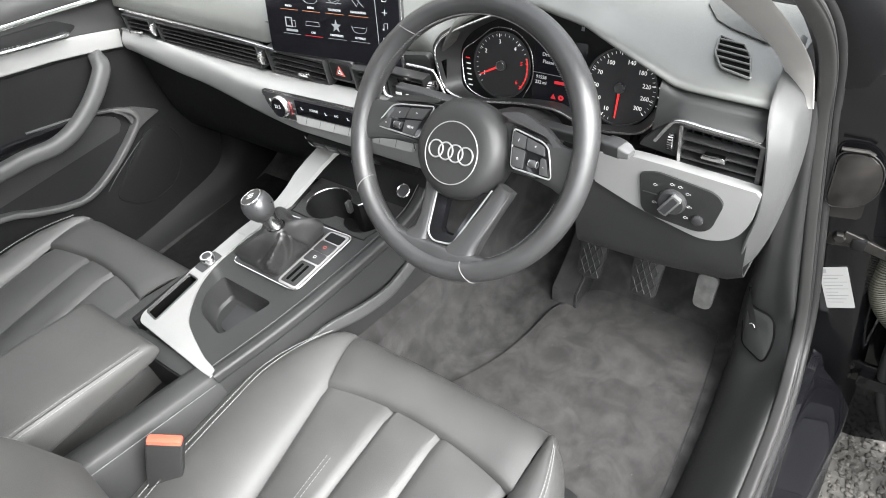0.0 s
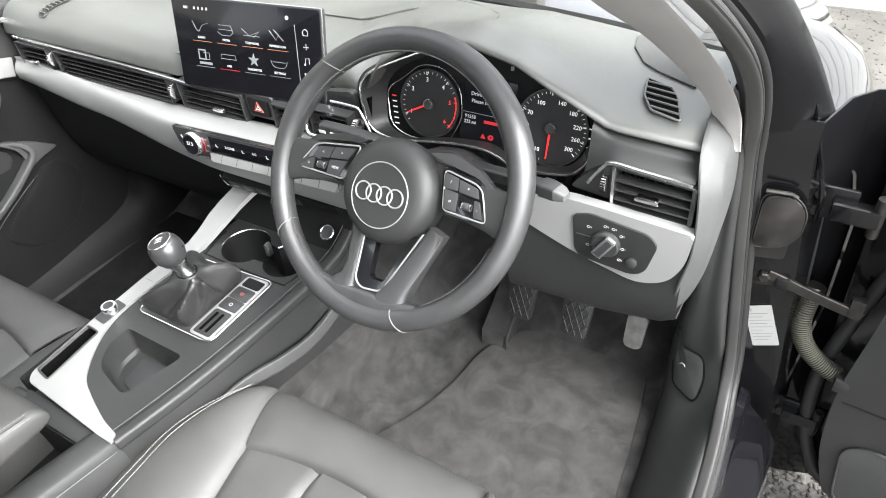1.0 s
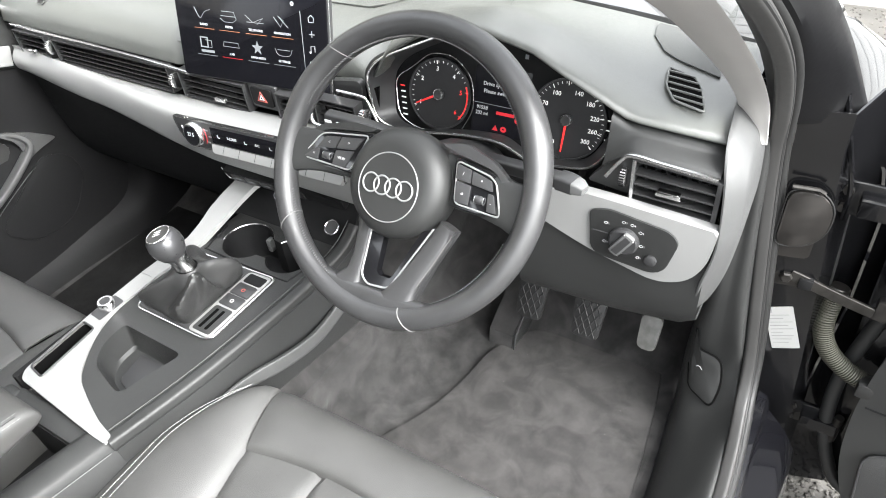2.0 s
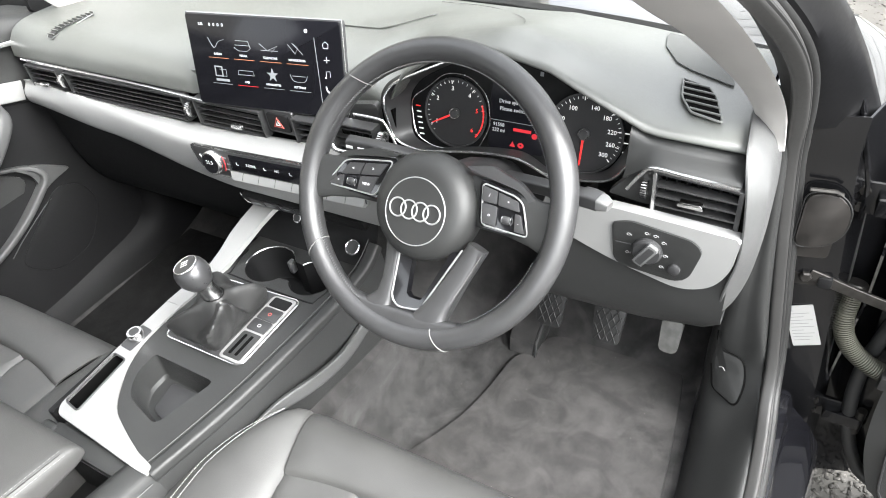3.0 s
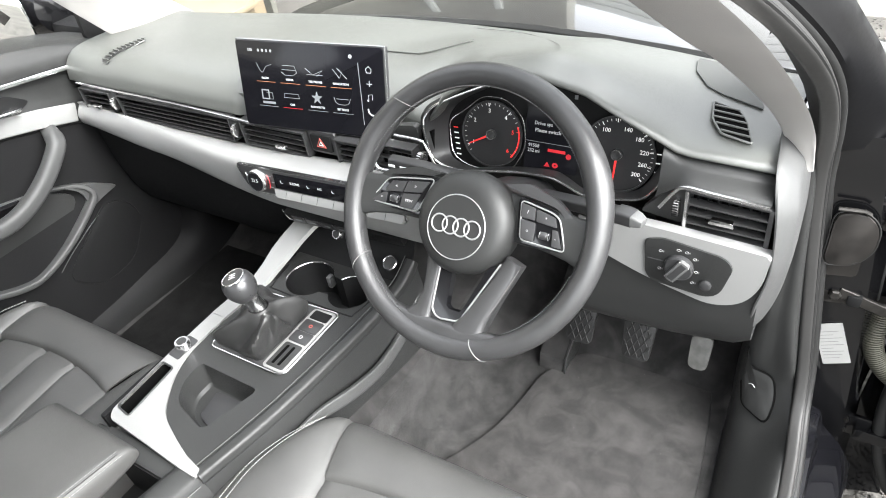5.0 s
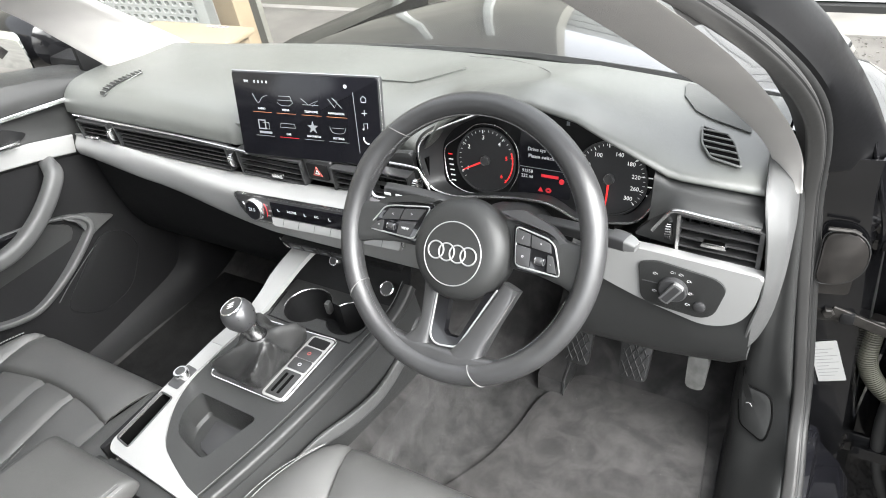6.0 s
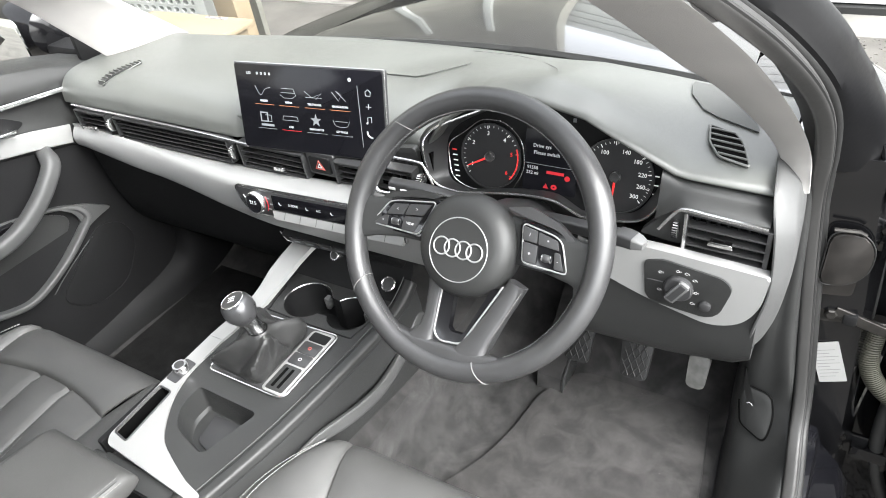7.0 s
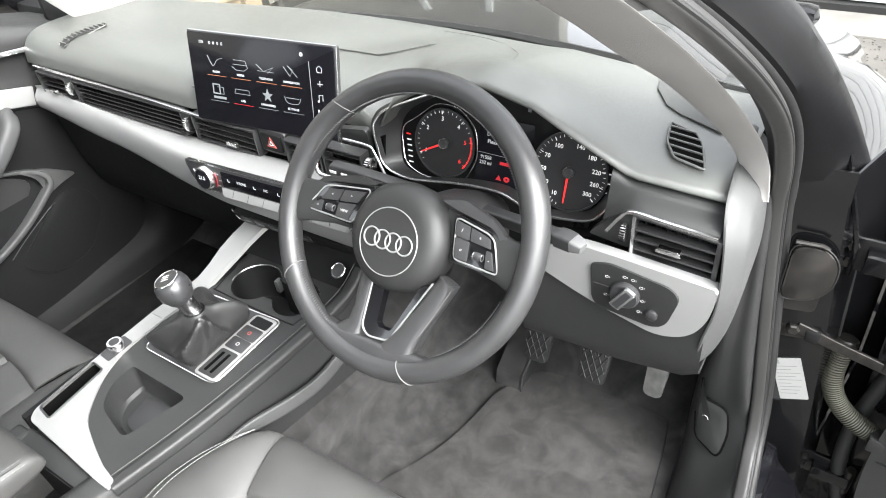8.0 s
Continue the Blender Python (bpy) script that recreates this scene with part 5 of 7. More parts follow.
# ---- stalks and column ----
col = thing("steering_column", "black steering column shroud", "steering column", (0.366, 0.12, 0.5))
part("shroud", tube([(0.366, 0.20, 0.49), (0.366, 0.13, 0.54), (0.366, 0.062, 0.575)], 0.044, 24, scales=[1.1, 1.05, 0.95]), SATIN, col)
for pts, nm in ((((0.43, 0.110, 0.590), (0.50, 0.090, 0.604), (0.545, 0.080, 0.611)), 0), (((0.31, 0.105, 0.595), (0.25, 0.088, 0.612), (0.205, 0.080, 0.618)), 1)):
    st = thing("column_stalk", "black control stalk with a tapered end" if not nm else "black control stalk with printed switches and a silver edge", "stalk", pts[0], "steering column stalks")
    part("arm", sweep(catmull(pts, 4), rounded([(-0.009, -0.008), (0.009, -0.008), (0.009, 0.008), (-0.009, 0.008)], 0.004)), SATIN, st)
    if not nm:
        part("end_cap", sweep([(0.545, 0.080, 0.611), (0.555, 0.078, 0.612), (0.566, 0.0755, 0.612)], rounded([(-0.011, -0.009), (0.011, -0.009), (0.011, 0.009), (-0.011, 0.009)], 0.004), scales=[1, 1.0, 0.95]), SATIN, st, "black end cap")
        part("silver_edge", sweep([(0.566, 0.0755, 0.612), (0.572, 0.074, 0.612), (0.579, 0.072, 0.611)], rounded([(-0.010, -0.008), (0.010, -0.008), (0.010, 0.008), (-0.010, 0.008)], 0.004), scales=[1, 0.9, 0.6]), MIDGREY, st, "grey tip")
    else:
        part("silver_edge", tube(catmull([(0.28, 0.082, 0.604), (0.235, 0.075, 0.606), (0.190, 0.068, 0.609), (0.180, 0.075, 0.620)], 4), 0.003, 8), CHROME, st, "silver edge")
        for u in (0.208, 0.228):
            part("print", box(u, u + 0.011, 0.0690, 0.0700, 0.616, 0.620), WHITE, st)

# ---- steering wheel ----
A = radians(35.9)
WM = axes((0.368, 0.0123, 0.6138), (1, 0, 0), (0, math.sin(A), math.cos(A)))
W3 = WM.to_3x3()
wh = thing("steering_wheel", "black leather three-spoke steering wheel with a round centre badge", "steering wheel", (0.368, 0.06, 0.55))
R = 0.1755


def ring_pt(a, r=R, h=0.0):
    return WM @ Vector((r * math.cos(a), r * math.sin(a), h))


N = 96
rows = []
for k in range(N):
    a = 2 * math.pi * k / N
    deg = math.degrees(a) % 360
    # thumb swellings at ten to two
    grip = 1 + 0.10 * math.exp(-((deg - 25) / 13) ** 2) + 0.10 * math.exp(-((deg - 155) / 13) ** 2)
    rx, rz = 0.0152 * grip, 0.0172 * grip
    rows.append([WM @ Vector(((R + rx * math.cos(b)) * math.cos(a), (R + rx * math.cos(b)) * math.sin(a), rz * math.sin(b))) for b in [2 * math.pi * j / 20 for j in range(20)]])
rim = part("rim", loft(rows, close_u=True, close_v=True), RIMHIDE, wh, "worn smooth black leather rim")
# hand stitching along the inside of the rim
bm = bmesh.new()
for k in range(300):
    a = 2 * math.pi * k / 300
    deg = math.degrees(a) % 360
    if 160 < deg < 200 or deg < 18 or deg > 344 or 245 < deg < 300:
        continue
    s = 1 if k % 2 else -1
    tube([ring_pt(a, R - 0.0150, 0.006 - 0.0025), ring_pt(a + 0.012, R - 0.0152, 0.006 + 0.0025)], 0.0006, 4, bm=bm, up=W3 @ Vector((0, 0, 1)))
part("stitching", bm, RIMTHREAD, rim, "grey hand stitching")
for deg in (134, 26, 214, 288):
    a = radians(deg)
    part("seam", tube([WM @ Vector(((R + 0.0156 * math.cos(b)) * math.cos(a + 0.05 * math.cos(b)), (R + 0.0156 * math.cos(b)) * math.sin(a + 0.05 * math.cos(b)), 0.0176 * math.sin(b))) for b in [radians(-40 + 13 * j) for j in range(20)]], 0.0007, 5), THREAD, rim, "leather seam")

# airbag cover: a domed round pad
prof = [(0.056, -0.050), (0.064, -0.035), (0.068, -0.012), (0.067, 0.004), (0.062, 0.013), (0.054, 0.018), (0.044, 0.0205), (0.0, 0.0215)]
PC = WM @ pose(0.002, -0.012, 0)
pad = part("airbag_cover", turned(prof, PC, 64), HARD, wh, "grained dark grey airbag cover")
EM = WM @ pose(0.0008, -0.0182, 0.0200)
part("badge_disc", turned([(0.0405, -0.002), (0.0405, 0.0014), (0.001, 0.0022)], EM, 48), HARD, pad, "round centre disc")
part("badge_rim", tube([EM @ Vector((0.041 * math.cos(2 * math.pi * k / 56), 0.041 * math.sin(2 * math.pi * k / 56), 0.0012)) for k in range(56)], 0.0008, 8, True, up=W3 @ Vector((0, 0, 1))), BADGE, pad, "chrome ring")
for k in range(4):
    cx = -0.0235 + 0.0158 * k
    part("badge_hoop", tube([EM @ Vector((cx + 0.0112 * math.cos(2 * math.pi * j / 36), 0.0112 * math.sin(2 * math.pi * j / 36) + 0.001, 0.0026)) for j in range(36)], 0.0011, 8, True, up=W3 @ Vector((0, 0, 1))), BADGE, pad, "chrome hoop")

# spokes
def spoke(points, widths, h, t, mat, name="spoke", label=""):
    """A flat limb from hub to rim: centre line, half widths and heights."""
    rows = []
    pts = [Vector(p) for p in points]
    for i, p in enumerate(pts):
        d = (pts[min(i + 1, len(pts) - 1)] - pts[max(i - 1, 0)]).normalized()
        n = Vector((-d.y, d.x))
        row = []
        for j in range(16):
            b = 2 * math.pi * j / 16
            c, s = math.cos(b), math.sin(b)
            row.append(WM @ Vector((*(p + n * widths[i] * math.copysign(abs(c) ** 0.6, c)), h[i] + t * math.copysign(abs(s) ** 0.6, s))))
        rows.append(row)
    return part(name, loft(rows, close_u=True, cap=True), mat, wh, label)


spoke([(-0.050, 0.008), (-0.075, 0.006), (-0.11, 0.004), (-0.145, -0.002), (-0.172, -0.006)], [0.030, 0.030, 0.028, 0.027, 0.032], [-0.020, -0.016, -0.012, -0.006, -0.002], 0.010, HARD)
spoke([(0.050, 0.008), (0.078, 0.006), (0.11, 0.004), (0.145, -0.002), (0.172, -0.006)], [0.030, 0.030, 0.028, 0.027, 0.032], [-0.020, -0.016, -0.012, -0.006, -0.002], 0.010, HARD)
# lower yoke: two leather limbs flowing into the rim, open between them
arc = [(0.171 * math.cos(radians(q)), 0.171 * math.sin(radians(q))) for q in (242, 254, 266, 278, 290)]
yoke = [(-0.046, -0.050), (-0.037, -0.115), (-0.047, -0.150), (-0.086, -0.146)] + arc + [(0.086, -0.144), (0.052, -0.152), (0.070, -0.096), (0.090, -0.048), (0.064, -0.052), (0.0215, -0.140), (-0.0105, -0.1440), (-0.0222, -0.134), (-0.0195, -0.050)]
yoke = rounded(yoke, [0.004, 0.03, 0.012, 0.002] + [0.001] * 5 + [0.002, 0.010, 0.03, 0.004, 0.004, 0.008, 0.008, 0.008, 0.004], 4)
part("lower_spokes", plate(yoke, 0.018, WM @ pose(0, 0, -0.019), 0.006, seg=4), RIMHIDE, wh, "smooth black leather lower spokes")
spoke([(0.0775, -0.046), (0.069, -0.070), (0.0565, -0.098), (0.0455, -0.122), (0.037, -0.142), (0.034, -0.160), (0.034, -0.172)], [0.0125, 0.0130, 0.0135, 0.0150, 0.0190, 0.0300, 0.0420], [-0.012, -0.009, -0.007, -0.006, -0.004, -0.002, -0.002], 0.011, RIMHIDE, "lower_limb", "rounded black leather limb")
spoke([(-0.0335, -0.046), (-0.0320, -0.080), (-0.0310, -0.112), (-0.0335, -0.134), (-0.0400, -0.148), (-0.043, -0.162), (-0.043, -0.172)], [0.0125, 0.0115, 0.0100, 0.0120, 0.0190, 0.0300, 0.0420], [-0.012, -0.009, -0.007, -0.006, -0.004, -0.002, -0.002], 0.011, RIMHIDE, "lower_limb", "rounded black leather limb")
spoke([(-0.085, -0.148), (-0.055, -0.156), (-0.02, -0.1585), (0.02, -0.1585), (0.055, -0.156), (0.085, -0.148)], [0.008, 0.012, 0.0135, 0.0135, 0.012, 0.008], [-0.003] * 6, 0.0115, RIMHIDE, "lower_web", "smooth black leather web")
# gloss insert between them with a chrome bead
ins = [(-0.0200, -0.060), (-0.0218, -0.134), (-0.0105, -0.1430), (0.0205, -0.1395), (0.0235, -0.1345), (0.060, -0.058)]
inn = [(-0.0020, -0.060), (-0.0015, -0.1225), (0.0030, -0.1270), (0.0190, -0.1270), (0.0225, -0.1225), (0.0490, -0.058)]
part("lower_insert", ring_plate([Vector(p) for p in ins], [Vector(p) for p in inn], 0.012, WM @ pose(0, 0, -0.011)), GLOSS, wh, "gloss black insert", smooth=False)
bead = rounded([(-0.0202, -0.050), (-0.0218, -0.134), (-0.0105, -0.1432), (0.0208, -0.1395), (0.063, -0.052)], [0.001, 0.008, 0.008, 0.008, 0.001], 4)
part("insert_edge", tube([WM @ Vector((*p, 0.0016)) for p in bead[2:-2]], 0.0013, 6, up=W3 @ Vector((0, 0, 1))), BADGE, wh, "thin chrome edge")
bm = stitches([WM @ Vector(p) for p in catmull([(0.0870, -0.056, 0.0005), (0.0705, -0.0965, 0.0005), (0.0580, -0.125, 0.0015), (0.0525, -0.141, 0.002), (0.0560, -0.1500, 0.003), (0.0660, -0.1505, 0.004), (0.0760, -0.1460, 0.005)], 4)], 0.0026, 0.0016, 0.0006)
part("stitching", bm, THREAD, wh, "grey stitching")

part("spoke_cover", plate(rounded([(0.046, 0.046), (0.078, 0.053), (0.118, 0.040), (0.158, 0.010), (0.144, -0.004), (0.129, 0.024), (0.118, 0.031), (0.074, 0.039)], 0.006, 3), 0.013, WM @ pose(0, 0, -0.013), 0.004, seg=3), RIMHIDE, wh, "black leather upper spoke cover")
part("spoke_cover", plate(rounded([(-0.046, 0.044), (-0.080, 0.046), (-0.130, 0.034), (-0.160, 0.008), (-0.148, 0.0), (-0.127, 0.027), (-0.112, 0.031), (-0.052, 0.039)], 0.006, 3), 0.012, WM @ pose(0, 0, -0.014), 0.004, seg=3), HARD, wh, "grey upper spoke cover")
# switch blocks
def switch_block(outline, rows_, knurl, label, signs):
    part_label = label
    c = sum((Vector(p) for p in outline), Vector((0, 0))) / len(outline)
    o = rounded(outline, 0.007, 4)
    inner = [c + (p - c) * 0.93 for p in o]
    part("block_surround", plate([c + (p - c) * 1.13 for p in o], 0.010, WM @ pose(0, 0, -0.012), 0.002), GLOSS, wh, "gloss black surround")
    blk = part("switch_block", plate(o, 0.012, WM @ pose(0, 0, -0.010), 0.002), GLOSS, wh, part_label)
    part("chrome_frame", tube([WM @ Vector((*(c + (p - c) * 0.965), 0.0022)) for p in o], 0.0011, 6, True, up=W3 @ Vector((0, 0, 1))), BADGE, blk, "thin chrome frame")
    for q, sign in zip(rows_, signs):
        part("key", plate(rounded(q, 0.0015, 2), 0.0025, WM @ pose(0, 0, 0.0018), 0.0008), SATIN, blk)
        m = sum((Vector(p) for p in q), Vector((0, 0))) / len(q)
        part("mark", lettering(sign, 0.0058 if len(sign) < 3 else 0.0050, WM @ pose(m.x, m.y, 0.0045)), PRINTPALE, blk, smooth=False)
    kx, ky = knurl
    part("roller", turned([(0.0045, -0.0045), (0.0053, -0.003), (0.0053, 0.003), (0.0045, 0.0045)], WM @ pose(kx, ky, 0.000) @ pose(0, 0, 0, 0, 90, 0), 16), SATIN, blk, "ribbed dark roller")
    for s in (-0.0055, 0.0055):
        part("roller_ring", ring_plate(oval(0, 0, 0.0052, n=16), oval(0, 0, 0.004, n=16), 0.001, WM @ pose(kx + s, ky, 0.000) @ pose(0, 0, 0, 0, 90, 0)), CHROME, blk, smooth=False)


switch_block([(-0.1495, -0.0125), (-0.125, 0.0225), (-0.112, 0.0262), (-0.050, 0.0345), (-0.069, -0.0145)],
             [[(-0.126, 0.0045), (-0.116, 0.0205), (-0.093, 0.0240), (-0.098, 0.0085)], [(-0.096, 0.0088), (-0.091, 0.0242), (-0.058, 0.0290), (-0.068, 0.0125)],
              [(-0.143, -0.0105), (-0.128, 0.0025), (-0.122, 0.0035), (-0.122, -0.0115)], [(-0.098, -0.0120), (-0.096, 0.0065), (-0.069, 0.0105), (-0.078, -0.0120)]], (-0.110, -0.003), "gloss black switch block with small keys", ("<", ">", "=", "VIEW"))
switch_block([(0.072, 0.0330), (0.118, 0.0245), (0.1275, 0.0185), (0.1420, -0.0195), (0.0800, -0.0170)],
             [[(0.0765, 0.0120), (0.0745, 0.0290), (0.094, 0.0255), (0.096, 0.0105)], [(0.098, 0.0100), (0.096, 0.0250), (0.121, 0.0190), (0.125, 0.0075)],
              [(0.0820, -0.0140), (0.0775, 0.0095), (0.097, 0.0080), (0.099, -0.0145)], [(0.123, -0.0155), (0.120, 0.0050), (0.127, 0.0045), (0.135, -0.0155)]], (0.1105, -0.005), "gloss black switch block with small keys", ("/", "*", "o", "-"))

# ---- centre console ----
def plate_holes(outer, holes, z, depth, bm=None, m=None):
    """A slab with openings; its top at height z."""
    fresh = bmesh.new()
    edges = []
    for loop in (outer, *holes):
        vs = [fresh.verts.new((p[0], p[1], z)) for p in loop]
        lo = [fresh.verts.new((p[0], p[1], z - depth)) for p in loop]
        for i in range(len(vs)):
            j = (i + 1) % len(vs)
            edges.append(fresh.edges.new((vs[i], vs[j])))
            fresh.faces.new((vs[i], vs[j], lo[j], lo[i]))
    bmesh.ops.triangle_fill(fresh, use_beauty=True, use_dissolve=False, edges=edges)
    if m is not None:
        fresh.transform(m)
    return join(bm, fresh)


CZ = 0.342
con = thing("centre_console", "dark grey centre console with silver trim, tray and cup holders", "centre console", (0.01, -0.1, 0.1))
tray = rounded([(-0.052, -0.192), (0.077, -0.194), (0.050, -0.288), (-0.028, -0.268), (-0.052, -0.232)], [0.008, 0.012, 0.014, 0.03, 0.02], 5)
CUPS = ((-0.015, 0.045, 0.045, 30, 330), (0.080, 0.044, 0.041, -150, 150))
cups = [Vector((cx + r * math.cos(radians(q)), cy + r * math.sin(radians(q)))) for cx, cy, r, q0, q1 in CUPS for q in (q0 + (q1 - q0) * k / 24 for k in range(25))]
top = rounded([(0.080, -0.346), (0.096, -0.346), (0.124, -0.20), (0.146, -0.01), (0.145, 0.105), (-0.085, 0.105), (-0.096, -0.02), (-0.094, -0.18), (-0.080, -0.224), (-0.068, -0.256), (-0.062, -0.315)], [0.002, 0.004, 0.01, 0.01, 0.01, 0.01, 0.01, 0.03, 0.03, 0.02, 0.01], 4)
shell = part("top_shell", plate_holes(top, [tray, cups], CZ, 0.012), HARD, con, "dark grey grained top")
# tray bowl and cup wells
def well(loop, depth, shrink, mat, name, label=""):
    c = sum(loop, Vector((0, 0))) / len(loop)
    rows = [[(*(c + (p - c) * k), CZ - d) for p in loop] for k, d in ((1.0, 0.001), (0.985, 0.01), (0.5 + shrink / 2, depth * 0.9), (shrink, depth))]
    bm = loft(rows, close_u=True)
    bm.faces.new([v for v in bm.verts][-len(loop):])
    return part(name, bm, mat, con, label)


well(tray, 0.045, 0.80, HARD, "tray", "open grey tray")
part("tray_mat", plate(rounded([(-0.022, -0.205), (0.060, -0.205), (0.040, -0.268), (-0.012, -0.256)], 0.01), 0.003, pose(0, 0, CZ - 0.044), 0.001), SATIN, con, "ribbed rubber tray liner")
cw = well(cups, 0.07, 0.88, DARK, "cup_holder", "deep black double cup holder")
part("cup_rim", tube([Vector((p.x, p.y, CZ + 0.001)) for p in cups[14::-1]], 0.0015, 6), CHROME, cw, "chrome arc")
part("cup_rim", tube([Vector((p.x, p.y, CZ + 0.001)) for p in cups[:24:-1][:10]], 0.0010, 6), CHROME, cw, "chrome arc")
for fx, fy in ((0.000, 0.076), (0.096, 0.070)):
    part("cup_finger", box(fx - 0.005, fx + 0.005, fy - 0.005, fy + 0.009, CZ - 0.042, CZ - 0.016, 0.003), MIDGREY, cw, "sprung grey grip")
part("recess_line", tube(catmull([(-0.080, 0.060, CZ), (-0.070, 0.003, CZ), (-0.055, -0.004, CZ), (0.100, -0.006, CZ), (0.120, 0.004, CZ), (0.128, 0.06, CZ)], 4), 0.0016, 6), DARK, con)
# silver side trim with the narrow slot
slot = rounded([(-0.110, -0.317), (-0.076, -0.322), (-0.086, -0.222), (-0.115, -0.220)], 0.006, 4)
sil = rounded([(-0.113, -0.325), (-0.100, -0.338), (0.082, -0.351), (0.104, -0.351), (0.101, -0.338), (0.066, -0.331), (0.026, -0.317), (-0.023, -0.296), (-0.048, -0.268), (-0.075, -0.228), (-0.090, -0.18), (-0.090, -0.10), (-0.122, -0.10), (-0.120, -0.2)], [0.01, 0.006, 0.003, 0.003, 0.004, 0.004, 0.02, 0.03, 0.03, 0.03, 0.03, 0.001, 0.001, 0.01], 5)
part("silver_trim", plate_holes(sil, [slot], CZ + 0.0035, 0.005), SILVER, con, "satin silver trim", smooth=False)
rows = []
for y in (-0.10, -0.05, 0.0, 0.03, 0.06, 0.09, 0.12, 0.145):
    z = lerp(y, [(-0.02, CZ + 0.004), (0.15, 0.404)])
    l, r = lin(y, [(-0.10, -0.122), (0.06, -0.112), (0.15, -0.088)]), lin(y, [(-0.10, -0.090), (0.02, -0.080), (0.15, -0.040)])
    rows.append([(l - 0.003, y, z - 0.012), (l, y, z), (0.5 * (l + r), y, z + 0.001), (r, y, z), (r + 0.002, y, z - 0.008)])
part("silver_trim", thick(loft(rows), 0.003), SILVER, con, "satin silver trim strip")
liner = loft([[(*p, CZ + 0.003 - d) for p in slot] for d in (0.0, 0.012, 0.055)], close_u=True)
liner.faces.new(list(liner.verts)[-len(slot):])
# liner's black stands for the shade down in the slot
part("slot_liner", liner, DEEPSHADE, con, "slot liner, black for the shade inside")
part("slot_rim", tube([Vector((*p, CZ + 0.004)) for p in slot], 0.0016, 6, True), SATIN, con, "black slot rim")
# volume knob and its plate
part("knob_plate", plate(rounded([(-0.118, -0.205), (-0.092, -0.207), (-0.092, -0.160), (-0.118, -0.158)], 0.004), 0.001, pose(0, 0, CZ + 0.004), 0.0004), SATIN, con)
vk = part("volume_knob", turned([(0.013, 0), (0.013, 0.010), (0.0115, 0.013), (0.0085, 0.013)], pose(-0.105, -0.181, CZ + 0.005), 32), CHROME, con, "chrome volume knob")
part("knob_cap", turned([(0.0083, 0), (0.0083, 0.0015), (0.001, 0.0015)], pose(-0.105, -0.181, CZ + 0.0172), 24), SATIN, vk)
# soft right edge with a seam, sides down to the floor
edge = catmull([(0.100, -0.345, CZ - 0.006), (0.130, -0.20, CZ - 0.004), (0.150, -0.02, CZ - 0.002), (0.158, 0.08, CZ + 0.006), (0.160, 0.13, CZ + 0.03)], 5)
part("edge_roll", sweep(edge, rounded([(-0.013, -0.012), (0.011, -0.012), (0.010, 0.008), (-0.010, 0.008)], 0.006)), HARD, con, "soft dark edge roll")
part("edge_line", tube([p + Vector((-0.012, 0, 0.008)) for p in edge], 0.0008, 5), HARD, con)
bm = loft([[p + Vector((0.008, 0, -0.004)), p + Vector((0.014, 0, -0.05)), p + Vector((0.012, 0, -0.10)), p + Vector((0.02, 0, -0.22))] for p in edge])
part("side_panel", thick(bm, 0.003), HARD, con, "dark grey side panel")
part("side_pad", sweep(catmull([(0.168, 0.13, 0.305), (0.174, 0.06, 0.275), (0.176, -0.02, 0.262), (0.172, -0.09, 0.272), (0.160, -0.17, 0.292), (0.150, -0.25, 0.30)], 5), rounded([(-0.006, -0.012), (0.006, -0.016), (0.007, 0.010), (-0.004, 0.014)], 0.004), scales=[1] * 18 + [0.95, 0.9, 0.8, 0.65, 0.5, 0.35, 0.2, 0.05]), ENDGREY, con, "grey padded ledge")
part("side_panel", box(-0.130, -0.118, -0.34, 0.14, 0.12, CZ - 0.002, 0.004), DARK, con)
# front wall up to the dash
rows = []
for x in (-0.10, 0.0, 0.08, 0.16):
    rows.append([Vector((x, p.x, p.y)) for p in catmull([Vector(q) for q in ((0.095, 0.338, 0), (0.112, 0.345, 0), (0.135, 0.37, 0), (0.155, 0.41, 0), (0.16, 0.45, 0))], 3)])
part("front_wall", thick(loft(rows), 0.003), DARK, con)
rs = part("socket_knob", turned([(0.0105, 0), (0.0105, 0.012), (0.009, 0.014), (0.007, 0.014)], axes((-0.005, 0.139, 0.379), (1, 0, 0), (0, 0.55, 0.85)), 24), CHROME, con, "small chrome knob")
part("knob_cap", turned([(0.007, 0), (0.007, 0.0015), (0.001, 0.0015)], axes((-0.005, 0.1275, 0.3865), (1, 0, 0), (0, 0.55, 0.85)), 20), SATIN, rs)
SB = axes((0.121, 0.1175, 0.3635), (1, 0, 0), (0, 0.8, 0.55))
sb = part("start_button", turned([(0.0145, -0.004), (0.0145, 0.004), (0.0130, 0.0055), (0.012, 0.004)], SB, 32), CHROME, con, "chrome-ringed start button")
part("button_cap", turned([(0.0118, 0.0), (0.0118, 0.0042), (0.001, 0.0046)], SB, 24), SATIN, sb)
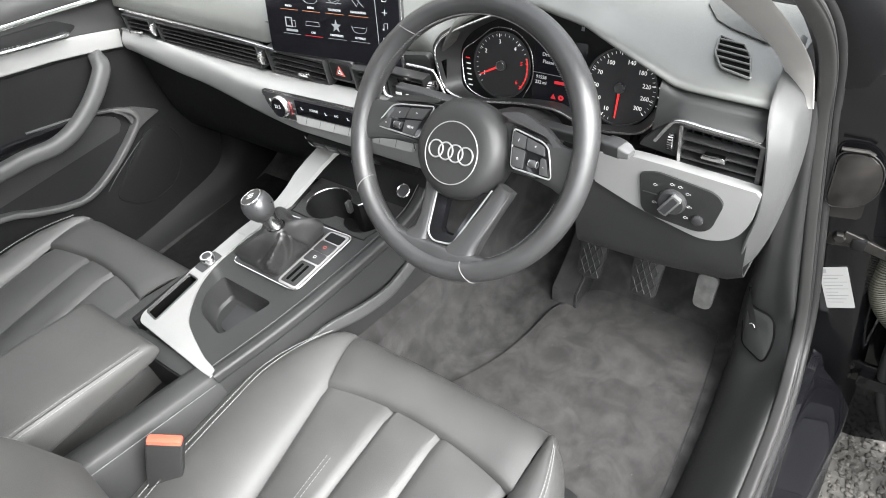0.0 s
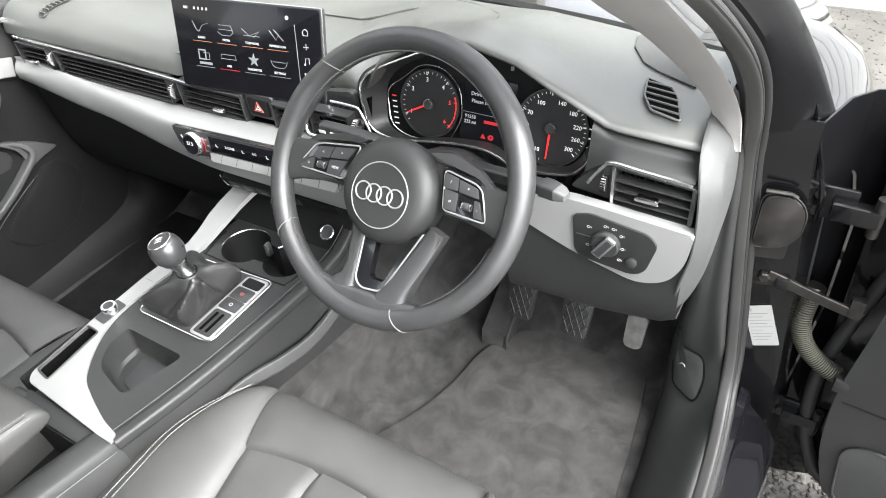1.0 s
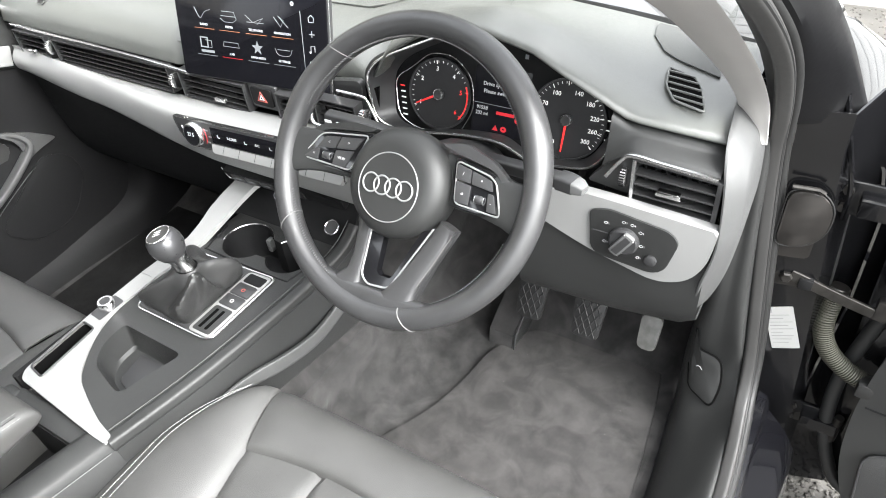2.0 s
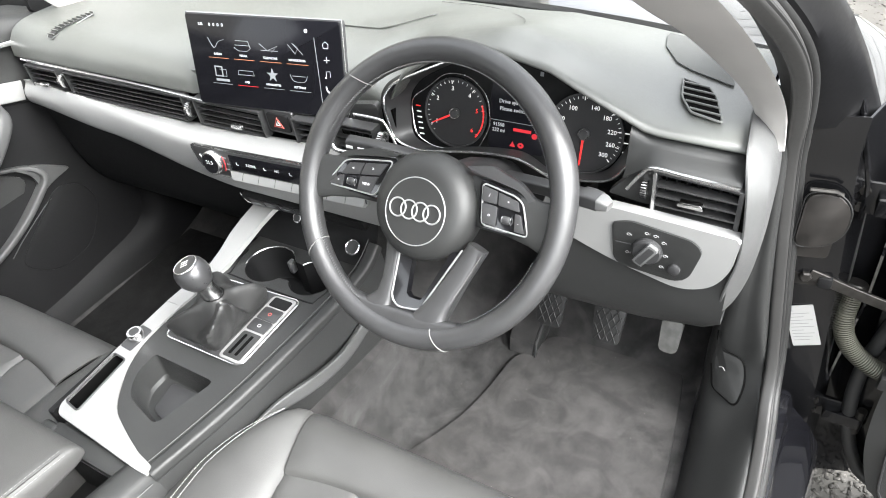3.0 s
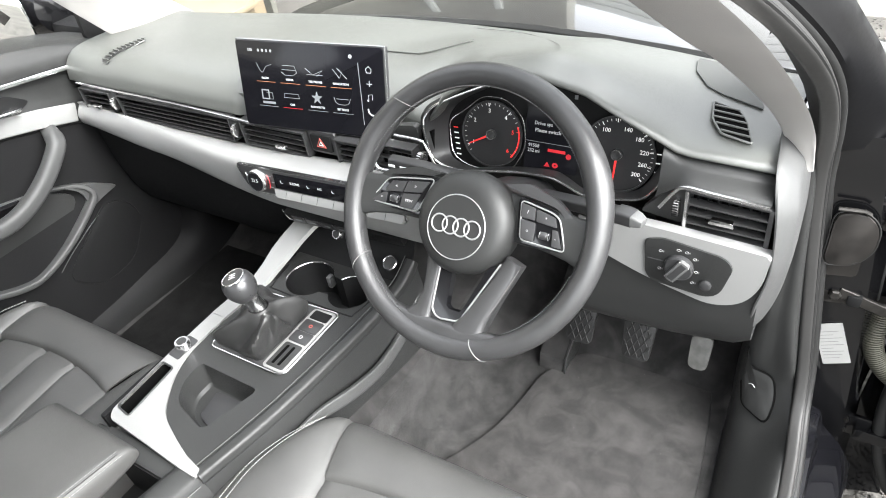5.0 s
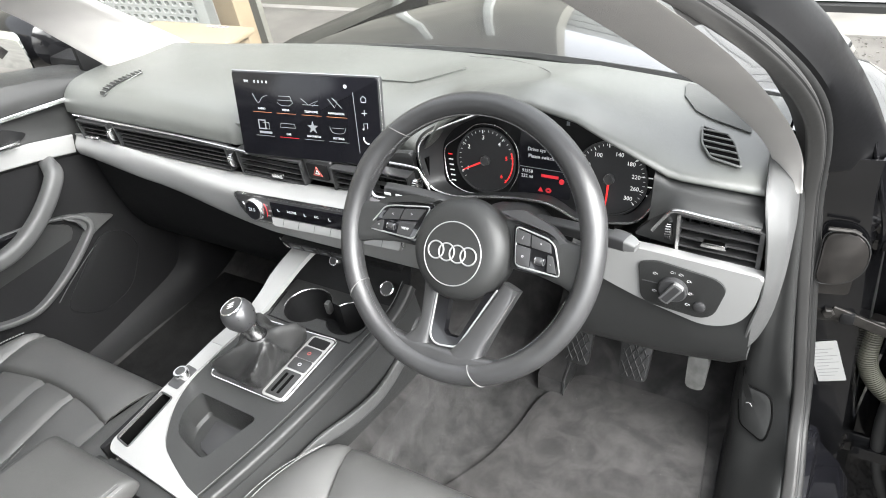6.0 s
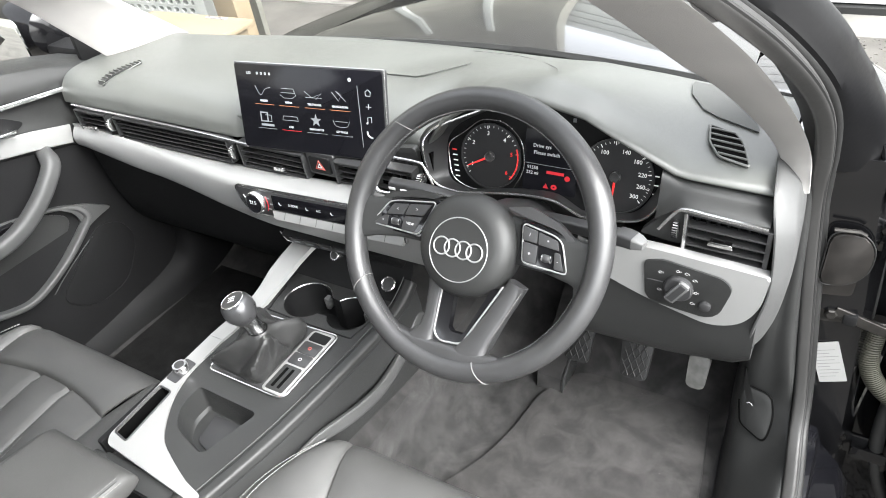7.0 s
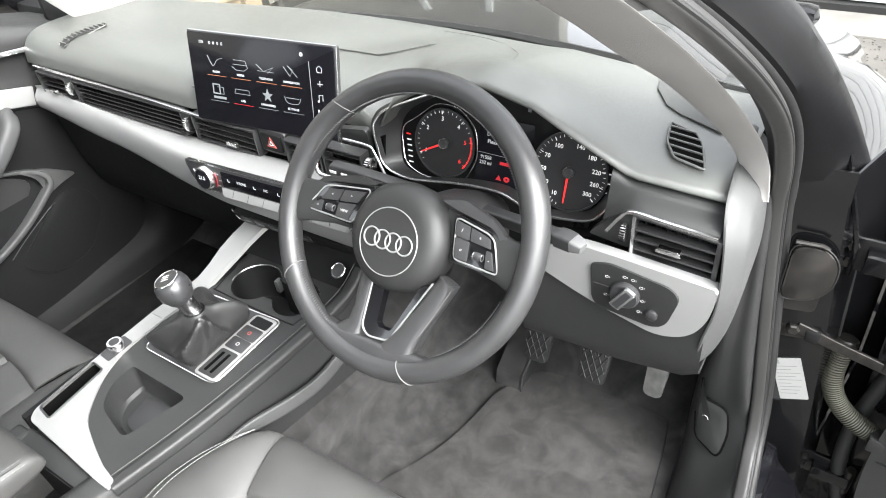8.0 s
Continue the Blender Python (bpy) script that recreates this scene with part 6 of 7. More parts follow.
# rear part: rails, open bin
def rail(x0, x1, side, drop):
    """A rounded rail beside the bin, rising towards the rear."""
    rows = []
    for y in (-0.345, -0.36, -0.45, -0.55, -0.68, -0.80):
        z = lin(y, [(-0.80, 0.418), (-0.552, 0.386), (-0.345, 0.343)])
        sec = [(x0, 0.20), (x0, z - 0.030), (x0, z - 0.010), (x0 + 0.012, z - 0.001), (0.5 * (x0 + x1), z), (x1 - 0.008, z - 0.004), (x1, z - 0.014), (x1 + side * 0.012, z - 0.06), (x1 + side * 0.022, 0.16)]
        rows.append([(p.x, y, p.y) for p in catmull([Vector((a, b, 0)) for a, b in sec], 3)])
    return thick(loft(rows), 0.003)


part("rear_rail", rail(0.056, 0.105, 1, 0), HARD, con)
part("rear_rail", box(-0.125, -0.088, -0.80, -0.346, 0.16, CZ - 0.004, 0.010, seg=3), HARD, con)
part("cross_rail", box(-0.10, 0.10, -0.372, -0.342, 0.22, CZ - 0.006, 0.006), HARD, con)
part("bin_floor", box(-0.10, 0.10, -0.80, -0.36, 0.20, 0.235), DARK, con)
# thin black sheets over the grey rails stand for shade inside the bin
part("bin_shade_sheet", thick(loft([[(0.0545, y, 0.20), (0.0545, y, lin(y, [(-0.80, 0.408), (-0.552, 0.374), (-0.372, 0.338)]))] for y in (-0.80, -0.552, -0.372)]), 0.001), DARK, con)
part("bin_shade_sheet", box(-0.10, 0.054, -0.3735, -0.3725, 0.20, 0.332), DARK, con)
part("rail_seam", tube([(0.1085, -0.80, 0.400), (0.1085, -0.552, 0.368), (0.1085, -0.352, 0.327)], 0.0007, 5), MIDGREY, con)

# ---- gear lever ----
gl = thing("gear_lever", "gear lever with round knob and black leather gaiter", "gear lever", (0, -0.09, CZ))
gf = rounded([(-0.067, -0.158), (0.098, -0.158), (0.100, -0.010), (-0.064, -0.018)], [0.014, 0.018, 0.012, 0.014], 5)
part("frame_plate", plate(gf, 0.003, pose(0, 0, CZ), 0.001), SATIN, gl)
part("frame", tube([Vector((p.x, p.y, CZ + 0.003)) for p in gf], 0.0019, 8, True), CHROME, gl, "satin chrome frame")
part("key_plate", plate(rounded([(0.049, -0.155), (0.094, -0.155), (0.096, -0.014), (0.049, -0.017)], 0.008), 0.0022, pose(0, 0, CZ + 0.0026), 0.0008), SILVER, gl, "silver key plate")
for k, (y0, y1) in enumerate(((-0.094, -0.071), (-0.069, -0.044))):
    ky = part("key", plate(rounded([(0.0545, y0), (0.0915, y0), (0.0915, y1), (0.0545, y1)], 0.002), 0.0025, pose(0, 0, CZ + 0.0046), 0.001), SATIN, gl, "dark parking brake key")
    part("mark", ring_plate(oval(0.073, 0.5 * (y0 + y1), 0.0035, n=12), oval(0.073, 0.5 * (y0 + y1), 0.0022, n=12), 0.0003, pose(0, 0, CZ + 0.0071)), DULLRED if k else PRINTPALE, ky, smooth=False)
# hole and slots are flat black plates, coloured like shaded openings
part("key_hole", plate(rounded([(0.0545, -0.040), (0.0915, -0.040), (0.0915, -0.020), (0.0545, -0.020)], 0.004), 0.0008, pose(0, 0, CZ + 0.0046)), DARK, gl)
part("rib_plate", plate(rounded([(0.0545, -0.151), (0.0905, -0.151), (0.0905, -0.098), (0.0545, -0.098)], 0.004), 0.0009, pose(0, 0, CZ + 0.0046), 0.0004), HARD, gl)
for k in range(2):
    part("slot", plate(rounded([(0.062 + 0.0125 * k, -0.145), (0.0675 + 0.0125 * k, -0.145), (0.0675 + 0.0125 * k, -0.104), (0.062 + 0.0125 * k, -0.104)], 0.002), 0.0006, pose(0, 0, CZ + 0.0054)), DEEPSHADE, gl, "narrow black plate standing for a slot's shade")
base = []
corners = [Vector(p) for p in rounded([(-0.060, -0.150), (0.044, -0.150), (0.044, -0.026), (-0.058, -0.026)], 0.012, 3)]
for p, q in zip(corners, corners[1:] + corners[:1]):
    n = max(1, round((q - p).length / 0.004))
    base += [p.lerp(q, k / n) for k in range(n)]
KC = Vector((0.004, -0.105, 0.458))
axis = Vector((-0.22, -0.16, 1)).normalized()
rows = []
for i, t in enumerate([k / 18 for k in range(19)]):
    c = Vector((-0.006, -0.090, CZ + 0.003)).lerp(KC - axis * 0.055, t ** 1.2)
    c.z = CZ + 0.003 + 0.066 * t ** 0.9
    row = []
    for j, p in enumerate(base):
        d = Vector((p.x + 0.006, p.y + 0.090, 0))
        ang = math.atan2(d.y, d.x)
        k = lin(t, [(0, 1.0), (0.06, 1.0), (0.25, 0.90), (0.5, 0.66), (0.8, 0.32), (1.0, 0.0)]) + (0.0168 / d.length) * t
        sag = math.sin(math.pi * min(1, t * 1.05))
        crease = -0.35
        for at, drift, wide, high in ((-2.35, 0.5, 0.30, 0.9), (-1.25, 0.9, 0.34, 1.5), (-0.45, 0.4, 0.20, 0.9), (0.25, -0.7, 0.24, 1.1), (0.85, 0.2, 0.30, 0.9), (2.3, 0.2, 0.35, 1.0), (3.05, -0.3, 0.22, 0.6)):
            away = (ang - at - drift * t + math.pi) % (2 * math.pi) - math.pi
            crease += 1.15 * high * math.exp(-abs(away / (0.85 * wide)) ** 1.8)
        row.append(c + d * k * (1 + 0.26 * sag * crease) + Vector((0, 0, 0.014 * sag * crease)))
    rows.append(row)
part("gaiter", loft(rows, close_u=True), HIDE, gl, "creased black leather gaiter")
KM2 = Matrix.Translation(KC) @ axis.to_track_quat("Z", "Y").to_matrix().to_4x4() @ Matrix.Diagonal((0.91, 0.91, 0.98, 1))
part("collar", turned([(0.0155, -0.062), (0.0175, -0.054), (0.0160, -0.048), (0.0150, -0.036), (0.0165, -0.028), (0.019, -0.022)], KM2, 28), CHROME, gl, "satin chrome collar")
kb_ = part("knob", turned([(0.012, -0.028), (0.022, -0.020), (0.0285, -0.006), (0.0290, 0.004), (0.0265, 0.014), (0.0225, 0.0195), (0.0205, 0.0205)], KM2, 40), surface("gunmetal_knob", (0.08, 0.08, 0.083), 0.26, metal=0.6, spread=0.1), gl, "dark metal knob")
part("knob_cap", turned([(0.0205, 0.019), (0.0200, 0.0215), (0.001, 0.0235)], KM2, 32), VENT, kb_, "black cap with gear pattern")
part("cap_ring", tube([KM2 @ Vector((0.0205 * math.cos(2 * math.pi * k / 36), 0.0205 * math.sin(2 * math.pi * k / 36), 0.0208)) for k in range(36)], 0.0011, 6, True), BRIGHT, kb_, "chrome ring")
bm = bmesh.new()
for u in (-0.005, 0.0, 0.005):
    tube([KM2 @ Vector((u, w, 0.0233)) for w in (-0.006, 0.006)], 0.0005, 5, bm=bm, up=(0, 1, 0.3))
tube([KM2 @ Vector((u, 0, 0.0233)) for u in (-0.005, 0.005)], 0.0005, 5, bm=bm)
part("gear_pattern", bm, WHITE, kb_, "white gear pattern lines")

# ---- armrest ----
rows = []
for y, s, top in ((-0.378, 0.45, 0.424), (-0.379, 0.66, 0.4285), (-0.382, 0.82, 0.4335), (-0.387, 0.92, 0.4385), (-0.396, 0.98, 0.4430), (-0.42, 1, 0.447), (-0.50, 1, 0.460), (-0.57, 1, 0.470), (-0.70, 1, 0.478), (-0.84, 1, 0.480)):
    low = 0.428 - 0.022 * s
    sec = rounded([(-0.112, low), (0.069, low), (0.069, top), (-0.112, top)], [0.012, 0.012, 0.032, 0.032], 6)
    rows.append([(-0.021 + (p.x + 0.021) * (0.93 + 0.07 * s), y, p.y) for p in sec])
ar = part("armrest", loft(rows, close_u=True, cap=True), LEATHER, con, "black leather armrest with a stitched edge")
part("stitching", join(stitches([(0.0600, -0.40, 0.4425), (0.0600, -0.50, 0.4585), (0.0600, -0.57, 0.4685), (0.0600, -0.82, 0.478)], 0.004, 0.002, 0.00045), stitches([(0.0668, -0.40, 0.4375), (0.0668, -0.50, 0.4525), (0.0668, -0.57, 0.4625), (0.0668, -0.82, 0.472)], 0.004, 0.002, 0.00045)), THREAD, ar)
part("seam", tube([(0.0632, -0.40, 0.4405), (0.0632, -0.50, 0.4565), (0.0632, -0.57, 0.4665), (0.0632, -0.82, 0.476)], 0.0006, 5), HARD, ar)
part("bracket", box(-0.06, 0.05, -0.86, -0.70, 0.23, 0.40, 0.01), DARK, ar)


# ---- seats ----
def seat(cx, front, s, label):
    """A front seat: cushion of front roll, fluted panels and bolsters, and its backrest. s mirrors it."""
    ob = thing("front_seat", label, "seat", (cx, front - 0.3, 0.02), "front seats")

    def P(u, v, z):
        return Vector((cx + s * u, front - v, z))

    def crown(k, n):
        """Drops the rim of a patch so that seams lie in a groove."""
        t = min(k, n - k) / n
        return -0.006 * max(0.0, 1 - t / 0.07) ** 2

    def patch(name, left, right, v0, v1, height, nu=12, nv=16, lab="", puff=0.006):
        rows = []
        for j in range(nv + 1):
            row = []
            for i in range(nu + 1):
                fv = j / nv
                va = v0(0) + (v1(0) - v0(0)) * fv
                ul, ur = left(va), right(va)
                u = ul + (ur - ul) * i / nu
                v = v0(u) + (v1(u) - v0(u)) * fv
                row.append(P(u, v, height(u, v) + crown(i, nu) + crown(j, nv) + puff * math.sin(math.pi * i / nu) * math.sin(math.pi * fv)))
            rows.append(row)
        return part(name, thick(loft(rows), 0.004), LEATHER, ob, lab)

    li = lambda v: -0.180 + 0.29 * max(0, min(v, 0.106)) + 0.15 * max(0, v - 0.106)
    ri = lambda v: 0.184 - 0.02 * v
    seam_v = lambda u: 0.106 - 0.020 * (1 - (u / 0.17) ** 2)
    top = lambda u, v: 0.297 - 0.05 * max(0, 0.05 - v) ** 1.0 * 6 * 0.3 - 0.028 * min(1, v / 0.4) + 0.006 * math.sin(min(1, v / 0.1) * math.pi)
    # front roll down over the edge
    rows = []
    for i in range(19):
        u = -0.178 + 0.362 * i / 18
        bow = 0.012 * (1 - (u / 0.18) ** 2)
        line = [(-0.004, 0.15), (-0.012, 0.20), (-0.010, 0.25), (0.002, 0.281), (0.022, 0.296), (0.05, 0.302), (seam_v(u) - 0.014, 0.3005), (seam_v(u) - 0.003, 0.296), (seam_v(u) + 0.002, 0.286)]
        rows.append([P(u + (li(max(v, 0)) + 0.178) * (1 - i / 18), v - bow * max(0, 1 - k / 8), z + crown(i, 18)) for k, (v, z) in enumerate([(p.x, p.y) for p in catmull([Vector((a, b, 0)) for a, b in line], 3)])])
    part("front_roll", thick(loft(rows), 0.004), LEATHER, ob, "smooth leather front roll")
    cuts = [-0.150, -0.032, 0.054, 0.176]
    for a, b in zip(cuts, cuts[1:]):
        patch("panel", lambda v, a=a: li(v) if a < -0.1 else a, lambda v, b=b: b, seam_v, lambda u: 0.50, lambda u, v: 0.295 - 0.030 * min(1, max(0, v - 0.09) / 0.35), puff=0.009, lab="fluted leather panel")
    part("double_stitch", join(stitches([P(-0.062, 0.20, 0.2995), P(-0.064, 0.30, 0.2865)], 0.004, 0.002, 0.0005), stitches([P(-0.055, 0.20, 0.2995), P(-0.057, 0.30, 0.2865)], 0.004, 0.002, 0.0005)), THREAD, ob)
    # side bolsters
    for side in (-1, 1):
        rows = []
        for v in (0.0, 0.006, 0.014, 0.03, 0.06, 0.10, 0.15, 0.21, 0.28, 0.36, 0.44, 0.52):
            inner = li(v) if side < 0 else 0.184 - 0.03 * min(v, 0.3)
            wide = (li(v) + 0.18 if side < 0 else 0) + lin(v, [(0.0, 0.004), (0.006, 0.012), (0.014, 0.021), (0.03, 0.036), (0.06, 0.058), (0.10, 0.080), (0.15, 0.096), (0.5, 0.10)]) * (1.12 if side < 0 else 0.75)
            rise = lin(v, [(0.0, -0.045), (0.006, -0.018), (0.014, -0.007), (0.03, 0.0), (0.1, 0.006), (0.2, 0.016), (0.35, 0.026), (0.52, 0.02)])
            o = inner + side * wide
            zb = 0.294 - 0.030 * min(1, max(0, v - 0.09) / 0.35)
            line = [(inner, zb - 0.006 + min(0, rise)), (inner + side * wide * 0.12, zb + 0.002 + rise * 0.6), (inner + side * wide * 0.45, zb + 0.010 + rise), (inner + side * wide * 0.78, zb + 0.006 + rise), (o, zb - 0.018 + rise), (o + side * 0.006, zb - 0.07), (o - side * 0.004, 0.13)]
            rows.append([P(p.x, v, p.y) for p in catmull([Vector((a, b, 0)) for a, b in line], 3)])
        bol = part("bolster", thick(loft(rows), 0.004), LEATHER, ob, "raised leather side bolster")
        for off in (8.3, 9.0):
            pts = [r[int(off)].lerp(r[int(off) + 1], off % 1) + Vector((s * side * 0.15, 0, 1.0)) * 0.0052 for r in rows[3:]]
            part("stitching", stitches(catmull(pts, 3), 0.0045, 0.0014, 0.0008), THREAD, bol)
    part("seat_base", box(cx - 0.24, cx + 0.24, front - 0.53, front - 0.02, 0.03, 0.20, 0.02), DARK, ob, "black seat base")
    # backrest
    rows = []
    for z, w, lap in ((0.25, 0.22, -0.430), (0.35, 0.25, -0.422), (0.44, 0.259, -0.415), (0.53, 0.257, -0.440), (0.62, 0.252, -0.475), (0.75, 0.235, -0.535), (0.86, 0.20, -0.60), (0.90, 0.15, -0.64)):
        y = front + lap
        line = [(-w, y - 0.18), (-w, y - 0.04), (-w * 0.95, y - 0.005), (-w * 0.88, y - 0.002), (-w * 0.70, y - 0.05), (-w * 0.58, y - 0.08), (0, y - 0.09), (w * 0.58, y - 0.08), (w * 0.70, y - 0.05), (w * 0.88, y - 0.002), (w * 0.95, y - 0.005), (w, y - 0.04), (w, y - 0.18)]
        rows.append([Vector((cx + p.x, p.y, z)) for p in catmull([Vector((a, b, 0)) for a, b in line], 3)])
    part("backrest", thick(loft(rows), -0.006), LEATHER, ob, "leather backrest with side bolsters")
    # headrest is out of view, added for the shade it casts
    rows = []
    for z, w, d in ((0.93, 0.10, 0.03), (0.95, 0.125, 0.045), (1.0, 0.135, 0.055), (1.06, 0.13, 0.05), (1.10, 0.115, 0.035), (1.112, 0.08, 0.015)):
        rows.append([(cx + p.x, front - 0.74 - 0.1 * (z - 0.93) + p.y, z) for p in rounded([(-w, -d), (w, -d), (w, d), (-w, d)], 0.03, 4)])
    part("headrest", loft(rows, close_u=True, cap=True), LEATHER, ob)
    for u in (-0.06, 0.06):
        part("headrest_post", tube([(cx + u, front - 0.73, 0.86), (cx + u, front - 0.74, 0.95)], 0.006, 8, up=(0, 1, 0)), CHROME, ob)
    return ob


seat(0.389, -0.143, 1, "black leather driver's seat with fluted cushion panels")
seat(-0.366, -0.183, -1, "black leather passenger seat with fluted cushion panels")

# seat belt buckle
bk = thing("seat_belt_buckle", "black seat belt buckle with a red release button", "buckle", (0.15, -0.45, 0.22))
BZ = Vector((0.09, 0.40, 0.91)).normalized()
BX = Vector((0.77, 0.64, -0.357)).normalized()
BM = axes(Vector((0.1545, -0.460, 0.370)) - BZ * 0.080, BX, BZ.cross(BX))
part("body", plate(rounded([(-0.0245, -0.009), (0.0245, -0.009), (0.0245, 0.009), (-0.0245, 0.009)], 0.004), 0.125, BM @ pose(0, 0, -0.05), 0.002), HARD, bk)
part("release_button", plate(rounded([(-0.023, -0.008), (0.023, -0.008), (0.023, 0.007), (-0.023, 0.007)], 0.003), 0.007, BM @ pose(0, 0, 0.073), 0.002), RED, bk, "red release button")
part("stalk", plate(rounded([(-0.018, -0.007), (0.018, -0.007), (0.018, 0.007), (-0.018, 0.007)], 0.004), 0.12, BM @ pose(0, 0, -0.125), 0.002), DARK, bk)

# ---- pedals, mat, footrest ----
def pedal(x, y, z, w, h, name, label, mat, grid):
    ob = thing(name, label, "pedal", (x, y, z - h / 2), "pedals")
    m = axes((x, y, z), (1, 0, 0), (0, 0.45, 0.9))
    o = rounded([(-w / 2, h / 2), (w / 2, h / 2), (w * 0.42, -h / 2), (-w * 0.42, -h / 2)], 0.010, 4)
    part("pad", plate(o, 0.010, m, 0.003), mat, ob)
    if grid:
        for k in range(-5, 6):
            for sg in (1, -1):
                x0, slope = 0.014 * k, 0.55 * sg
                run = [q for q in (-1 + 0.1 * n for n in range(21)) if abs(x0 + slope * q * h * 0.44) < w * 0.42]
                if len(run) > 3:
                    part("tread", tube([m @ Vector((x0 + slope * q * h * 0.44, q * h * 0.44, 0.0105)) for q in (run[0], run[-1])], 0.0014, 5, up=m.to_3x3() @ Vector((0, 0, 1))), RUBBER, ob, smooth=False)
    part("arm", tube([m @ Vector((0, 0.01, -0.002)), m @ Vector((0, 0.10, -0.06)), m @ Vector((0, 0.28, -0.09))], 0.010, 8), DARK, ob)


pedal(0.402, 0.315, 0.147, 0.058, 0.088, "clutch_pedal", "black rubber clutch pedal with a diagonal tread", RUBBER, True)
pedal(0.514, 0.315, 0.142, 0.060, 0.080, "brake_pedal", "black rubber brake pedal with a diagonal tread", RUBBER, True)
pedal(0.626, 0.315, 0.155, 0.038, 0.064, "accelerator_pedal", "grey worn accelerator pedal hanging over the carpet", surface("worn_pedal_grey", (0.06, 0.06, 0.057), 0.6, spread=0.35, cloud=60, grain=0.3), False)
fr = thing("footrest", "dark carpeted footrest block beside the clutch pedal", "footrest", (0.35, 0.33, 0))
part("block", loft([[(0.315, y, z), (0.372, y, z)] for y, z in ((0.285, 0.0), (0.292, 0.035), (0.36, 0.075), (0.46, 0.16), (0.52, 0.17))]), CARPET, fr)
part("side", loft([[(0.372, y, 0.0), (0.374, y, z)] for y, z in ((0.285, 0.004), (0.292, 0.035), (0.36, 0.075), (0.46, 0.16))]), HARD, fr)
part("edge", tube([(0.372, 0.285, 0.004), (0.372, 0.292, 0.035), (0.372, 0.36, 0.075), (0.372, 0.46, 0.16)], 0.003, 6), HARD, fr)
mt = thing("floor_mat", "charcoal carpet mat with a bound edge, brushed and linty", "floor mat", (0.48, 0.05, 0))
mo = rounded([(0.385, 0.352), (0.492, 0.378), (0.648, 0.372), (0.662, 0.29), (0.676, 0.18), (0.690, 0.0), (0.690, -0.20), (0.225, -0.20), (0.235, -0.03), (0.276, 0.041), (0.300, 0.096), (0.318, 0.165), (0.330, 0.262)], [0.015, 0.1, 0.02, 0.05, 0.05, 0.05, 0.02, 0.02, 0.05, 0.04, 0.04, 0.05, 0.02], 5)
part("mat_body", plate(mo, 0.010, pose(0, 0, -0.006), 0.004), MATPILE, mt)
part("binding", tube([Vector((p.x, p.y, 0.002)) for p in mo], 0.0014, 6, True), RUBBER, mt, "dark stitched binding")
# passenger mat: footwell shade is put into its black pile
part("passenger_carpet", box(-0.68, -0.20, -0.2, 0.33, -0.008, 0.004, 0.002), SHADEPILE, thing("passenger_mat", "carpet mat in the passenger footwell, its shade put into the colour", "floor mat", (-0.44, 0.05, 0)))

# sheet over tunnel and toe board, coloured as carpet in shade
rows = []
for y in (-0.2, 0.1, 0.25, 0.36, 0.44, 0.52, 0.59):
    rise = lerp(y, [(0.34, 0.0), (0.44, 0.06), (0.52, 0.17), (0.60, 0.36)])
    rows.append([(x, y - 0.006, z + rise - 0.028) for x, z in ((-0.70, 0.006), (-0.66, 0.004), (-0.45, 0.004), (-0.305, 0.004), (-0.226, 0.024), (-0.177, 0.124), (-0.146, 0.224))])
single("footwell_carpet", thick(loft(rows), 0.003), SHADEPILE, "carpet lining the passenger footwell, blackened for its shade", "carpet", kind="structure")

# ---- passenger door, closed ----
dl = thing("door_1", "closed dark passenger door with silver strip and grab handle", "door", (-0.75, -0.1, 0.05), kind="structure")
def door_row(y):
    belt = lin(y, [(-1.1, 0.79), (0.09, 0.688), (0.24, 0.648), (0.33, 0.620)])
    chrome = lin(y, [(-1.1, 0.80), (0.057, 0.645), (0.295, 0.609), (0.34, 0.603)]) - 0.012
    st = lin(y, [(-1.1, 0.80), (0.017, 0.577), (0.147, 0.538), (0.34, 0.49)])
    return [(-0.90, belt), (-0.80, belt + 0.004), (-0.755, belt - 0.004), (-0.742, chrome + 0.03), (-0.740, chrome), (-0.748, chrome - 0.012), (-0.745, st + 0.012), (-0.742, st), (-0.742, st - 0.036), (-0.748, st - 0.05), (-0.755, 0.40), (-0.750, 0.34), (-0.735, 0.22), (-0.735, 0.08), (-0.72, 0.0)]


ys = [-1.1, -0.9, -0.7, -0.5, -0.35, -0.2, -0.1, 0.0, 0.08, 0.15, 0.22, 0.28, 0.34]
part("panel", thick(loft([[(x, y, z) for x, z in door_row(y)[:10]] for y in ys]), 0.004), HARD, dl, "dark grey moulded panel")
part("lower_panel", thick(loft([[(x, y, z) for x, z in door_row(y)[9:]] for y in ys]), 0.004), DARK, dl, "black moulded lower panel")
def along(dx, dz, key, y0, y1):
    out = []
    for k in range(15):
        y = y0 + (y1 - y0) * k / 14
        r = door_row(y)[key]
        out.append((r[0] + dx, y, r[1] + dz))
    return out


part("chrome_strip", sweep(along(0.006, -0.002, 4, -1.0, 0.30), rounded([(-0.003, -0.005), (0.003, -0.005), (0.003, 0.005), (-0.003, 0.005)], 0.002)), CHROME, dl, "chrome belt strip")
part("silver_strip", sweep(along(0.006, -0.018, 7, -1.0, 0.146), rounded([(-0.004, -0.023), (0.004, -0.023), (0.004, 0.019), (-0.004, 0.019)], 0.004)), SILVER, dl, "satin silver strip")
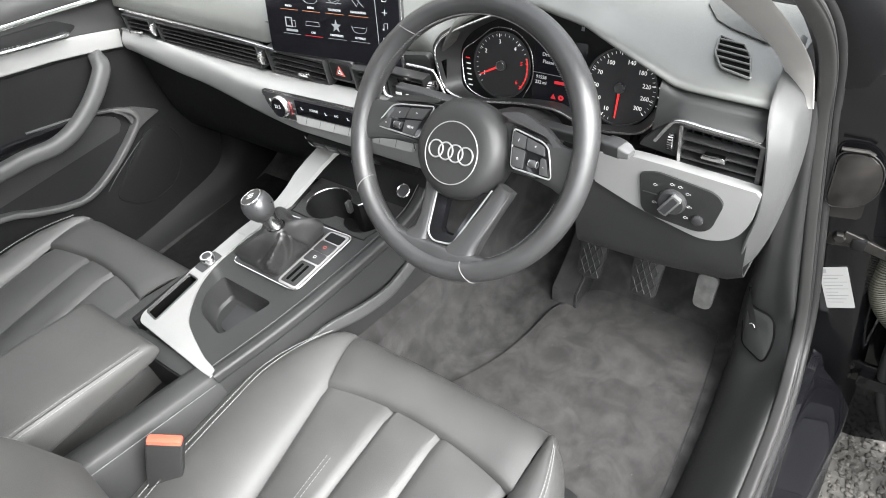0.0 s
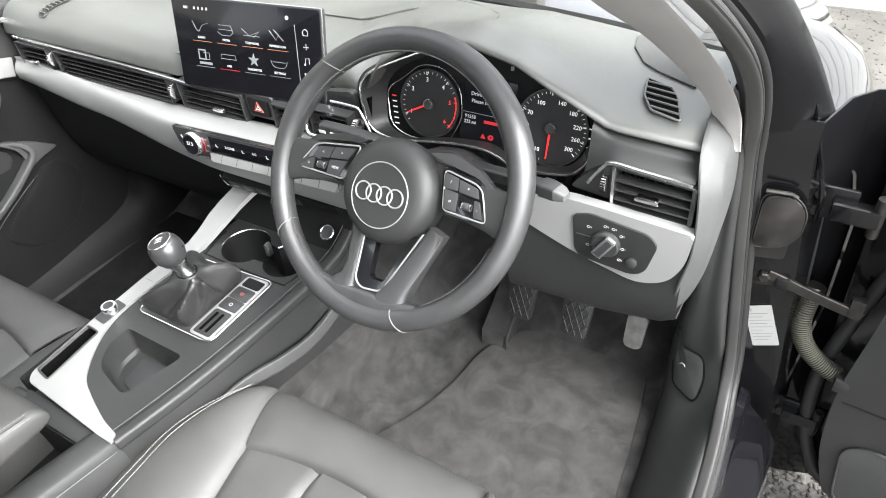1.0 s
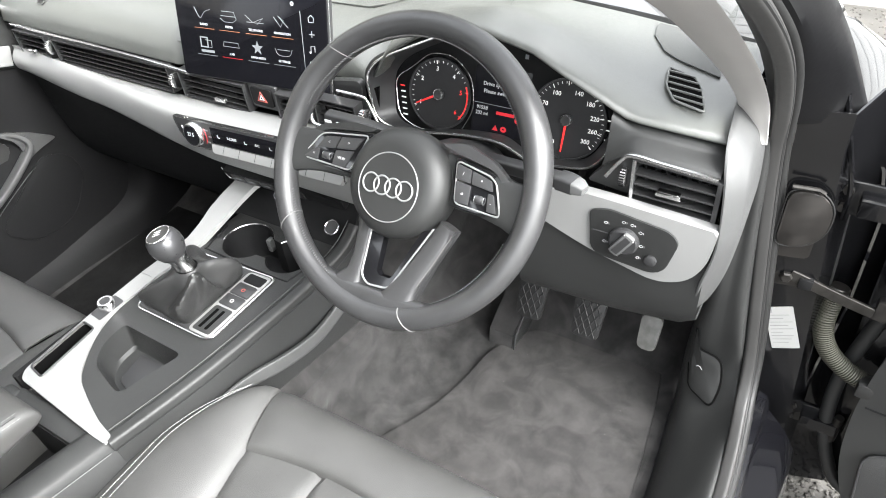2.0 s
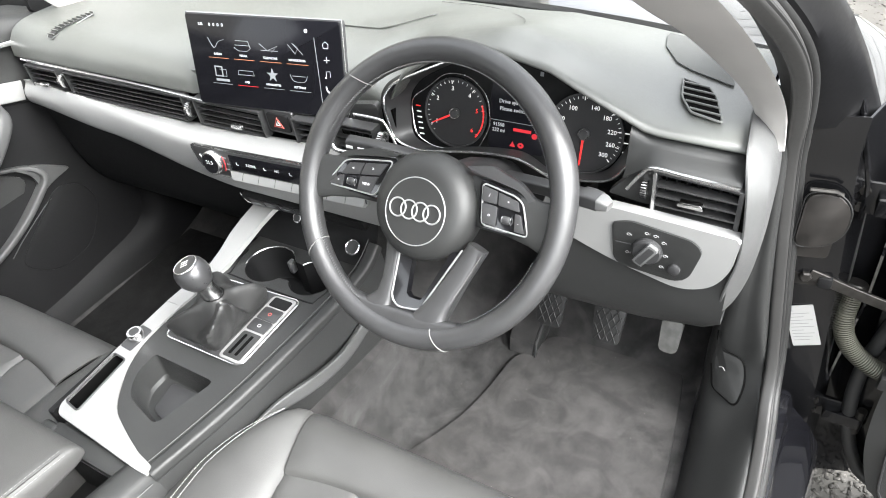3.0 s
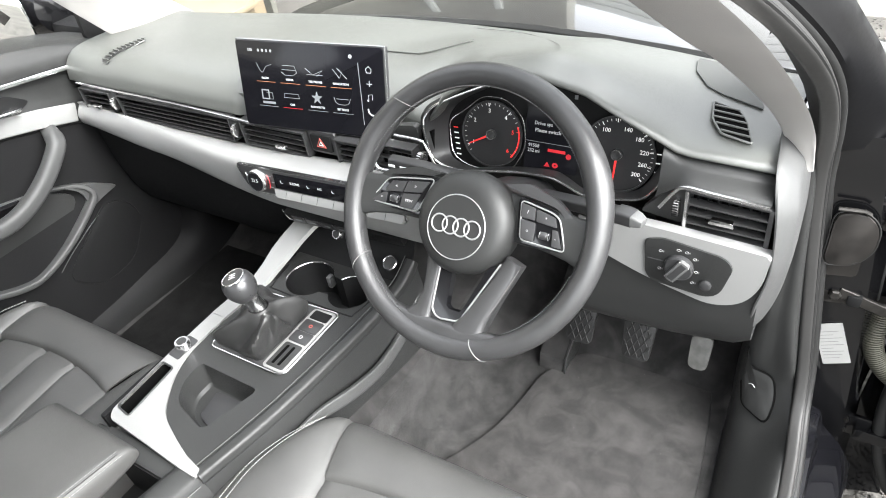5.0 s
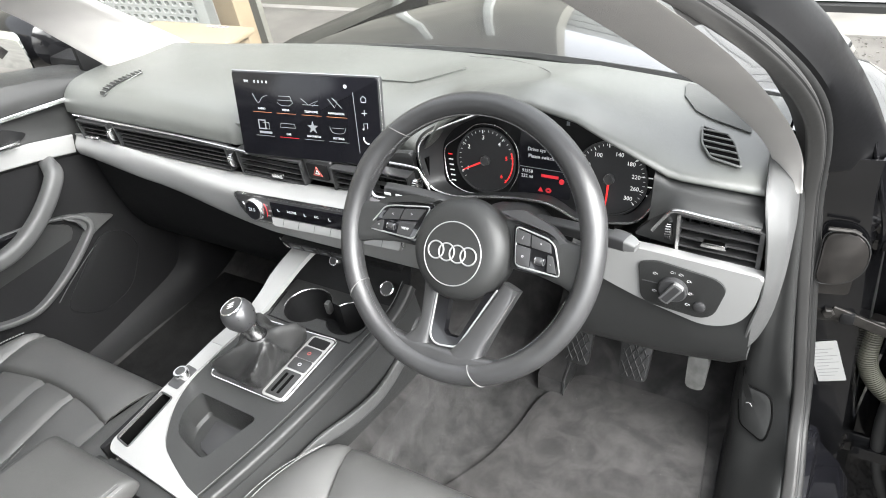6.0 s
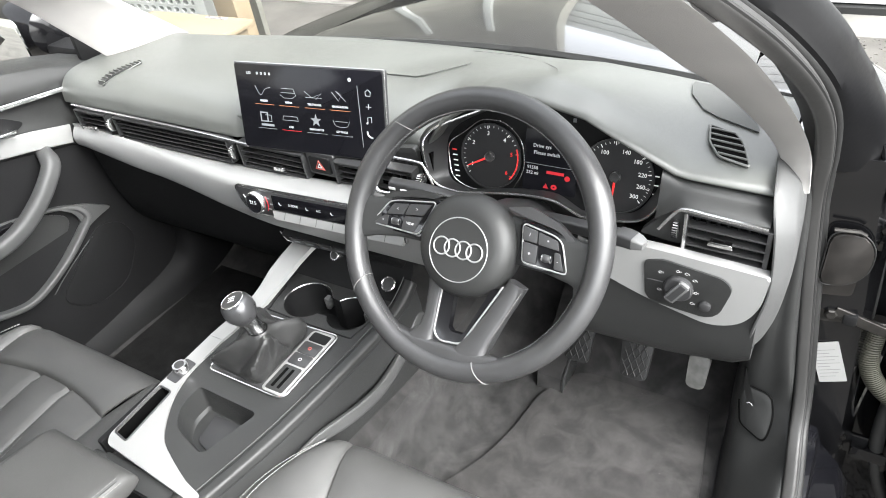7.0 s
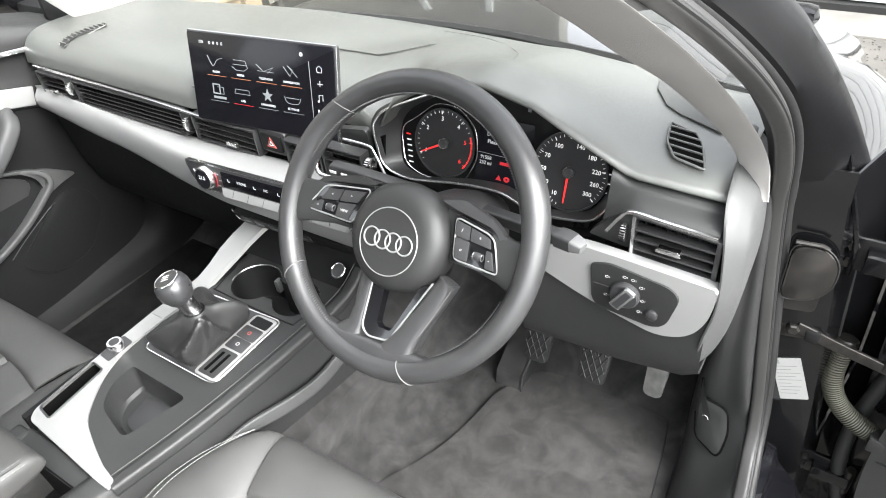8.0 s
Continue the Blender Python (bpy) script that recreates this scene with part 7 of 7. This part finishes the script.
gh = catmull([(-0.745, 0.075, 0.505), (-0.718, 0.066, 0.502), (-0.700, 0.050, 0.486), (-0.695, -0.002, 0.444), (-0.694, -0.065, 0.410), (-0.694, -0.126, 0.398), (-0.700, -0.19, 0.405), (-0.71, -0.26, 0.405), (-0.72, -0.45, 0.42)], 5)
part("grab_handle", sweep(gh, rounded([(-0.017, -0.017), (0.017, -0.017), (0.017, 0.017), (-0.017, 0.017)], 0.012, 4), (1, 0, 0)), ENDGREY, dl, "grey moulded grab handle")
part("switch_panel", plate(rounded([(-0.30, 0.0), (0.0, 0.0), (0.03, 0.02), (-0.30, 0.05)], 0.01), 0.010, axes((-0.742, -0.09, 0.402), (0, 1, -0.12), (0.5, 0, 0.87)), 0.003), GLOSS, dl, "gloss black switch panel")
ledge = catmull([(-0.735, -0.50, 0.36), (-0.733, -0.30, 0.304), (-0.731, -0.237, 0.272), (-0.729, -0.165, 0.240), (-0.729, -0.107, 0.233), (-0.729, -0.023, 0.262), (-0.729, 0.052, 0.306), (-0.732, 0.083, 0.332), (-0.738, 0.074, 0.360), (-0.742, 0.030, 0.384), (-0.746, -0.04, 0.405), (-0.749, -0.15, 0.432)], 5)
part("pocket_edge", sweep(ledge, rounded([(-0.007, -0.013), (0.007, -0.013), (0.007, 0.013), (-0.007, 0.013)], 0.005), (1, 0, 0), scales=[lin(k, [(0, 1), (38, 1), (44, 0.6), (55, 0.3)]) for k in range(len(ledge))]), ENDGREY, dl, "grey moulded pocket edge")
part("pocket_flare", plate(rounded([(0.030, 0.386), (0.091, 0.362), (0.150, 0.318), (0.100, 0.312), (0.062, 0.300), (0.070, 0.345)], [0.01, 0.02, 0.01, 0.02, 0.01, 0.02], 4), 0.010, axes((-0.742, 0, 0), (0, 1, 0), (0, 0, 1)), 0.004, seg=3), ENDGREY, dl, "grey moulded flare at the pocket's corner")
part("speaker_edge", tube(catmull([(-0.731, 0.110, 0.286), (-0.730, 0.070, 0.280), (-0.730, 0.028, 0.263), (-0.730, -0.032, 0.234), (-0.730, -0.070, 0.212)], 4), 0.0012, 6, up=(1, 0, 0)), ENDGREY, dl, "thin raised line")
part("pocket", plate(rounded([(-0.50, 0.29), (-0.18, 0.245), (-0.09, 0.235), (0.0, 0.29), (0.06, 0.345), (0.0, 0.39), (-0.15, 0.415), (-0.50, 0.43)], 0.03), 0.004, axes((-0.7475, 0, 0), (0, 1, 0), (0, 0, 1)), 0.001), HARD, dl, "dark grey pocket lining")
sg = rounded([(-0.07, 0.185), (0.0, 0.115), (0.10, 0.12), (0.17, 0.21), (0.15, 0.275), (0.095, 0.300)], 0.04, 6)
spm = axes((-0.733, 0, 0), (0, 1, 0), (0, 0, 1))
part("speaker_grille", plate(sg, 0.004, spm, 0.002), DARK, dl, "black speaker cover")
part("speaker_rim", tube([spm @ Vector((*p, 0.004)) for p in sg], 0.0012, 6, True, up=(1, 0, 0)), DARK, dl)
hd = catmull([(-0.735, -0.20, 0.640), (-0.722, -0.13, 0.618), (-0.718, -0.06, 0.603), (-0.722, 0.015, 0.588), (-0.738, 0.035, 0.583)], 4)
part("door_handle", sweep(hd, rounded([(-0.004, -0.011), (0.004, -0.011), (0.004, 0.011), (-0.004, 0.011)], 0.003), (1, 0, 0)), CHROME, dl, "chrome inside handle")
part("handle_recess", plate(rounded([(-0.23, 0.655), (-0.20, 0.615), (0.03, 0.572), (0.07, 0.585), (0.03, 0.615)], 0.012), 0.004, axes((-0.7435, 0, 0), (0, 1, 0), (0, 0, 1)), 0.001), DARK, dl)
# its window, the corner triangle and frame
bm = loft([[(-0.80, y, lin(y, [(-1.1, 0.785), (0.24, 0.655)])), (-0.74, y, 0.90), (-0.66, y, 1.06)] for y in (-1.1, -0.6, -0.1)] + [[(-0.80, 0.10, 0.70), (-0.775, 0.06, 0.76), (-0.77, 0.05, 0.77)]])
wl_ = single("window_2", bm, GLASS, "clear passenger door window", "window", kind="structure")
wl_.visible_shadow = False
part("corner_trim", plate(rounded([(0.262, 0.640), (0.355, 0.592), (0.352, 0.612), (0.285, 0.694), (0.266, 0.704)], 0.006), 0.012, axes((-0.775, 0, 0), (0, 1, 0), (0, 0, 1)), 0.003), DARK, dl, "black triangular corner trim")

# outside mirror on the passenger side
mr = thing("door_mirror", "black outside mirror with pale reflecting glass", "mirror", (-1.0, 0.25, 0.66))
rows = []
for x, h, d in ((-0.93, 0.03, 0.02), (-0.945, 0.055, 0.045), (-1.0, 0.075, 0.06), (-1.08, 0.078, 0.065), (-1.15, 0.070, 0.06), (-1.18, 0.045, 0.04), (-1.185, 0.02, 0.02)):
    rows.append([(x, 0.32 + d * math.cos(b) * 1.1, 0.672 + h * math.sin(b)) for b in [2 * math.pi * j / 20 for j in range(20)]])
part("housing", loft(rows, close_u=True, cap=True), PAINT, mr)
part("mirror_glass", plate(rounded([(-1.165, 0.627), (-0.955, 0.622), (-0.955, 0.722), (-1.165, 0.727)], 0.02, 5), 0.004, axes((0, 0.256, 0), (1, 0, 0), (0, 0, 1)), 0.001), surface("mirror_glass", (0.85, 0.87, 0.87), 0.02, metal=1.0, spread=0.0, rough_spread=0.0), mr, "mirror glass")
part("foot", box(-0.95, -0.80, 0.29, 0.35, 0.61, 0.65, 0.012), DARK, mr)

# ---- hinge pillar fittings ----
lb = thing("sticker", "white printed sticker on the hinge pillar", "sticker", (0.82, 0.33, 0.2))
def pil(x, z, off=0.0):
    """A place on the hinge pillar's face, which looks back."""
    sx = lin(z, [(-0.12, 0.83), (0.10, 0.815), (0.307, 0.795), (0.576, 0.765), (0.66, 0.765)])
    return Vector((x, lin(x - sx, [(-0.006, 0.305), (0.012, 0.318), (0.04, 0.326), (0.062, 0.333), (0.075, 0.355)]) - 0.0045 - off, z))


LB = axes((0.8190, 0.3500, 0.2260), (0.039, 0.006, 0.0135), (-0.0120, -0.004, 0.0880))
part("paper", plate(rounded([(-0.0205, -0.047), (0.0205, -0.047), (0.0205, 0.047), (-0.0205, 0.047)], 0.002, 2), 0.0012, LB), PAPER, lb)
for k in range(9):
    w = (0.017, 0.012, 0.019, 0.015, 0.019, 0.010, 0.018, 0.016, 0.013)[k]
    part("print_line", plate([Vector(p) for p in ((-0.017, 0.030 - 0.0078 * k), (-0.017 + 1.75 * w, 0.030 - 0.0078 * k), (-0.017 + 1.75 * w, 0.0291 - 0.0078 * k), (-0.017, 0.0291 - 0.0078 * k))], 0.0003, LB @ pose(0, 0, 0.0012)), surface("pale_print", (0.12, 0.12, 0.125), 0.7, spread=0.1) if k == 0 else bpy.data.materials["pale_print"], lb, smooth=False)
part("print_block", plate([Vector(p) for p in ((-0.018, 0.035), (-0.010, 0.035), (-0.010, 0.043), (-0.018, 0.043))], 0.0003, LB @ pose(0, 0, 0.0012)), PRINT, lb, smooth=False)

pc = thing("pillar_cover", "oval grey plastic cover on the hinge pillar", "cover", (0.80, 0.32, 0.42))
cm = axes((0.800, 0.311, 0.470), (0.95, 0.20, 0), (0, -0.05, 1))
part("cover", plate(rounded([(-0.028, 0.048), (0.012, 0.046), (0.030, 0.020), (0.030, -0.020), (0.012, -0.046), (-0.028, -0.050)], 0.018, 5), 0.004, cm, 0.002), PILLARGREY, pc)
part("clip", tube([cm @ Vector(p) for p in ((-0.028, 0.055, 0.004), (0.004, 0.053, 0.004), (0.012, 0.048, 0.004))], 0.003, 6), STEEL, pc, "bright metal clip")
part("rim", tube([cm @ Vector((*p, 0.001)) for p in rounded([(-0.030, 0.050), (0.013, 0.048), (0.032, 0.021), (0.032, -0.021), (0.013, -0.048), (-0.030, -0.052)], 0.018, 5)], 0.0012, 6, True), RUBBER, pc)
cm2 = axes((0.794, 0.3230, 0.418), (0.95, 0.20, 0), (0, -0.05, 1))
part("lower_cover", plate(rounded([(-0.022, 0.026), (0.026, 0.028), (0.026, -0.026), (-0.022, -0.026)], 0.008), 0.003, cm2, 0.001), PILLARGREY, pc)
cm3 = axes((0.768, 0.312, 0.660), (0.9, 0.2, -0.25), (0, -0.05, 1))
part("upper_pad", plate(rounded([(-0.022, 0.035), (0.004, 0.028), (0.018, -0.02), (0.0, -0.035)], 0.012, 5), 0.004, cm3, 0.002), surface("beige_sealer", (0.42, 0.38, 0.33), 0.6, spread=0.15), pc, "pale smeared sealer patch")
part("drain_line", tube(catmull([(0.800, 0.318, 0.655), (0.822, 0.326, 0.58), (0.838, 0.335, 0.52), (0.842, 0.345, 0.46)], 5), 0.0035, 6), PAINT, pc)

cs = thing("check_strap", "greasy steel door check strap bolted to the pillar", "check strap", (0.8, 0.33, 0.38))
part("bracket", plate(rounded([(-0.018, -0.018), (0.020, -0.018), (0.020, 0.018), (-0.018, 0.018)], 0.004), 0.006, axes((0.802, 0.346, 0.341), (0.95, 0.2, 0), (0, 0, 1)), 0.0015), STEEL, cs)
part("bolt", turned([(0.0095, 0), (0.0095, 0.006), (0.007, 0.008), (0.001, 0.008)], axes((0.800, 0.340, 0.342), (0.95, 0.2, 0), (0, 0, 1)), 6), STEEL, cs, "hexagon bolt")
part("arm", sweep(catmull([(0.805, 0.340, 0.347), (0.825, 0.342, 0.340), (0.85, 0.348, 0.327), (0.90, 0.358, 0.306), (0.945, 0.362, 0.293)], 4), rounded([(-0.003, -0.009), (0.003, -0.009), (0.003, 0.009), (-0.003, 0.009)], 0.002)), STEEL, cs, "pressed steel arm")
part("roller", box(0.818, 0.838, 0.335, 0.352, 0.326, 0.346, 0.004), DARK, cs)


bl = thing("cable_bellows", "ribbed dull olive rubber cable bellows between pillar and door", "cable bellows", (0.88, 0.36, 0.2))
path = catmull([(0.874, 0.402, 0.290), (0.873, 0.394, 0.265), (0.873, 0.382, 0.232), (0.882, 0.374, 0.203), (0.900, 0.369, 0.180), (0.925, 0.366, 0.162), (0.95, 0.366, 0.150)], 4)
OLIVE = surface("olive_rubber", (0.045, 0.044, 0.034), 0.55, spread=0.2, grain=0.2)
part("sleeve", tube(path, 0.0125, 14, up=(0, 1, 0)), OLIVE, bl)
fine = catmull(path, 2)
for k in range(1, len(fine) - 1):
    d = (fine[k + 1] - fine[k - 1]).normalized()
    m = Matrix.Translation(fine[k]) @ d.to_track_quat("Z", "Y").to_matrix().to_4x4()
    part("rib", turned([(0.0125, -0.0016), (0.0155, -0.0008), (0.0155, 0.0008), (0.0125, 0.0016)], m, 18), OLIVE, bl)
part("collar", turned([(0.016, -0.006), (0.018, -0.003), (0.018, 0.004), (0.014, 0.006)], Matrix.Translation(path[0]) @ (path[1] - path[0]).to_track_quat("Z", "Y").to_matrix().to_4x4(), 20), STEEL, bl, "metal collar")

# ---- driver's door, wide open ----
dd = thing("door_2", "open black driver's door with grey inner panel and speaker", "door", (1.3, 0.3, -0.1), kind="structure")
DD = axes((0.905, 0.400, 0.0), (0.97, -0.24, 0), (0, 0, 1))   # along the door, up, towards the back of the car
def D(u, w, h=0.0):
    return DD @ Vector((u, w, h))


shell_o = rounded([(0.0, 0.62), (0.02, 0.10), (0.05, -0.14), (0.12, -0.20), (1.05, -0.20), (1.12, 0.2), (1.05, 0.64)], 0.04, 4)
part("shell", plate(shell_o, 0.09, DD @ pose(0, 0, -0.10), 0.01), PAINT, dd, "gloss black door shell")
inner_o = rounded([(0.085, 0.60), (0.075, 0.30), (0.060, 0.13), (0.075, -0.04), (0.125, -0.17), (1.02, -0.17), (1.06, 0.2), (1.0, 0.62)], [0.03, 0.1, 0.1, 0.08, 0.05, 0.05, 0.05, 0.05], 5)
part("inner_panel", plate(inner_o, 0.055, DD @ pose(0, 0, -0.012), 0.022, seg=4), HARD, dd, "dark grey moulded inner panel")
ws_ = [D(*p) for p in ((0.085, 0.55, 0.0), (0.055, 0.36, 0.0), (0.035, 0.24, 0.0), (0.022, 0.12, 0.0), (0.03, 0.0, 0.0), (0.06, -0.10, 0.0), (0.11, -0.155, 0.0), (0.3, -0.185, 0.0))]
part("weather_seal", tube(catmull(ws_, 5), 0.012, 12, up=(0, 1, 0)), RUBBER, dd, "black rubber weather seal")
sp_o = rounded([(0.105, 0.015), (0.125, -0.13), (0.30, -0.14), (0.32, -0.02), (0.24, 0.05), (0.14, 0.05)], 0.035, 5)
part("speaker_grille", plate(sp_o, 0.004, DD @ pose(0, 0, 0.043), 0.0015), surface("speaker_mesh", (0.05, 0.05, 0.05), 0.6, grain=1.0, grain_size=420, kind="voronoi", spread=0.1), dd, "fine meshed speaker grille")
part("speaker_rim", tube([DD @ Vector((*p, 0.047)) for p in sp_o], 0.0022, 6, True, up=(0, 1, 0)), SATIN, dd)
part("panel_crease", tube([D(0.075, 0.12, 0.043), D(0.2, 0.14, 0.044), D(0.5, 0.15, 0.044)], 0.002, 6), DARK, dd)
part("striker_plate", box(0.925, 0.945, 0.356, 0.372, 0.29, 0.325, 0.003), STEEL, dd)
part("wiring_plug", box(0.945, 0.975, 0.340, 0.37, 0.135, 0.165, 0.006), RUBBER, dd)


def hinge(x, y, z):
    h = part("hinge", box(x - 0.035, x + 0.025, y - 0.004, y + 0.004, z - 0.026, z + 0.026, 0.003), PAINT, dd, "black painted steel hinge")
    part("arm", box(x - 0.005, x + 0.055, y - 0.022, y - 0.002, z - 0.016, z + 0.012, 0.004), PAINT, h)
    part("pin", tube([(x + 0.052, y - 0.012, z - 0.032), (x + 0.052, y - 0.012, z + 0.030)], 0.008, 12, up=(0, 1, 0)), STEEL, h, "steel hinge pin")
    for dz in (-0.014, 0.014):
        part("bolt", turned([(0.007, 0), (0.007, 0.006), (0.001, 0.006)], axes((x - 0.022, y - 0.004, z + dz), (1, 0, 0), (0, 0, 1)), 6), STEEL, h)


hinge(0.860, 0.352, 0.492)
hinge(0.900, 0.400, -0.010)
